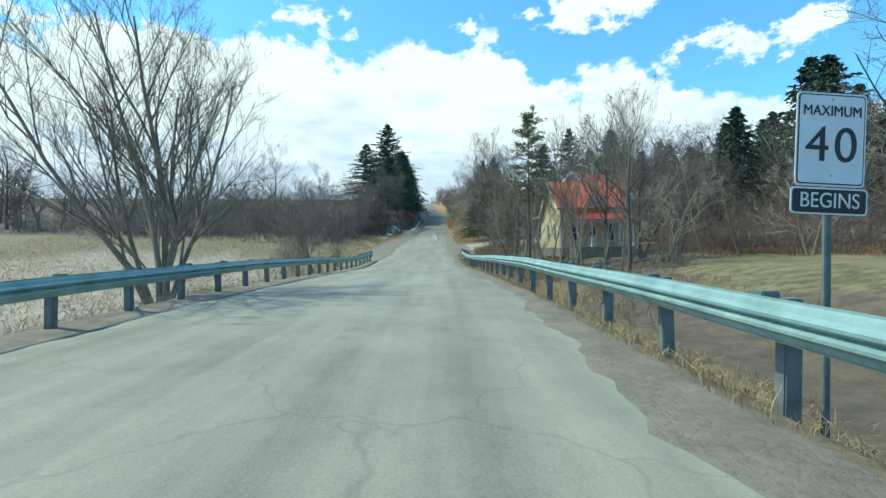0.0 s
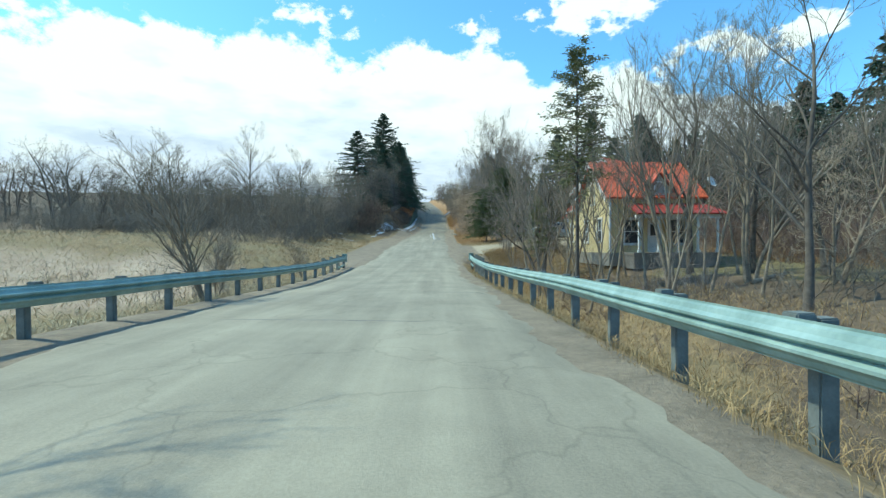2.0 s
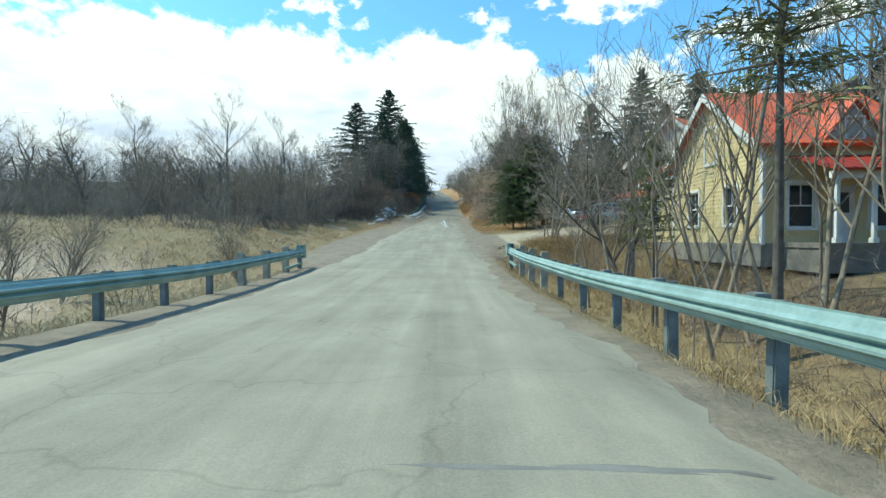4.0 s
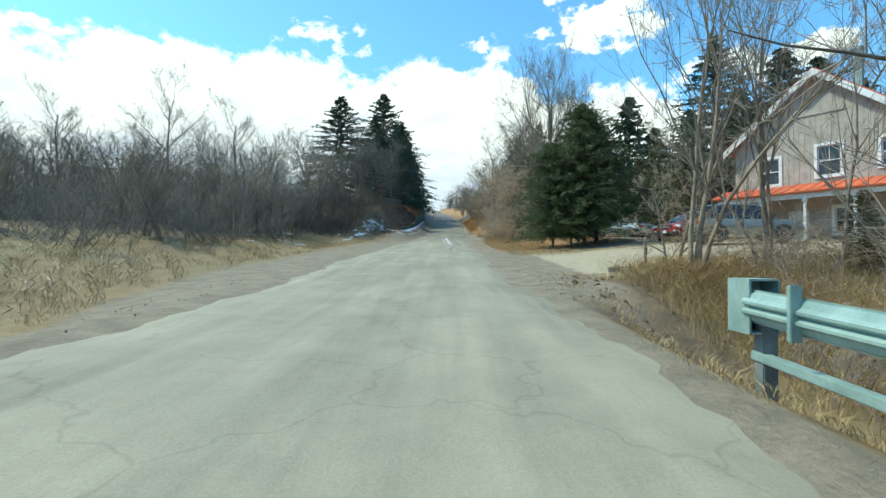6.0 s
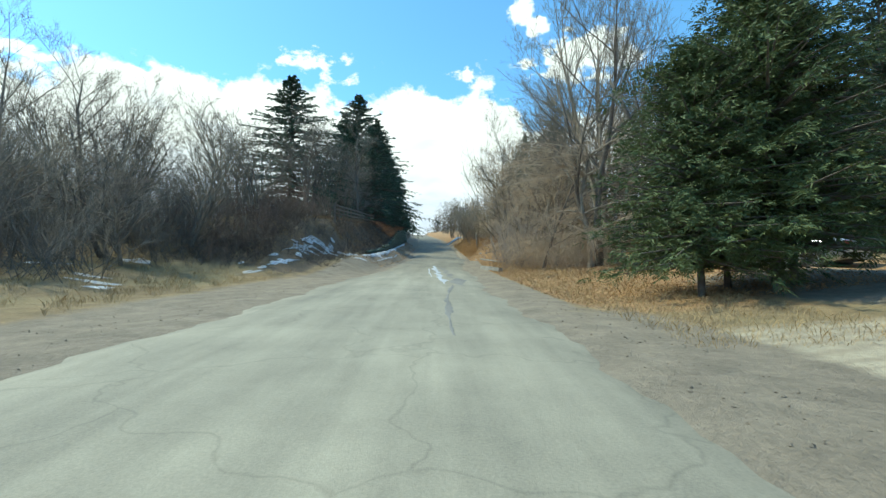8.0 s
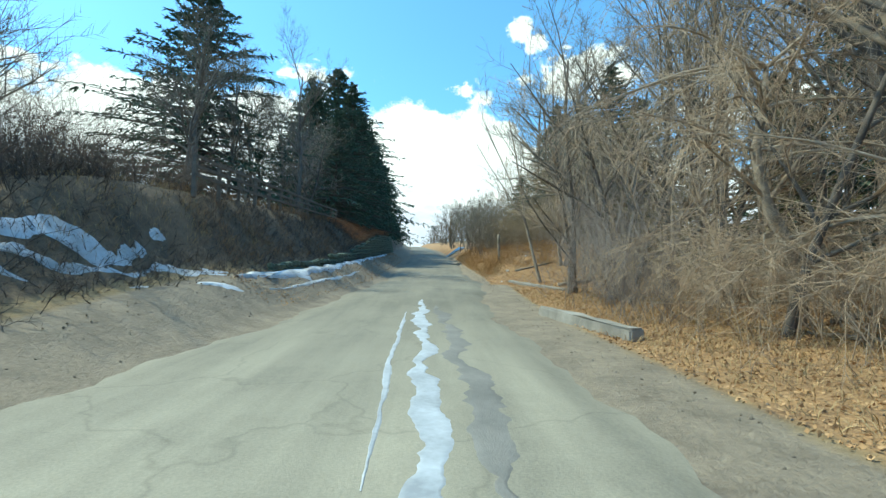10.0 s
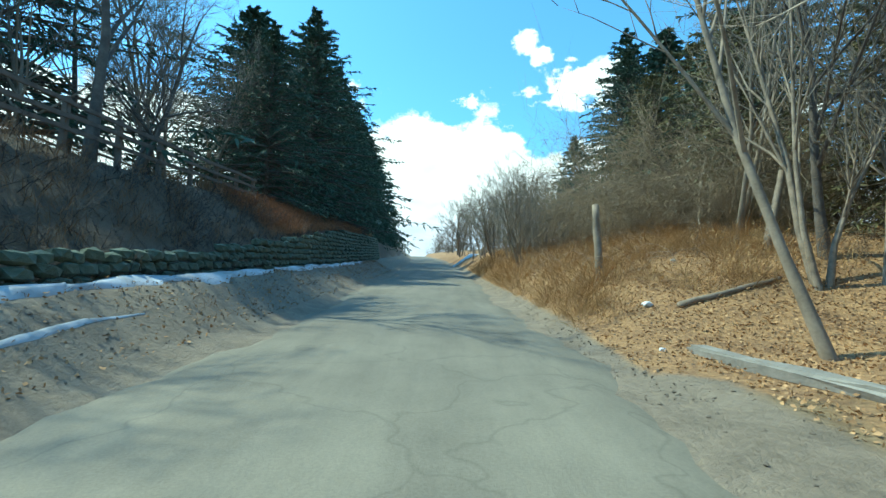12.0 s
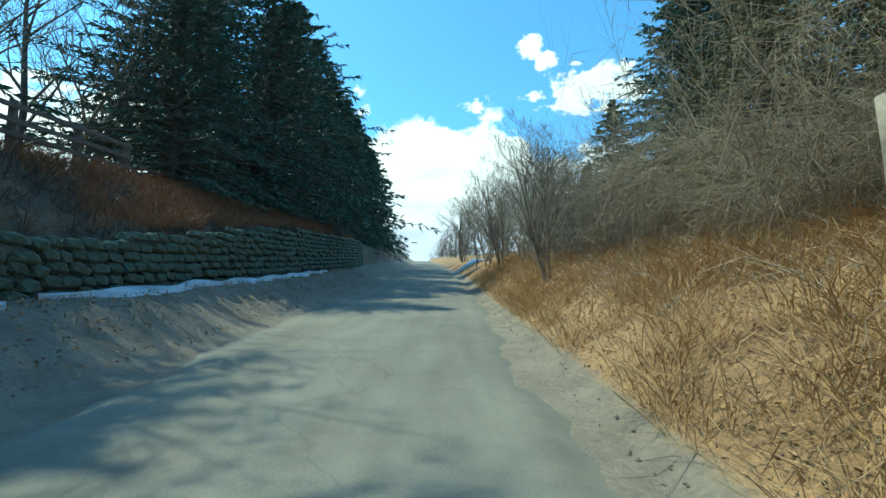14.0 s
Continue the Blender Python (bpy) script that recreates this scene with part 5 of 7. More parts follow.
def grey_house():
    c0, c1 = Vector((16.2, 69.8, 0)), Vector((20.6, 63.4, 0))
    d = (c1 - c0).normalized()
    W = (c1 - c0).length
    bz = 2.35
    ang = math.degrees(math.atan2(d.y, d.x))
    house = tagged(empty("grey_house", Matrix.Translation((c0.x, c0.y, bz)) @ pose(0, 0, 0, 0, 0, ang)), "weathered grey board house with a red porch roof", "house")
    H, G, Ld = 5.9, 3.2, 10.0
    m = pose(0, 0, 0)
    holes = [(1.35, 3.55, 2.2, 4.95), (3.9, 3.75, 4.85, 5.25), (W - 1.4, 3.9, W - 0.55, 5.2), (2.6, 0.0, 3.5, 2.05), (4.6, 0.8, 5.6, 2.1)]
    part("wall", wall_bm(W, H, holes, G), M_GREY_BOARD, house, "weathered grey board gable wall")
    cache = {}
    x, k = 0.0, 0
    while x < W - 0.05:
        for z0, z1 in ((2.75, H + G * (1 - abs((x + 0.12) / W - 0.5) * 2) - 0.12),):
            segs = [(z0, z1)]
            for h in holes:
                if h[0] - 0.06 < x + 0.11 < h[2] + 0.06:
                    segs = [s for a, b in segs for s in ((a, min(b, h[1])), (max(a, h[3]), b)) if s[1] - s[0] > 0.1]
            for a, b in segs:
                ob = part("board", join_boxes([((x + 0.12, -0.012, (a + b) / 2), (0.225, 0.02, b - a))]), M_GREY_BOARD, house)
        x += 0.24
    for h in holes[:3] + holes[4:]:
        window(house, m, h, 0.14)
    door = part("door", join_boxes([((3.05, 0.06, 1.02), (0.9, 0.05, 2.04))], 0.01), M_TRIM, house, "plain entrance door")
    part("gable_board", join_boxes([((W * 0.52, -0.04, H + 1.15), (1.9, 0.06, 0.28))], 0.01), M_GREY_BOARD, house)
    for x0, t, w in ((0, -90, Ld), ):
        ob = part("wall", wall_bm(Ld, H, []), M_GREY_BOARD, house)
        ob.matrix_basis = pose(0, Ld, 0, 0, 0, -90)
        ob = part("wall", wall_bm(Ld, H, []), M_GREY_BOARD, house)
        ob.matrix_basis = pose(W, 0, 0, 0, 0, 90)
        ob = part("wall", wall_bm(W, H, [], G), M_GREY_BOARD, house)
        ob.matrix_basis = pose(W, Ld, 0, 0, 0, 180)
    e, o = 0.45, 0.45
    dz = G * e / (W / 2)
    roof_slab(house, ((-e, -o, H - dz), (-e, Ld + o, H - dz), (W / 2, Ld + o, H + G), (W / 2, -o, H + G)), ribs=0.5, label="red metal roof")
    roof_slab(house, ((W + e, -o, H - dz), (W + e, Ld + o, H - dz), (W / 2, Ld + o, H + G), (W / 2, -o, H + G)), ribs=0.5)
    for s in (-1, 1):
        x0 = -e if s < 0 else W + e
        b = part("bargeboard", prism([(x0, H - dz - 0.24), (x0, H - dz + 0.12), (W / 2, H + G + 0.12), (W / 2, H + G - 0.24)], 0.04, -o - 0.045), M_TRIM, house)
    part("chimney", join_boxes([((W * 0.62, 3.0, H + G + 0.6), (0.34, 0.34, 2.0)), ((W * 0.62, 3.0, H + G + 1.62), (0.44, 0.44, 0.14))], 0.02), M_STEEL, house, "pale metal chimney pipe")
    P = 1.6
    roof_slab(house, ((-0.5, -P - 0.3, 2.75), (W + 0.3, -P - 0.3, 2.75), (W + 0.3, 0, 3.35), (-0.5, 0, 3.35)), 0.08, name="porch_roof", ribs=0.5, label="orange-red metal porch roof")
    part("porch_beam", join_boxes([((W / 2, -P, 2.62), (W + 0.4, 0.14, 0.22))]), M_TRIM, house)
    for i in range(5):
        part("porch_post", join_boxes([((0.05 + (W - 0.1) * i / 4, -P, 1.25), (0.12, 0.12, 2.6)), ((0.05 + (W - 0.1) * i / 4, -P, 2.42), (0.2, 0.2, 0.14))], 0.008), M_TRIM, house)
    part("porch_floor", join_boxes([((W / 2, -P / 2, -0.25), (W + 0.4, P + 0.2, 0.62))]), M_FLOOR, house)
    part("foundation", join_boxes([((W / 2, Ld / 2, -0.5), (W, Ld, 1.0))]), M_CONCRETE, house)


yellow_house()
grey_house()

# ---- parked vehicles ----


def paint(name, color, rough=0.3, metal=0.3):
    m = mat(name, color, tuple(c * 0.9 for c in color), scale=1.5, rough=rough, metal=metal)
    m.node_tree.nodes["Principled BSDF"].inputs["Coat Weight"].default_value = 0.6
    return m


M_TYRE = mat("tyre_rubber", (0.025, 0.025, 0.026), (0.05, 0.048, 0.045), scale=8, rough=0.9)
M_RIM = mat("alloy_rim", (0.55, 0.56, 0.57), (0.42, 0.43, 0.44), scale=6, rough=0.35, metal=0.8)
M_TRIM_BLACK = mat("black_plastic", (0.03, 0.03, 0.032), (0.045, 0.045, 0.045), scale=6, rough=0.6)
M_LAMP_RED = mat("red_lens", (0.42, 0.015, 0.02), (0.32, 0.01, 0.015), scale=6, rough=0.2)
M_LAMP_CLEAR = mat("clear_lens", (0.78, 0.80, 0.82), (0.66, 0.68, 0.70), scale=6, rough=0.12)


def loft(sections, material, name, parent, label="", close=True):
    """A skin over rings of points, one ring a station."""
    n = len(sections[0])
    verts = [p for s in sections for p in s]
    faces = []
    for j in range(len(sections) - 1):
        for k in range(n if close else n - 1):
            k2 = (k + 1) % n
            faces.append((j * n + k, j * n + k2, (j + 1) * n + k2, (j + 1) * n + k))
    faces += [tuple(range(n))[::-1], tuple(range((len(sections) - 1) * n, len(sections) * n))]
    me = mesh_of(name, verts, faces, material)
    bm = bmesh.new()
    bm.from_mesh(me)
    bmesh.ops.recalc_face_normals(bm, faces=bm.faces)
    bm.to_mesh(me)
    bm.free()
    me.shade_smooth()
    me.set_sharp_from_angle(angle=radians(38))
    return part(name, me, None, parent, label)


def car(name, m, length, width, body, cabin, wheels, wheel_r, color, label, arch=None, suv=False):
    """body: stations (x, sill, shoulder height, half-width share); cabin: rows (x, belt z, top z, share). x runs from the tail (0) to the nose."""
    ob = tagged(empty(name, m), label, "car", "parked vehicles")
    hw = width / 2
    rings = []
    for x, zb, zt, s in body:
        w = hw * s
        rings.append([(x, -w * 0.86, zb), (x, -w * 0.98, zb + 0.14), (x, -w, zb + (zt - zb) * 0.55), (x, -w * 0.96, zt - 0.10), (x, -w * 0.86, zt - 0.01), (x, -w * 0.4, zt + 0.03),
                      (x, w * 0.4, zt + 0.03), (x, w * 0.86, zt - 0.01), (x, w * 0.96, zt - 0.10), (x, w, zb + (zt - zb) * 0.55), (x, w * 0.98, zb + 0.14), (x, w * 0.86, zb)])
    loft(rings, color, "body", ob)
    rings = []
    for x, zb, zt, s in cabin:
        w = hw * s
        rings.append([(x, -w * 0.97, zb - 0.06), (x, -w * (0.97 - 0.20 * (zt - zb) / 0.6), zt - 0.05), (x, -w * 0.62, zt), (x, w * 0.62, zt), (x, w * (0.97 - 0.20 * (zt - zb) / 0.6), zt - 0.05), (x, w * 0.97, zb - 0.06)])
    loft(rings, M_GLASS, "cabin_glass", ob, "dark tinted windows")
    top = [r for r in cabin if r[2] - r[1] > 0.36]
    rings = []
    for x, zb, zt, s in top:
        w = hw * s
        e = w * (0.97 - 0.20 * (zt - zb) / 0.6) + 0.012
        rings.append([(x, -e, zt - 0.075), (x, -w * 0.62, zt + 0.018), (x, w * 0.62, zt + 0.018), (x, e, zt - 0.075), (x, w * 0.6, zt - 0.03), (x, -w * 0.6, zt - 0.03)])
    loft(rings, color, "roof", ob)
    # pillars
    xs = [cabin[0][0] + 0.10, (cabin[1][0] + cabin[-2][0]) / 2, cabin[-1][0] - 0.06]
    for s in (-1, 1):
        for x_low, x_top in ((cabin[0][0] + 0.12, top[0][0] + 0.06), ((top[0][0] + top[-1][0]) / 2, (top[0][0] + top[-1][0]) / 2 - 0.04), (cabin[-1][0] - 0.10, top[-1][0] - 0.02)) + (((top[0][0] + 0.55, top[0][0] + 0.6),) if suv else ()):
            zb = table([(c[0], c[1]) for c in cabin], x_low)
            zt = table([(c[0], c[2]) for c in cabin], x_top)
            w = hw * cabin[1][3]
            e = w * (0.97 - 0.20 * (zt - zb) / 0.6)
            part("pillar", tubes("pillar", [(x_low, s * (w * 0.97 + 0.004), zb - 0.05, x_top, s * (e + 0.006), zt - 0.06, 0.045, 0.035)], 6, color), None, ob)
    # wheels
    tyre = bmesh.new()
    prof = [(0.60, -0.10), (0.92, -0.105), (1.0, -0.07), (1.0, 0.07), (0.92, 0.105), (0.60, 0.10)]
    seg = 22
    vs = [[tyre.verts.new((math.cos(a * 2 * math.pi / seg) * r * wheel_r, y, math.sin(a * 2 * math.pi / seg) * r * wheel_r)) for r, y in prof] for a in range(seg)]
    for a in range(seg):
        for k in range(len(prof)):
            k2 = (k + 1) % len(prof)
            tyre.faces.new((vs[a][k], vs[(a + 1) % seg][k], vs[(a + 1) % seg][k2], vs[a][k2]))
    bmesh.ops.recalc_face_normals(tyre, faces=tyre.faces)
    tm = bpy.data.meshes.new("tyre")
    tyre.to_mesh(tm)
    tyre.free()
    tm.materials.append(M_TYRE)
    rim = bmesh.new()
    bmesh.ops.create_cone(rim, segments=20, radius1=wheel_r * 0.20, radius2=wheel_r * 0.17, depth=0.08, cap_ends=True, matrix=Matrix.Rotation(radians(90), 4, "X"))
    for k in range(5):
        v = bmesh.ops.create_cube(rim, size=1.0)["verts"]
        bmesh.ops.scale(rim, vec=(wheel_r * 0.5, 0.05, wheel_r * 0.19), verts=v)
        bmesh.ops.translate(rim, vec=(wheel_r * 0.36, 0, 0), verts=v)
        bmesh.ops.rotate(rim, cent=(0, 0, 0), matrix=Matrix.Rotation(k * 2 * math.pi / 5, 3, "Y"), verts=v)
    ringv = [[rim.verts.new((math.cos(a * 0.314) * r * wheel_r, y, math.sin(a * 0.314) * r * wheel_r)) for r, y in ((0.57, -0.08), (0.63, -0.08), (0.63, 0.08), (0.57, 0.08))] for a in range(20)]
    for a in range(20):
        for k in range(4):
            rim.faces.new((ringv[a][k], ringv[(a + 1) % 20][k], ringv[(a + 1) % 20][(k + 1) % 4], ringv[a][(k + 1) % 4]))
    bmesh.ops.recalc_face_normals(rim, faces=rim.faces)
    rm = bpy.data.meshes.new("rim")
    rim.to_mesh(rm)
    rim.free()
    rm.materials.append(M_RIM)
    well = bmesh.new()
    bmesh.ops.create_cone(well, segments=24, radius1=wheel_r * 1.16, radius2=wheel_r * 1.16, depth=0.24, cap_ends=True, matrix=Matrix.Rotation(radians(90), 4, "X"))
    wm = bpy.data.meshes.new("wheel_arch")
    well.to_mesh(wm)
    well.free()
    wm.materials.append(arch or M_TRIM_BLACK)
    for x in wheels:
        for s in (-1, 1):
            part("wheel_arch", wm, None, ob).matrix_basis = pose(x, s * (hw - 0.105), wheel_r * 1.04)
            w = part("wheel", tm, None, ob)
            w.matrix_basis = pose(x, s * (hw - 0.075), wheel_r)
            r = part("rim", rm, None, w)
            r.matrix_basis = pose(0, s * 0.035, 0)
    return ob


def boxes_on(ob, name, rows, material, bevel=0.015, label=""):
    for c, s in rows:
        p = part(name, box_bm(*s, bevel), material, ob, label)
        p.matrix_basis = pose(*c)


def build_cars():
    silver, red, grey = paint("silver_paint", (0.52, 0.55, 0.58), 0.28, 0.6), paint("red_paint", (0.30, 0.018, 0.022), 0.28, 0.2), paint("pewter_paint", (0.24, 0.27, 0.26), 0.35, 0.35)
    # sedan, tail towards the road's lower end
    x, y = 13.5, 75.3
    a = math.degrees(math.atan2(0.90, -0.42))
    ob = car("sedan", pose(x, y, at_ground(x, y) + 0.0, 0, 0, a), 4.6, 1.80,
             [(0.0, 0.42, 0.86, 0.84), (0.08, 0.30, 0.96, 0.92), (0.35, 0.24, 1.02, 0.98), (1.0, 0.22, 1.01, 1.0), (2.4, 0.22, 0.97, 1.0), (3.6, 0.22, 0.92, 0.99), (4.3, 0.24, 0.76, 0.92), (4.55, 0.30, 0.62, 0.82), (4.6, 0.40, 0.52, 0.74)],
             [(0.62, 1.00, 1.04, 0.90), (1.35, 0.98, 1.41, 0.90), (1.9, 0.97, 1.45, 0.92), (2.5, 0.96, 1.43, 0.92), (3.4, 0.94, 0.98, 0.90)], (0.92, 3.62), 0.315, silver, "silver four-door sedan parked under spruces")
    boxes_on(ob, "tail_lamp", [((0.02, s * 0.66, 0.80), (0.12, 0.34, 0.16)) for s in (-1, 1)], M_LAMP_RED)
    boxes_on(ob, "plate", [((-0.012, 0, 0.78), (0.02, 0.32, 0.15))], M_TRIM_BLACK, 0.004)
    boxes_on(ob, "bumper", [((0.05, 0, 0.42), (0.16, 1.62, 0.20))], silver, 0.04)
    boxes_on(ob, "mirror", [((3.05, s * 0.97, 0.99), (0.12, 0.16, 0.11)) for s in (-1, 1)], silver, 0.03)
    boxes_on(ob, "door_handle", [((2.05, s * 0.905, 0.80), (0.18, 0.02, 0.03)) for s in (-1, 1)], silver, 0.006)
    # red sport-utility car, nose towards the road
    x, y = 15.7, 70.3
    a = math.degrees(math.atan2(-0.42, -0.91))
    ob = car("red_suv", pose(x, y, at_ground(12.6, 68.8) - 0.02, 0, 0, a), 4.7, 1.86,
             [(0.0, 0.46, 1.00, 0.90), (0.1, 0.36, 1.06, 0.96), (0.5, 0.30, 1.08, 1.0), (2.0, 0.28, 1.06, 1.0), (3.3, 0.28, 1.04, 1.0), (4.2, 0.30, 0.96, 0.97), (4.55, 0.34, 0.88, 0.93), (4.7, 0.42, 0.74, 0.88)],
             [(0.02, 1.06, 1.12, 0.92), (0.35, 1.06, 1.62, 0.92), (1.2, 1.05, 1.74, 0.94), (2.5, 1.04, 1.72, 0.94), (2.9, 1.03, 1.62, 0.93), (3.55, 1.02, 1.07, 0.92)], (0.90, 3.72), 0.37, red, "dark red sport utility vehicle parked on gravel", suv=True)
    boxes_on(ob, "headlamp", [((4.56, s * 0.72, 0.78), (0.16, 0.36, 0.17)) for s in (-1, 1)], M_LAMP_CLEAR, 0.04)
    boxes_on(ob, "grille", [((4.67, 0, 0.76), (0.08, 0.86, 0.22))], M_TRIM_BLACK, 0.02)
    boxes_on(ob, "grille_bar", [((4.72, 0, 0.76), (0.03, 0.62, 0.05)), ((4.72, 0, 0.76), (0.03, 0.06, 0.2))], M_RIM, 0.01)
    boxes_on(ob, "front_bumper", [((4.62, 0, 0.46), (0.24, 1.76, 0.20))], M_TRIM_BLACK, 0.05)
    boxes_on(ob, "plate", [((4.75, 0, 0.50), (0.02, 0.31, 0.155))], M_WHITE, 0.004)
    boxes_on(ob, "fog_lamp", [((4.70, s * 0.62, 0.54), (0.06, 0.14, 0.09)) for s in (-1, 1)], M_LAMP_CLEAR, 0.02)
    boxes_on(ob, "mirror", [((3.25, s * 1.02, 1.12), (0.12, 0.18, 0.16)) for s in (-1, 1)], M_TRIM_BLACK, 0.03)
    boxes_on(ob, "roof_rail", [((1.5, s * 0.66, 1.77), (1.9, 0.04, 0.04)) for s in (-1, 1)], M_TRIM_BLACK, 0.01)
    # pewter sport-utility car, tail towards the road
    x, y = 11.2, 65.1
    a = math.degrees(math.atan2(-0.10, 0.995))
    ob = car("grey_suv", pose(x, y, at_ground(13.5, 65.8) - 0.02, 0, 0, a), 4.6, 1.84,
             [(0.0, 0.46, 1.02, 0.92), (0.06, 0.36, 1.08, 0.97), (0.5, 0.30, 1.10, 1.0), (2.0, 0.28, 1.08, 1.0), (3.2, 0.28, 1.06, 1.0), (4.1, 0.30, 0.98, 0.97), (4.45, 0.34, 0.90, 0.92), (4.6, 0.42, 0.76, 0.86)],
             [(0.02, 1.08, 1.14, 0.94), (0.25, 1.08, 1.64, 0.93), (1.2, 1.07, 1.75, 0.94), (2.5, 1.06, 1.73, 0.94), (2.9, 1.05, 1.62, 0.93), (3.5, 1.04, 1.09, 0.92)], (0.88, 3.62), 0.36, grey, "pewter grey sport utility vehicle parked beside the porch", suv=True)
    boxes_on(ob, "tail_lamp", [((0.06, s * 0.80, 0.95), (0.16, 0.16, 0.34)) for s in (-1, 1)], M_LAMP_RED, 0.03)
    boxes_on(ob, "rear_bumper", [((0.02, 0, 0.52), (0.22, 1.74, 0.22))], M_TRIM_BLACK, 0.05)
    boxes_on(ob, "plate", [((-0.02, 0, 0.86), (0.02, 0.31, 0.155))], M_WHITE, 0.004)
    boxes_on(ob, "mirror", [((3.15, s * 1.01, 1.13), (0.12, 0.18, 0.16)) for s in (-1, 1)], M_TRIM_BLACK, 0.03)


build_cars()

# ---- along the road ----
M_GRASS_RUST = mat("rusty_grass", (0.34, 0.19, 0.095), (0.14, 0.095, 0.05), scale=0.5, island=0.4, rough=0.9)
M_GRASS_ORANGE = mat("orange_brown_grass", (0.46, 0.22, 0.10), (0.25, 0.12, 0.06), scale=0.5, island=0.4, rough=0.9)
M_GRASS_GOLD = mat("golden_grass", (0.54, 0.345, 0.145), (0.27, 0.16, 0.07), scale=0.7, island=0.45, rough=0.85)
M_CLOD = mat("dirt_clods", (0.23, 0.19, 0.145), (0.12, 0.098, 0.075), scale=2.0, island=0.3, rough=0.95)
M_SOIL = mat("dark_soil", (0.075, 0.06, 0.045), (0.15, 0.115, 0.08), scale=6.0, island=0.3, rough=1.0, bump=0.6)
M_LEAF = mat("fallen_leaves", (0.58, 0.37, 0.18), (0.23, 0.125, 0.055), scale=0.6, island=0.5, rough=0.85)
M_ICE = mat("wet_ice", (0.50, 0.53, 0.56), (0.27, 0.28, 0.29), scale=2.2, rough=0.45, bump=0.2, bump_scale=6)
M_PATCH = mat("dark_asphalt_patch", (0.135, 0.13, 0.118), (0.21, 0.20, 0.18), scale=1.5, rough=0.9, bump=0.3, bump_scale=60)


def on_surface(x, y):
    """The higher of the road's top and the ground."""
    l, r = road_left(y), road_right(y)
    if l + 0.3 < x < r - 0.3:
        return road_top(x, y)
    return at_ground(x, y)


def blob(name, seed, x, y, rx, ry, thick, material, label, category, turn=0.0, n=26, rings=6, uneven=0.35):
    """An irregular, low, lumpy patch lying on the ground."""
    rg = random.Random(seed)
    ph = [rg.uniform(0, 6.28) for _ in range(6)]
    verts, faces = [], []
    c, s = math.cos(radians(turn)), math.sin(radians(turn))
    for j in range(rings + 1):
        f = j / rings
        for i in range(n):
            a = i * 2 * math.pi / n
            k = 1 + uneven * (0.5 * math.sin(2 * a + ph[0]) + 0.35 * math.sin(3 * a + ph[1]) + 0.3 * math.sin(5 * a + ph[2]) + 0.22 * math.sin(9 * a + ph[3]))
            px, py = rx * f * k * math.cos(a), ry * f * k * math.sin(a)
            wx, wy = x + px * c - py * s, y + px * s + py * c
            h = thick * (1 - f ** 2.5) * (0.65 + 0.35 * math.sin(wx * 3.1 + ph[4]) * math.sin(wy * 2.7 + ph[5]))
            verts.append((wx, wy, on_surface(wx, wy) + (h if j < rings else -0.03)))
    for j in range(rings):
        for i in range(n):
            i2 = (i + 1) % n
            faces.append((j * n + i, j * n + i2, (j + 1) * n + i2, (j + 1) * n + i))
    ob = new(name, mesh_of(name, verts, faces, material, True))
    return tagged(ob, label, category)


def strip(name, seed, rows, half, thick, material, label, category, step=0.35, across=7, rough_edge=0.5, kind=""):
    """A long irregular ribbon of some thickness along a line of (y, x)."""
    rg = random.Random(seed)
    ph = [rg.uniform(0, 6.28) for _ in range(8)]
    ys = np.arange(rows[0][0], rows[-1][0], step)
    xs = table(rows, ys)
    verts = []
    for j, (x, y) in enumerate(zip(xs, ys)):
        end = min(1, (y - ys[0]) / 2.0 + 0.15, (ys[-1] - y) / 2.0 + 0.15)
        wild = [1.5 * noise.fractal(Vector((y * f, ph[k], 0)), 0.8, 2.1, 5) for f, k in ((0.8, 0), (0.8, 2), (0.5, 4))]
        wl = half * end * max(0.04, 1 + rough_edge * wild[0])
        wr = half * end * max(0.04, 1 + rough_edge * wild[1])
        mid = x + 0.6 * half * wild[2]
        for k in range(across):
            f = k / (across - 1) * 2 - 1
            px = mid + (wl if f < 0 else wr) * f
            h = thick * (1 - abs(f) ** 2.2) * (0.75 + 0.25 * math.sin(y * 2.9 + 3 * f + ph[5]))
            verts.append((px, y, on_surface(px, y) + (h if abs(f) < 1 else -0.02)))
    ob = new(name, mesh_of(name, verts, grid_faces(across, len(ys)), material, True))
    return tagged(ob, label, category, kind=kind)


# snow left of the road
def along_left(y0, y1, d, step=2.0):
    return [(y, float(road_left(y)) - d) for y in np.arange(y0, y1, step)]


strip("snow_bank", 3, along_left(90.5, 101.0, 1.60), 0.30, 0.10, M_SNOW, "long ridge of old crusted snow below a stone wall", "snow", step=0.16, across=11, rough_edge=0.55)
strip("snow_bank", 4, along_left(99.5, 109.0, 1.62), 0.26, 0.10, M_SNOW, "long ridge of old crusted snow below a stone wall", "snow", step=0.16, across=11, rough_edge=0.6)
strip("snow_bank", 6, along_left(108.0, 124.5, 1.66), 0.16, 0.10, M_SNOW, "thin broken ridge of old snow below a stone wall", "snow", step=0.18, across=9, rough_edge=0.9)
strip("snow_bank", 7, along_left(91.0, 103.0, 0.95), 0.06, 0.02, M_SNOW, "thin dirty line of melting snow on the verge", "snow", step=0.16, across=7, rough_edge=0.9)
rsn = random.Random(8)
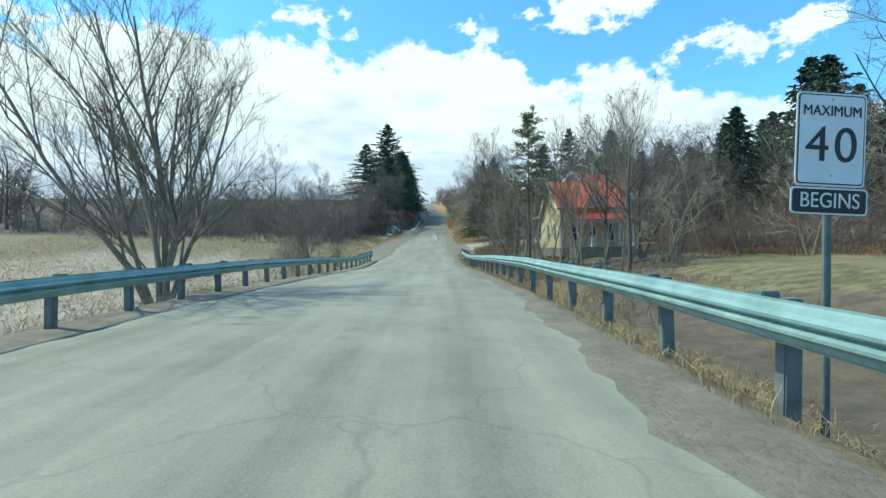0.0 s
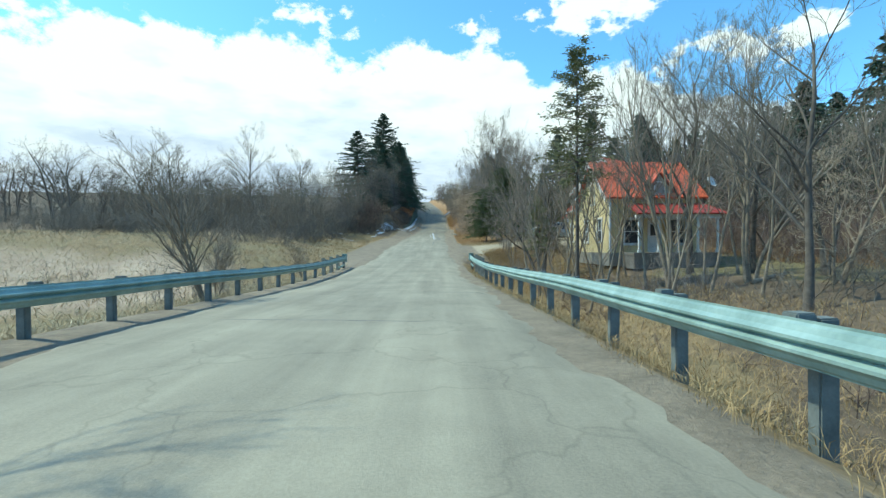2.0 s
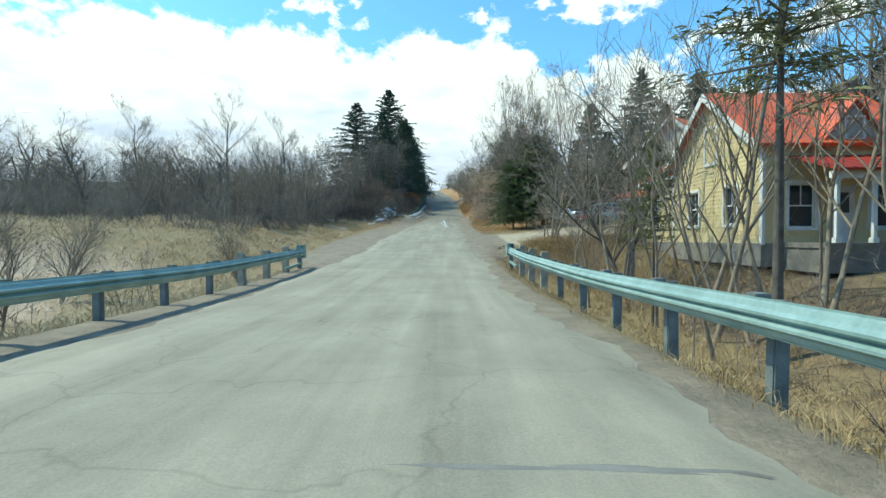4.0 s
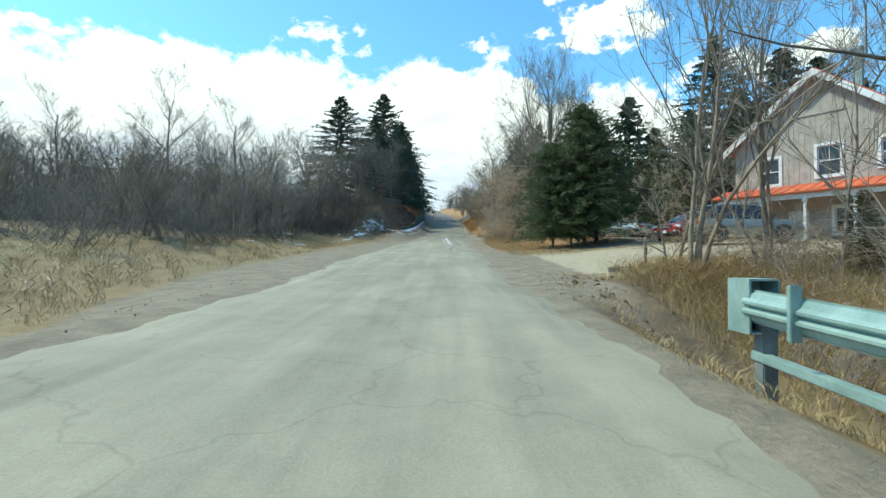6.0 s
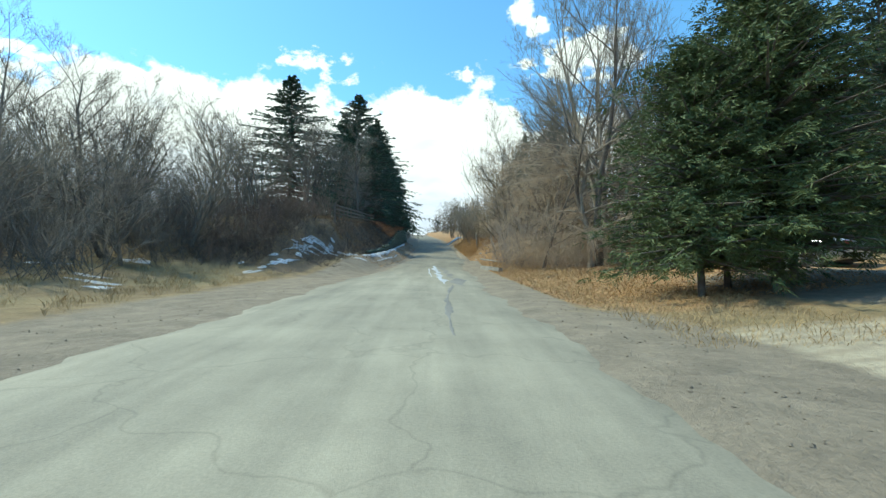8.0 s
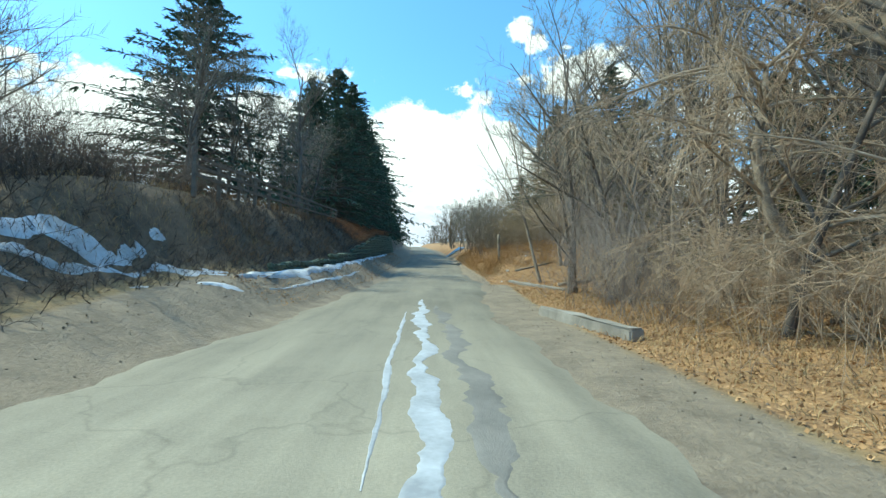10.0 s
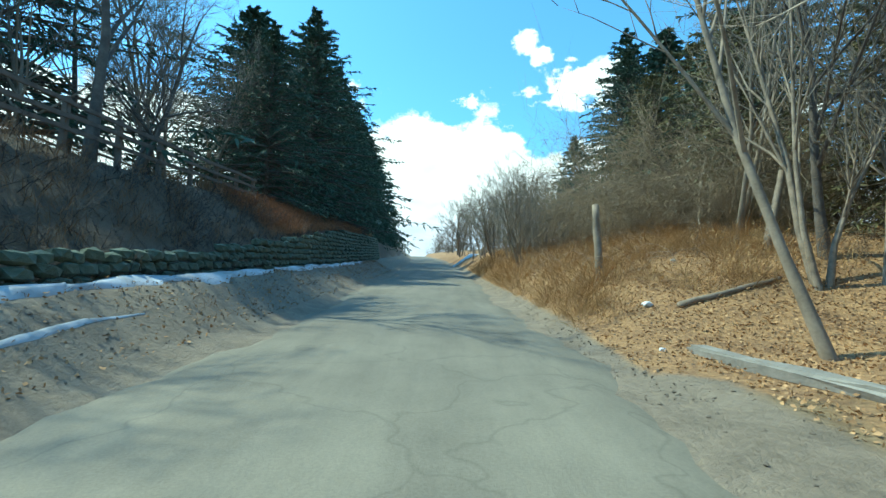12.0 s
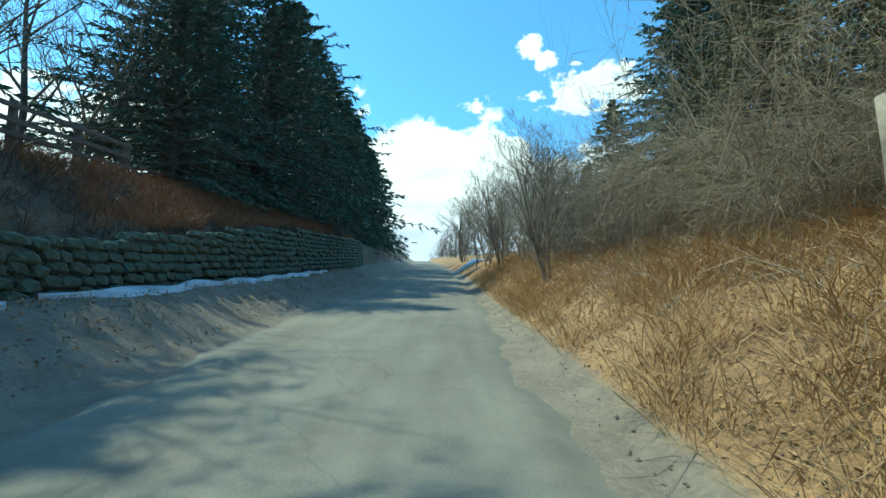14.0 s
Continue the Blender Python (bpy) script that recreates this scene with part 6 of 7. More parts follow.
for k, (y0, x0, y1, x1, half) in enumerate(((84.2, -8.3, 88.6, -6.2, 0.20), (86.2, -7.8, 90.8, -5.5, 0.26), (82.2, -8.2, 84.0, -7.1, 0.24))):
    tagged(strip("snow_streak", 210 + k, [(y0, x0), (y1, x1)], half, 0.04, M_SNOW, "streak of melting snow on dead leaves", "snow", step=0.07, across=9, rough_edge=1.5), group="snow streaks")
for i in range(26):
    f = rsn.random()
    y = 81.0 + 9.5 * f
    x = -8.9 + 3.0 * f + rsn.gauss(0, 0.5)
    tagged(blob("snow_patch", 200 + i, x, y, rsn.uniform(0.06, 0.22), rsn.uniform(0.15, 0.6), 0.03, M_SNOW, "thin patch of melting snow on dry grass", "snow", rsn.uniform(-50, -25), n=32, rings=3, uneven=0.45), group="snow patches")
for i, (x, y, rx, ry, t) in enumerate(((-11.1, 75.1, 0.8, 0.35, 10), (-12.2, 76.2, 0.6, 0.3, 0), (-10.2, 73.9, 0.4, 0.2, 40),
                                       (-12.8, 72.6, 0.5, 0.25, 20), (-13.6, 81, 0.7, 0.5, 0), (-15.2, 78.4, 0.8, 0.4, 15))):
    tagged(blob("snow_patch", 40 + i, x, y, rx, ry, 0.045, M_SNOW, "thin patch of melting snow on dry grass", "snow", t, uneven=0.6), group="snow patches")
strip("ice_streak", 31, [(76.6, -0.10), (79, -0.18), (83, -0.32), (88, -0.42), (93.0, -0.55)], 0.14, 0.006, M_ICE, "pale streak of wet ice along the middle of the road", "ice", step=0.06, across=9, rough_edge=1.0)
strip("ice_streak", 32, [(81.0, -0.62), (86, -0.80), (90, -0.86)], 0.05, 0.005, M_ICE, "thin streak of wet ice along the middle of the road", "ice", step=0.10, across=7, rough_edge=1.0)
strip("asphalt_patch", 5, [(76.0, 0.42), (78, 0.44), (80.5, 0.40)], 0.36, 0.005, M_PATCH, "dark square asphalt repair", "road patch", step=0.10, across=9, rough_edge=0.30)
strip("asphalt_patch", 6, [(80.0, 0.22), (83, 0.18), (86.5, 0.10), (91.5, -0.12)], 0.16, 0.005, M_PATCH, "dark narrow asphalt repair along the road", "road patch", step=0.06, across=7, rough_edge=1.5)
strip("asphalt_patch", 8, [(66.6, -0.24), (69, -0.22), (72, -0.16), (76.2, 0.10)], 0.065, 0.005, M_PATCH, "dark crooked crack filling along the road", "road patch", step=0.06, across=7, rough_edge=1.7)
for i, (x, y, rx, ry) in enumerate(((-0.6, 14, 1.2, 0.05), (-1.5, 23.5, 1.6, 0.05), (0.8, 30, 0.9, 0.05))):
    tagged(blob("asphalt_patch", 70 + i, x, y, rx, ry, 0.006, M_PATCH, "thin dark crack fill across the road", "road patch", 4 * i - 10, uneven=0.7), group="road patches")


blob("snow_heap", 91, float(road_right(146)) + 1.6, 146.0, 1.5, 1.0, 0.35, M_SNOW, "heap of old ploughed snow beside the road", "snow", 10, uneven=0.3)


# stone wall at the foot of the left bank
def stone_wall():
    wall = tagged(empty("stone_wall"), "low mossy grey-green dry-stone wall at the foot of the bank", "stone wall")
    rg = random.Random(9)
    shapes = []
    for k in range(7):
        bm = bmesh.new()
        bmesh.ops.create_icosphere(bm, subdivisions=1, radius=0.5)
        for v in bm.verts:
            v.co *= rg.uniform(0.82, 1.12)
            v.co.x, v.co.y, v.co.z = (max(-0.40, min(0.40, c)) for c in v.co)
        me = bpy.data.meshes.new("stone")
        bm.to_mesh(me)
        bm.free()
        me.materials.append(M_STONE)
        shapes.append(me)
    rest_v, rest_f, made = [], [], 0
    rows = [0.78 + 0.19 * k for k in range(11)]
    stones = []
    for row, h in enumerate(rows):
        y = 93.0 + rg.random() * 0.4
        while y < 136:
            w = rg.uniform(0.22, 0.46) * (1.0 if y < 112 else 1.5)
            if h + 0.02 < table(WALL_TOP, y + w / 2):
                x = float(road_left(y)) - WALL_D + 0.40 - 0.030 * row + rg.uniform(-0.03, 0.03)
                m = pose(x, y + w / 2, float(road_z(y + w / 2)) + h + rg.uniform(-0.03, 0.03), rg.uniform(-9, 9), rg.uniform(-9, 9), rg.uniform(-12, 12)) @ Matrix.Diagonal((rg.uniform(0.30, 0.40), w * 1.28, rg.uniform(0.24, 0.29), 1))
                stones.append((y, rg.randrange(7), m))
            y += w
    stones.sort(key=lambda q: q[0])
    for n, (y, k, m) in enumerate(stones):
        if n < 290:
            part("stone", shapes[k], None, wall).matrix_basis = m
        else:
            o = len(rest_v)
            rest_v += [tuple(m @ v.co) for v in shapes[k].vertices]
            rest_f += [tuple(i + o for i in p.vertices) for p in shapes[k].polygons]
    far = part("far_stones", mesh_of("far_stones", rest_v, rest_f, M_STONE), None, wall)
    tagged(far, kind="stuff")
    return wall


stone_wall()


def wooden_fence():
    fence = tagged(empty("wooden_fence"), "weathered three-rail wooden fence along the top of the bank", "fence")
    rg = random.Random(4)
    ys = np.arange(92.35, 114.0, 1.65)
    fx = lambda y: -7.45 - 0.008 * (y - 105)
    foot = lambda y: float(road_z(y)) + 3.28
    pm = bpy.data.meshes.new("post")
    b = box_bm(0.12, 0.12, 1.35, 0.012)
    b.to_mesh(pm)
    b.free()
    pm.materials.append(M_WOOD_GREY)
    for y in ys:
        part("post", pm, None, fence).matrix_basis = pose(fx(y), y, foot(y) + 0.40, rg.uniform(-2, 2), rg.uniform(-2, 2), rg.uniform(-4, 4))
    for a, b2 in zip(ys, ys[1:]):
        for h in (0.40, 0.68, 0.96):
            p = Vector((fx(a), a - 0.05, foot(a) + h + rg.uniform(-0.025, 0.025)))
            q = Vector((fx(b2), b2 + 0.05, foot(b2) + h + rg.uniform(-0.025, 0.025)))
            d = q - p
            r = part("rail", box_bm(0.045, d.length, 0.095, 0.008), M_WOOD_GREY, fence)
            r.matrix_basis = Matrix.Translation((p + q) / 2 + Vector((0.08, 0, 0))) @ pose(0, 0, 0, math.degrees(math.atan2(d.z, d.y)), 0, 0)


wooden_fence()


# bits of concrete, stumps and logs right of the road
def slab(name, x0, y0, x1, y1, w, h, lift, label, category, seed):
    a, b = Vector((x0, y0, at_ground(x0, y0))), Vector((x1, y1, at_ground(x1, y1)))
    d = b - a
    bm = box_bm(d.length, w, h, 0.03)
    bmesh.ops.subdivide_edges(bm, edges=[e for e in bm.edges if e.calc_length() > 0.6], cuts=6)
    rg = random.Random(seed)
    for v in bm.verts:
        v.co += Vector((rg.uniform(-1, 1), rg.uniform(-1, 1), rg.uniform(-1, 1))) * 0.022
    me = bpy.data.meshes.new(name)
    bm.to_mesh(me)
    bm.free()
    me.materials.append(M_CONCRETE)
    ob = new(name, me)
    ob.matrix_basis = Matrix.Translation((a + b) / 2 + Vector((0, 0, lift))) @ pose(0, 0, 0, 0, -math.degrees(math.atan2(d.z, d.xy.length)), math.degrees(math.atan2(d.y, d.x)))
    return tagged(ob, label, category)


slab("concrete_slab", 3.55, 101.0, 4.9, 96.3, 0.34, 0.15, -0.02, "broken grey concrete kerb lying on leaf litter", "concrete slab", 1)
slab("concrete_slab", 2.55, 90.2, 3.2, 86.3, 0.30, 0.30, 0.06, "pale concrete barrier piece beside the road", "concrete slab", 2)
slab("concrete_block", 5.75, 56.7, 6.35, 56.5, 0.35, 0.42, 0.16, "rough concrete block on the ditch bank", "concrete block", 3)
slab("concrete_block", 6.6, 57.2, 7.5, 57.5, 0.4, 0.4, 0.15, "rough concrete block on the ditch bank", "concrete block", 4)
slab("concrete_block", 4.9, 58.0, 6.2, 57.7, 0.3, 0.24, 0.06, "flat concrete piece half sunk in the ground", "concrete block", 5)


def log_piece(name, p, q, r0, r1, material, label, category):
    """A stick of wood with a slightly crooked, knobbly surface."""
    p, q = Vector(p), Vector(q)
    n, sides = 7, 9
    d = (q - p).normalized()
    a = d.orthogonal().normalized()
    b = d.cross(a)
    verts, faces = [], []
    rg = random.Random(int(abs(p.x * 131 + p.y * 17)))
    for j in range(n + 1):
        c = p.lerp(q, j / n) + a * rg.uniform(-1, 1) * r0 * 0.25
        r = r0 + (r1 - r0) * j / n
        for k in range(sides):
            t = k * 2 * math.pi / sides
            verts.append(c + (a * math.cos(t) + b * math.sin(t)) * r * rg.uniform(0.88, 1.1))
    for j in range(n):
        for k in range(sides):
            k2 = (k + 1) % sides
            faces.append((j * sides + k, j * sides + k2, (j + 1) * sides + k2, (j + 1) * sides + k))
    faces += [tuple(range(sides))[::-1], tuple(range(n * sides, (n + 1) * sides))]
    ob = new(name, mesh_of(name, [tuple(v) for v in verts], faces, material, True))
    return tagged(ob, label, category)


log_piece("tree_stump", (3.52, 104.5, at_ground(3.52, 104.5) - 0.3), (3.44, 104.5, 7.85), 0.085, 0.075, M_BARK_PALE, "tall broken grey tree stump in dry grass", "stump")
for i, (x, y, l, t, r) in enumerate(((6.2, 98.8, 2.6, 30, 0.09), (7.4, 101, 3.0, 70, 0.08), (5.0, 102.5, 2.0, 10, 0.06), (4.1, 108.2, 1.8, 40, 0.05), (8.6, 87.5, 3.2, 20, 0.07), (5.9, 85.6, 2.4, 110, 0.05), (7.0, 90.5, 2.8, 150, 0.06),
                                     (13.0, 33.0, 1.6, 15, 0.12), (4.6, 80.4, 1.8, 60, 0.04))):
    c, s = math.cos(radians(t)) * l / 2, math.sin(radians(t)) * l / 2
    tagged(log_piece("fallen_branch", (x - c, y - s, at_ground(x - c, y - s) + r * 0.7), (x + c, y + s, at_ground(x + c, y + s) + r * 0.9), r, r * 0.5, M_BARK_PALE, "fallen bare branch on leaf litter", "branch"), group="fallen branches")
tagged(log_piece("leaning_log", (6.7, 104.0, at_ground(6.7, 104.0)), (7.5, 104.5, at_ground(7.5, 104.5) + 1.5), 0.09, 0.06, M_BARK_PALE, "broken pale log leaning in the thicket", "log"))
for i, (x, y, h) in enumerate(((6.35, 58.6, 1.05), (8.9, 83.3, 1.1), (11.8, 81.0, 1.2), (4.6, 124, 1.4), (4.2, 131, 1.4), (3.4, 138, 1.4))):
    tagged(log_piece("wooden_post", (x, y, at_ground(x, y) - 0.3), (x + 0.02, y, at_ground(x, y) + h), 0.055, 0.05, M_WOOD_GREY, "single weathered wooden post standing in grass", "post"), group="wooden posts")


# rubble on the ditch bank and litter
def rubble(name, seed, n, place, size, material, label, category):
    rg = np.random.default_rng(seed)
    x, y = place(rg, n)
    verts, faces = [], []
    base = np.array([(1, 0, 0), (-1, 0, 0), (0, 1, 0), (0, -1, 0), (0, 0, 1), (0, 0, -1)], float)
    tri = [(0, 2, 4), (2, 1, 4), (1, 3, 4), (3, 0, 4), (2, 0, 5), (1, 2, 5), (3, 1, 5), (0, 3, 5)]
    z = ground_z(x, y)
    for i in range(n):
        s = rg.uniform(*size)
        v = base * rg.uniform(0.5, 1.1, (6, 3)) * s + rg.normal(0, 0.12 * s, (6, 3))
        o = len(verts)
        verts += [tuple(p) for p in v * np.array([1, 1, 0.7]) + (x[i], y[i], z[i] + s * 0.2)]
        faces += [(a + o, b + o, c + o) for a, b, c in tri]
    return tagged(new(name, mesh_of(name, verts, faces, material)), label, category, kind="stuff")


def band(y0, y1, d0, d1, side):
    def place(rg, n):
        y = rg.uniform(y0, y1, n)
        d = rg.uniform(d0, d1, n)
        return (road_right(y) + d if side > 0 else road_left(y) - d), y
    return place


rubble("rubble", 1, 700, band(48, 58, 0.5, 4.0, 1), (0.008, 0.034), M_CLOD, "broken stones and dirt clods on the ditch bank", "stones")
rubble("rubble", 6, 90, band(50, 57.5, 1.2, 4.2, 1), (0.04, 0.11), M_SOIL, "dark clumps of soil on the ditch bank", "soil")
rubble("gravel_stones", 2, 900, band(50, 105, 0.1, 1.6, 1), (0.010, 0.03), M_CLOD, "loose gravel stones along the road edge", "gravel")
rubble("gravel_stones", 3, 700, band(48, 100, 0.1, 2.2, -1), (0.010, 0.03), M_CLOD, "loose gravel stones along the road edge", "gravel")


rubble("gravel_stones", 4, 1400, band(88, 130, 0.1, 1.9, -1), (0.008, 0.035), M_CLOD, "loose gravel and dirt below the stone wall", "gravel")
rubble("gravel_stones", 5, 700, band(99, 125, 0.05, 0.7, 1), (0.008, 0.03), M_CLOD, "loose gravel stones along the road edge", "gravel")


def leaf_litter(name, seed, n, place, label, size=0.030):
    rg = np.random.default_rng(seed)
    x, y = place(rg, n)
    p = np.stack([x, y, ground_z(x, y) + rg.uniform(0.0, 0.05, n)], 1)
    d = rg.normal(size=(n, 3)) * np.array([1, 1, 0.35])
    ob = new(name, leaf_quads(name, p, d, rg.uniform(0.6, 1.5, n) * size * 1.6, rg.uniform(0.4, 1.0, n) * size * 0.8, M_LEAF, rg, 0.1))
    return tagged(ob, label, "leaves", kind="stuff")


leaf_litter("leaf_litter", 1, 54000, band(71, 105, 1.2, 10.0, 1), "tan fallen leaves covering the bank")
leaf_litter("leaf_litter", 2, 14000, band(100, 120, 0.5, 5.0, 1), "tan fallen leaves on the grassy bank")

# grass
def clumped(place, thr=0.0):
    """Keeps blades where an uneven pattern is high, so that they stand in clumps."""
    def inner(rg, n):
        x, y = place(rg, n)
        v = np.sin(x * 2.1 + 1.3 * np.sin(y * 1.1)) * np.sin(y * 1.7 + np.sin(x * 2.9)) + 0.5 * np.sin(x * 5.3 + y * 3.7) + rg.normal(0, 0.35, n)
        return x[v > thr], y[v > thr]
    return inner


grass("verge_grass", 1, 70000, clumped(band(-6, 49, 0.30, 3.6, 1), 0.0), "tan dry grass under the guard rail", M_GRASS, (0.05, 0.24), 0.0045, 0.6)
grass("verge_grass", 2, 30000, band(-6, 48, 0.8, 5.0, -1), "tan dry grass beside the guard rail", M_GRASS_PALE, (0.08, 0.35), 0.005, 0.6)
grass("meadow_grass", 3, 30000, lambda rg, n: (rg.uniform(-45, -9, n), rg.uniform(0, 60, n)), "pale flattened marsh grass of the meadow", M_GRASS_PALE, (0.2, 0.5), 0.016, 1.2)
def tuft_place(rg, n):
    x, y = 6.3 + rg.normal(0, 0.9, n), 53.6 + rg.normal(0, 1.9, n)
    ok = (x > road_right(y) + 2.7) & (y < 57.0)
    return x[ok], y[ok]


grass("verge_grass", 13, 9000, clumped(band(49, 57.5, 0.9, 4.2, 1), 0.35), "straw tufts among the dirt of the ditch bank", M_GRASS, (0.06, 0.22), 0.005, 0.8)
grass("tall_grass", 4, 26000, tuft_place, "tall drooping tan grass on the ditch bank", M_GRASS, (0.3, 0.85), 0.0045, 0.65)
grass("meadow_grass", 14, 11000, lambda rg, n: (20 + 8.5 * rg.beta(1.3, 1.8, n), rg.uniform(22, 60, n)), "rusty brown weeds at the edge of the lawn", M_GRASS_RUST, (0.15, 0.65), 0.016, 0.5)
grass("bank_grass", 5, 110000, clumped(band(102.5, 130, 0.45, 5.5, 1), 0.22), "long golden dry grass on the bank", M_GRASS_GOLD, (0.18, 0.75), 0.005, 0.95)
grass("verge_grass", 6, 16000, band(66, 97, 1.4, 5.0, 1), "tan dry grass and leaves on the bank", M_GRASS, (0.06, 0.25), 0.005, 0.8)
grass("verge_grass", 7, 50000, clumped(band(50, 96, 3.0, 11, -1), 0.1), "tan dry grass on the verge", M_GRASS, (0.08, 0.32), 0.006, 0.6)
grass("bank_grass", 8, 30000, clumped(band(92, 135, 2.3, 5.6, -1)), "rusty dry grass on the bank", M_GRASS_RUST, (0.15, 0.5), 0.005, 0.7)
grass("bank_grass", 12, 26000, clumped(band(110, 128, 2.3, 4.6, -1), -0.3), "orange-brown dead grass on the upper bank", M_GRASS_ORANGE, (0.2, 0.6), 0.006, 0.7)
grass("verge_grass", 11, 9000, clumped(band(90, 130, 0.5, 2.0, -1), 0.3), "sparse dead grass below the stone wall", M_GRASS_RUST, (0.04, 0.16), 0.005, 0.9)
leaf_litter("leaf_litter", 3, 5000, band(90, 130, 0.3, 2.1, -1), "scattered dead leaves below the stone wall")
grass("yard_grass", 9, 16000, lambda rg, n: (rg.uniform(5, 11, n), rg.uniform(20, 58, n)), "tan dry grass among the yard trees", M_GRASS, (0.12, 0.4), 0.007, 0.7)

# shrubs
rs = random.Random(31)


def spots(n, x0, x1, y0, y1, r0, r1):
    return [(rs.uniform(x0, x1), rs.uniform(y0, y1), rs.uniform(r0, r1)) for _ in range(n)]


thicket("shrubs", 1, spots(165, -34, -12, 74, 94, 0.8, 1.8) + spots(125, -62, -28, 66, 98, 1, 2.2), "dense leafless grey-brown underwood", M_TWIG_COOL, (1.6, 4.6), 10, 17, 0.58, 0.009)
thicket("shrubs", 10, spots(130, -42, -13.0, 59, 75, 0.7, 1.6), "dense leafless bushes at the edge of the meadow", M_TWIG_COOL, (1.2, 3.6), 10, 17, 0.62, 0.008)
thicket("shrubs", 17, spots(36, -46, -15, 77, 92, 0.8, 2.0), "tall rounded leafless brush in the woods behind the meadow", M_TWIG_COOL, (4.0, 8.0), 9, 26, 0.30, 0.010)
thicket("shrubs", 2, spots(34, -28, -9.5, 88, 98, 0.8, 1.6) + spots(36, -16, -9, 82, 96, 0.7, 1.3), "dense leafless reddish underwood above the bank", M_TWIG_RED, (1.2, 3.2), 10, 14, 0.65, 0.007)
thicket("shrubs", 3, spots(16, 4.6, 8.0, 82, 97, 0.6, 1.4), "tangled leafless roadside shrubs with pale drooping twigs", M_TWIG_TAN, (1.5, 3.6), 8, 16, 0.55, 0.006)
thicket("shrubs", 15, spots(110, 19.5, 30, 27, 57, 0.8, 1.8), "dark reddish-brown brush at the edge of the lawn", M_TWIG_RED, (0.9, 3.4), 9, 13, 0.55, 0.009)
thicket("shrubs", 14, spots(13, 3.5, 5.2, 113.2, 119.5, 0.4, 0.8), "round grey leafless bushes on the bank", M_TWIG, (2.2, 4.2), 8, 20, 0.42, 0.0055)
thicket("shrubs", 13, spots(22, 4.0, 6.4, 88, 96.5, 0.6, 1.2), "pale mauve-grey brush beside the road", M_TWIG_MAUVE, (2.2, 5.2), 8, 18, 0.40, 0.005)
thicket("shrubs", 4, spots(44, 6.8, 15, 106, 128, 0.7, 1.6), "dense vine-covered thicket on the bank", M_TWIG_OLIVE, (2.5, 7.5), 10, 16, 0.42, 0.008)
thicket("shrubs", 5, spots(30, 5.2, 11, 30, 56, 0.5, 1.2), "thin leafless saplings along the creek", M_TWIG_MAUVE, (1.2, 3.6), 5, 10, 0.30, 0.006)
thicket("shrubs", 18, spots(46, 5.6, 9.5, 14, 44, 0.4, 1.0), "low dark brown brush along the creek", M_TWIG_RED, (0.4, 1.3), 8, 8, 0.7, 0.006)
thicket("shrubs", 19, spots(8, 10.4, 14.2, 27.5, 31.5, 0.5, 1.1), "tangled brush heap at the edge of the lawn", M_TWIG, (0.9, 2.2), 9, 12, 0.7, 0.008)
thicket("shrubs", 12, spots(9, 4.9, 6.4, 46, 50.5, 0.5, 1.0), "pale mauve-brown thicket along the creek", M_TWIG_MAUVE, (1.0, 2.2), 6, 12, 0.42, 0.005)
thicket("shrubs", 6, spots(230, 22, 60, 30, 92, 1.0, 2.6), "leafless brown underwood on the hillside", M_TWIG_RED, (2.0, 6.5), 9, 13, 0.42, 0.013)
thicket("shrubs", 7, [(float(road_right(y)) + rs.uniform(2.5, 14), y, 1.2) for y in range(124, 330, 4)] + [(float(road_left(y)) - rs.uniform(3, 10), y, 1.2) for y in range(185, 330, 5)], "leafless roadside shrubs up the hill", M_TWIG, (2.0, 5.0), 8, 7, 0.4, 0.02)
thicket("shrubs", 8, [(float(road_left(y)) - d, y, r) for x, y, r in spots(400, 0, 1, 84, 131, 0.35, 0.7) for d in (rs.uniform(2.15, 4.3),)], "low dark brambles covering the bank above the wall", M_BRAMBLE, (0.25, 0.75), 9, 9, 0.9, 0.0055)
thicket("shrubs", 16, [(float(road_left(y)) - d, y, r) for x, y, r in spots(120, 0, 1, 82, 100, 0.5, 1.0) for d in (rs.uniform(4.6, 8.4),) if y < 95], "dark brush along the fence", M_BRAMBLE, (0.6, 1.7), 9, 13, 0.6, 0.006)
thicket("shrubs", 11, [(float(road_left(y)) - 2.2, y, 0.25) for y in np.arange(94, 130, 0.55)], "dark brambles hanging over the top of the wall", M_BRAMBLE, (0.3, 0.6), 8, 9, 1.3, 0.005)
thicket("shrubs", 9, spots(16, -20, -9, 34, 48, 0.5, 1.0), "low leafless bushes in the meadow", M_TWIG, (0.8, 2.2), 8, 8, 0.45, 0.008)


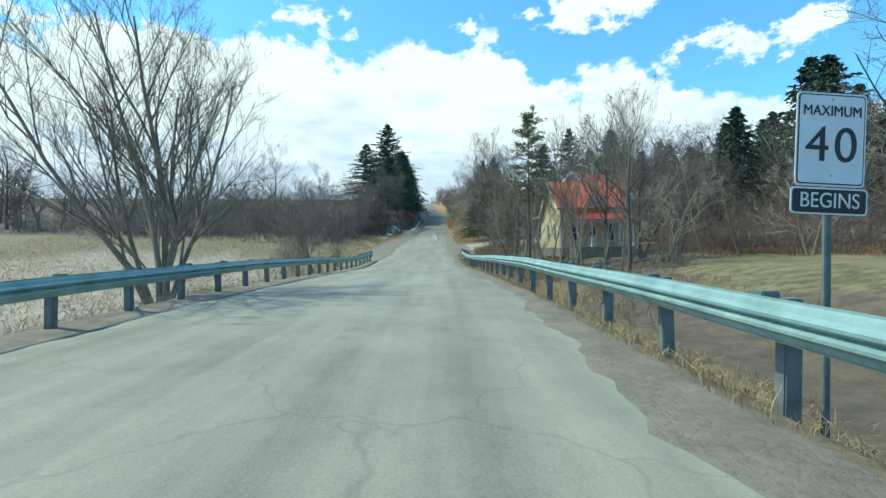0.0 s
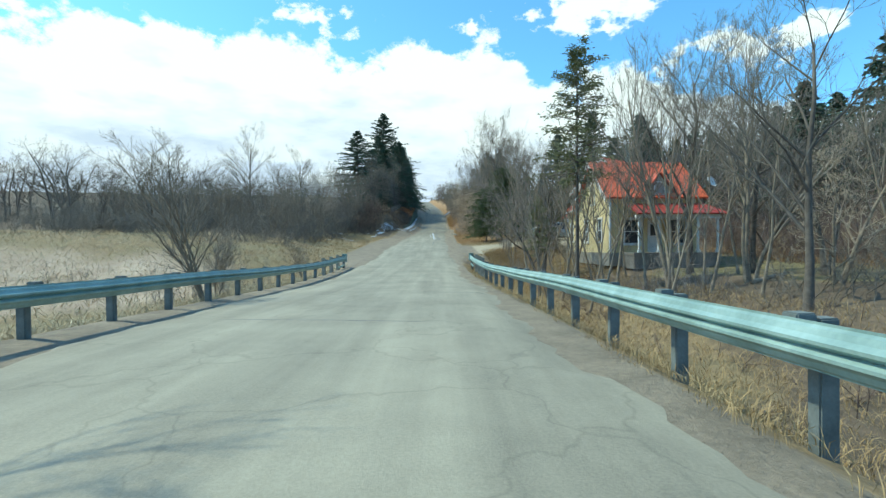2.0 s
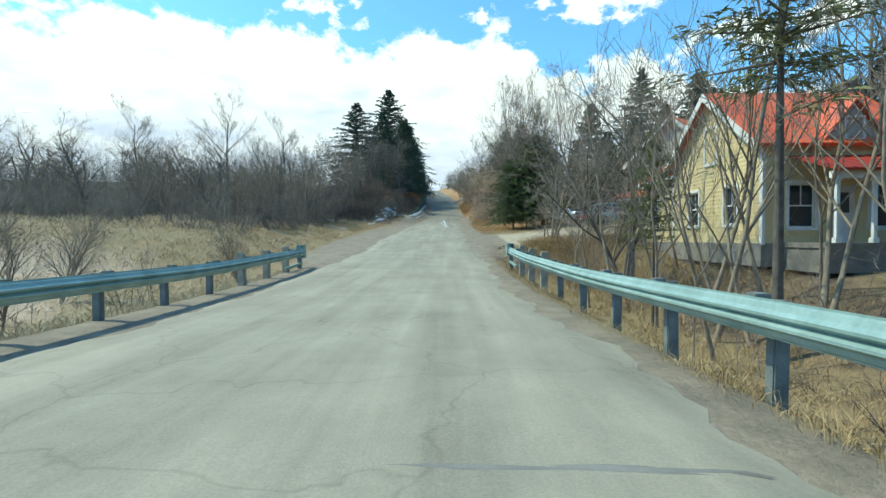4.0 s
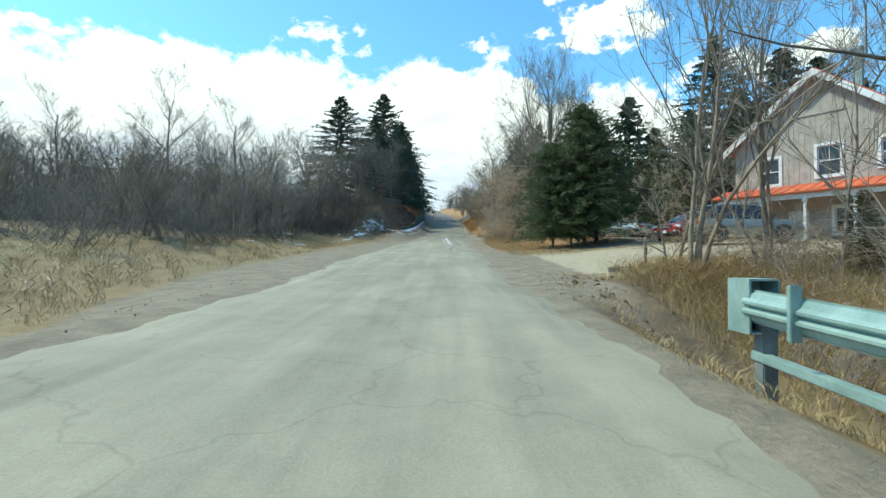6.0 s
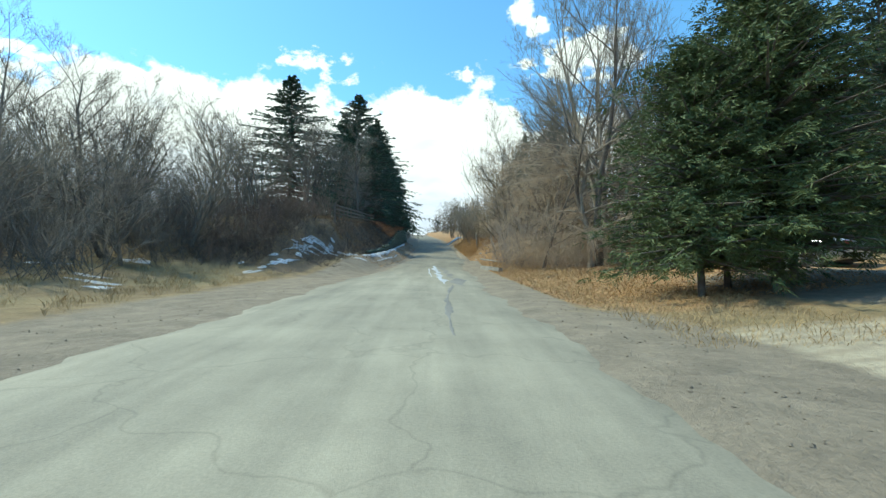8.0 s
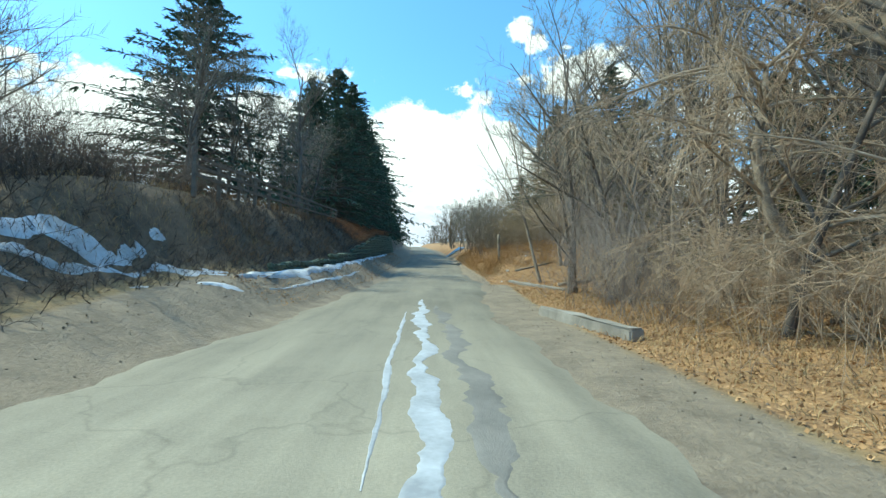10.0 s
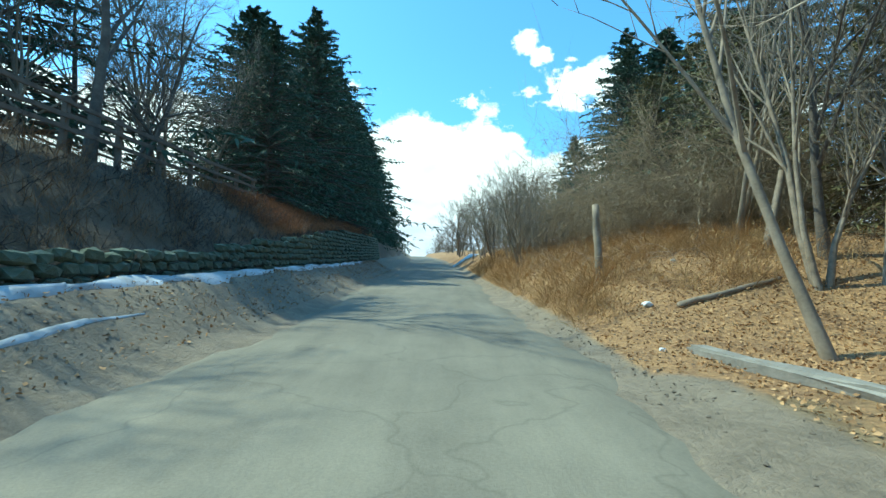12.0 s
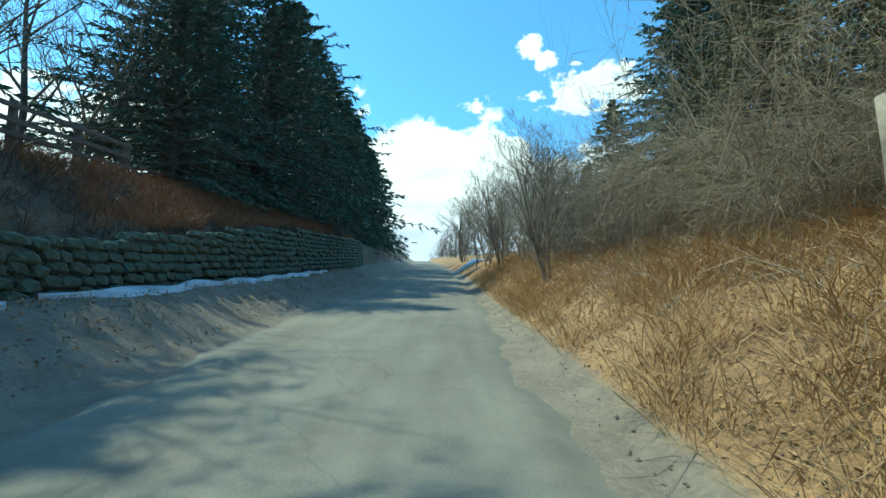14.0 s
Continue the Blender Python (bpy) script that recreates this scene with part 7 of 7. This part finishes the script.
def arching_shrubs(name, seed, spots, label, material, reach=(1.5, 4.0), stems=8, kids=5, r=0.009):
    """Long canes that rise, bend over and hang down, with side twigs."""
    rng = np.random.default_rng(seed)
    rows = []
    for x, y, rad in spots:
        n = stems
        a, q = rng.random(n) * 6.283, np.sqrt(rng.random(n)) * rad
        bx, by = x + q * np.cos(a), y + q * np.sin(a)
        p = np.stack([bx, by, ground_z(bx, by) - 0.1], 1)
        az = rng.random(n) * 6.283
        out = np.stack([np.cos(az), np.sin(az), np.zeros(n)], 1)
        size = rng.uniform(*reach, n)
        tilt = rng.uniform(0.15, 0.6, n)
        bow = rng.uniform(0.35, 0.75, n)
        for k in range(6):
            d = out * np.sin(tilt)[:, None] + np.array([0, 0, 1.0]) * np.cos(tilt)[:, None] + rng.normal(0, 0.12, (n, 3))
            e = p + d * (size / 4.5)[:, None]
            ra = r * (1.5 - 0.22 * k)
            rb = 0.0 if k == 5 else r * (1.5 - 0.22 * (k + 1))
            rows.append(np.concatenate([p, e, np.full((n, 1), ra), np.full((n, 1), rb)], 1))
            if k:
                idx = np.repeat(np.arange(n), kids)
                t = rng.random(n * kids)[:, None]
                o = p[idx] * (1 - t) + e[idx] * t
                td = d[idx] * 0.5 + rng.normal(0, 0.55, (n * kids, 3)) - np.array([0, 0, 0.18])
                rows.append(np.concatenate([o, o + td * (size[idx] * rng.uniform(0.08, 0.26, n * kids))[:, None], np.full((n * kids, 1), r * 0.6), np.zeros((n * kids, 1))], 1))
            p = e
            tilt = tilt + bow
    return tagged(new(name, tubes(name, clear_of_road(rows), 3, material)), label, "shrubs", kind="stuff")


arching_shrubs("arching_shrubs", 1, spots(15, 5.8, 8.8, 82.0, 88.5, 0.4, 0.9), "tangle of tan leafless canes arching over leaf litter", M_TWIG_TAN, (2.4, 5.0), 9, 12, 0.0075)
arching_shrubs("arching_shrubs", 2, spots(84, 7.6, 11.5, 106.5, 122, 0.5, 1.3), "dense hanging olive-brown vines over the bank", M_TWIG_OLIVE, (3.0, 6.6), 9, 13, 0.008)
arching_shrubs("arching_shrubs", 3, spots(16, 8.5, 13, 52, 57.5, 0.4, 0.9) + spots(10, 6.5, 9, 48, 54, 0.3, 0.7), "brown leafless canes on the grassy bank", M_TWIG_TAN, (0.8, 2.0), 7, 4, 0.006)
arching_shrubs("arching_shrubs", 4, spots(40, -22, -9.5, 80, 97, 0.6, 1.4), "tangled grey-brown underwood at the edge of the woods", M_TWIG, (1.5, 4.0), 8, 5, 0.008)
grass("bank_grass", 10, 22000, lambda rg, n: (rg.uniform(5.6, 13.5, n), rg.uniform(43, 57.5, n)), "golden dry grass on the ditch bank", M_GRASS, (0.10, 0.36), 0.006, 0.7)


arching_shrubs("arching_shrubs", 5, spots(36, 6.3, 8.5, 106.5, 118, 0.4, 1.0), "hanging brown twigs in front of dark spruces", M_TWIG_OLIVE, (1.8, 4.8), 9, 11, 0.006)
arching_shrubs("arching_shrubs", 7, spots(30, 3.5, 6.8, 103.5, 119, 0.3, 0.8), "low tan brambles in the grass of the bank", M_TWIG_TAN, (0.5, 1.5), 7, 5, 0.005)
arching_shrubs("arching_shrubs", 6, spots(15, 7.4, 9.8, 53.5, 57.5, 0.3, 0.8), "tan leafless twigs beside the driveway", M_TWIG_TAN, (1.8, 4.0), 7, 5, 0.006)


def leaning_tree():
    seed = 52
    az = math.degrees(random.Random(seed).random() * 6.28)
    t = bare_tree("leaning_tree", seed, 10.5, 0.23, "large pale leafless tree leaning over the road", bark=M_BARK_PALE, twigs=M_TWIG_PALE, stems=1, lean=0.70, kids=(9, 7, 6, 3), spread=0.60, up=0.05, low=0.3, twig=0.006, wob=0.06)
    x, y = 9.5, 98.4
    t.matrix_basis = pose(x, y, at_ground(x, y, 0.05), 0, 0, 176 - az)
    u = bare_tree("leaning_tree", 53, 9.0, 0.12, "pale leafless tree with low tangled limbs", bark=M_BARK_PALE, twigs=M_TWIG_PALE, stems=2, lean=0.40, kids=(9, 7, 6, 3), spread=0.65, up=0.08, low=0.3, twig=0.006, wob=0.07)
    x, y = 10.8, 100.4
    u.matrix_basis = pose(x, y, at_ground(x, y, 0.05), 0, 0, 40)
    v = bare_tree("leaning_tree", seed, 11.0, 0.19, "dark leafless tree leaning over the leaf litter", stems=1, lean=0.38, kids=(8, 7, 6, 3), spread=0.60, up=0.08, low=0.35, twig=0.006, wob=0.04)
    x, y = 10.9, 79.3
    v.matrix_basis = pose(x, y, at_ground(x, y, 0.05), 0, 0, 178 - az)


leaning_tree()


def drooping_tree(seed, x, y, label, height=5.6, limbs=17, reach=(3.2, 6.0)):
    """A trunk whose long limbs run out level, sag and hang down in curved twigs."""
    rng = np.random.default_rng(seed)
    tree = tagged(empty("drooping_tree"), label, "tree")
    trunk = [(Vector((0.25 * math.sin(1.3 * k), 0.10 * k, -0.3 + k * height / 6)), 0.17 - 0.02 * k) for k in range(7)]
    part("trunk", chain("trunk", [trunk], 8, M_BARK_PALE), None, tree)
    twigs = []
    for k in range(limbs):
        j = int(rng.integers(2, 7))
        p = trunk[j][0].copy()
        a = rng.uniform(2.2, 6.6)
        d = Vector((math.cos(a), math.sin(a), rng.uniform(0.15, 0.55)))
        size, r = rng.uniform(*reach), rng.uniform(0.028, 0.052)
        pts = [(p.copy(), r)]
        for q in range(1, 9):
            d += Vector((rng.normal(0, 0.10), rng.normal(0, 0.10), -0.10 + rng.normal(0, 0.05)))
            d.normalize()
            p = p + d * (size / 8)
            pts.append((p.copy(), r * (1 - q / 8.6)))
            for _ in range(7):
                o, td = np.array(p) - np.array(d) * rng.uniform(0, size / 8), np.array(d) * 0.8 + rng.normal(0, 0.6, 3)
                l, w = rng.uniform(0.25, 0.6), rng.uniform(0.005, 0.010)
                for step in range(3):
                    e = o + td * l * 0.55
                    twigs.append((*o, *e, w, w * 0.72 if step < 2 else 0.001))
                    for side in range(2):
                        f = o + (e - o) * rng.random()
                        twigs.append((*f, *(f + (td * 0.6 + rng.normal(0, 0.5, 3)) * l * 0.5), w * 0.55, 0.001))
                    o, w = e, w * 0.72
                    td = td + np.array([0, 0, -0.45]) + rng.normal(0, 0.22, 3)
        part("limb", chain("limb", [pts], 6, M_TWIG_PALE), None, tree)
    part("crown", tubes("crown", twigs, 3, M_TWIG_TAN), None, tree)
    tree.matrix_basis = pose(x, y, at_ground(x, y, 0.05))


drooping_tree(3, 7.3, 83.7, "pale leafless tree with long sagging limbs over leaf litter", 6.2, 24, (3.6, 6.4))
drooping_tree(4, 6.3, 86.9, "pale leafless tree with hanging tangled twigs", 5.6, 18, (2.6, 4.6))


def paper_scrap(x, y, r, seed):
    """A crumpled scrap: a small dented lump."""
    bm = bmesh.new()
    bmesh.ops.create_icosphere(bm, subdivisions=2, radius=r)
    rg = random.Random(seed)
    for v in bm.verts:
        v.co *= rg.uniform(0.7, 1.15)
        v.co.z *= 0.6
    me = bpy.data.meshes.new("litter")
    bm.to_mesh(me)
    bm.free()
    me.materials.append(M_WHITE)
    ob = new("litter", me)
    ob.matrix_basis = pose(x, y, at_ground(x, y) + 0.35 * r, 0, 0, seed * 40)
    tagged(ob, "crumpled white scrap of litter on the verge", "litter", "scraps of litter")


for i, (x, y, r) in enumerate(((3.64, 102.64, 0.09), (5.2, 58.2, 0.10), (3.1, 101.0, 0.05), (4.9, 104.2, 0.05))):
    paper_scrap(x, y, r, i)
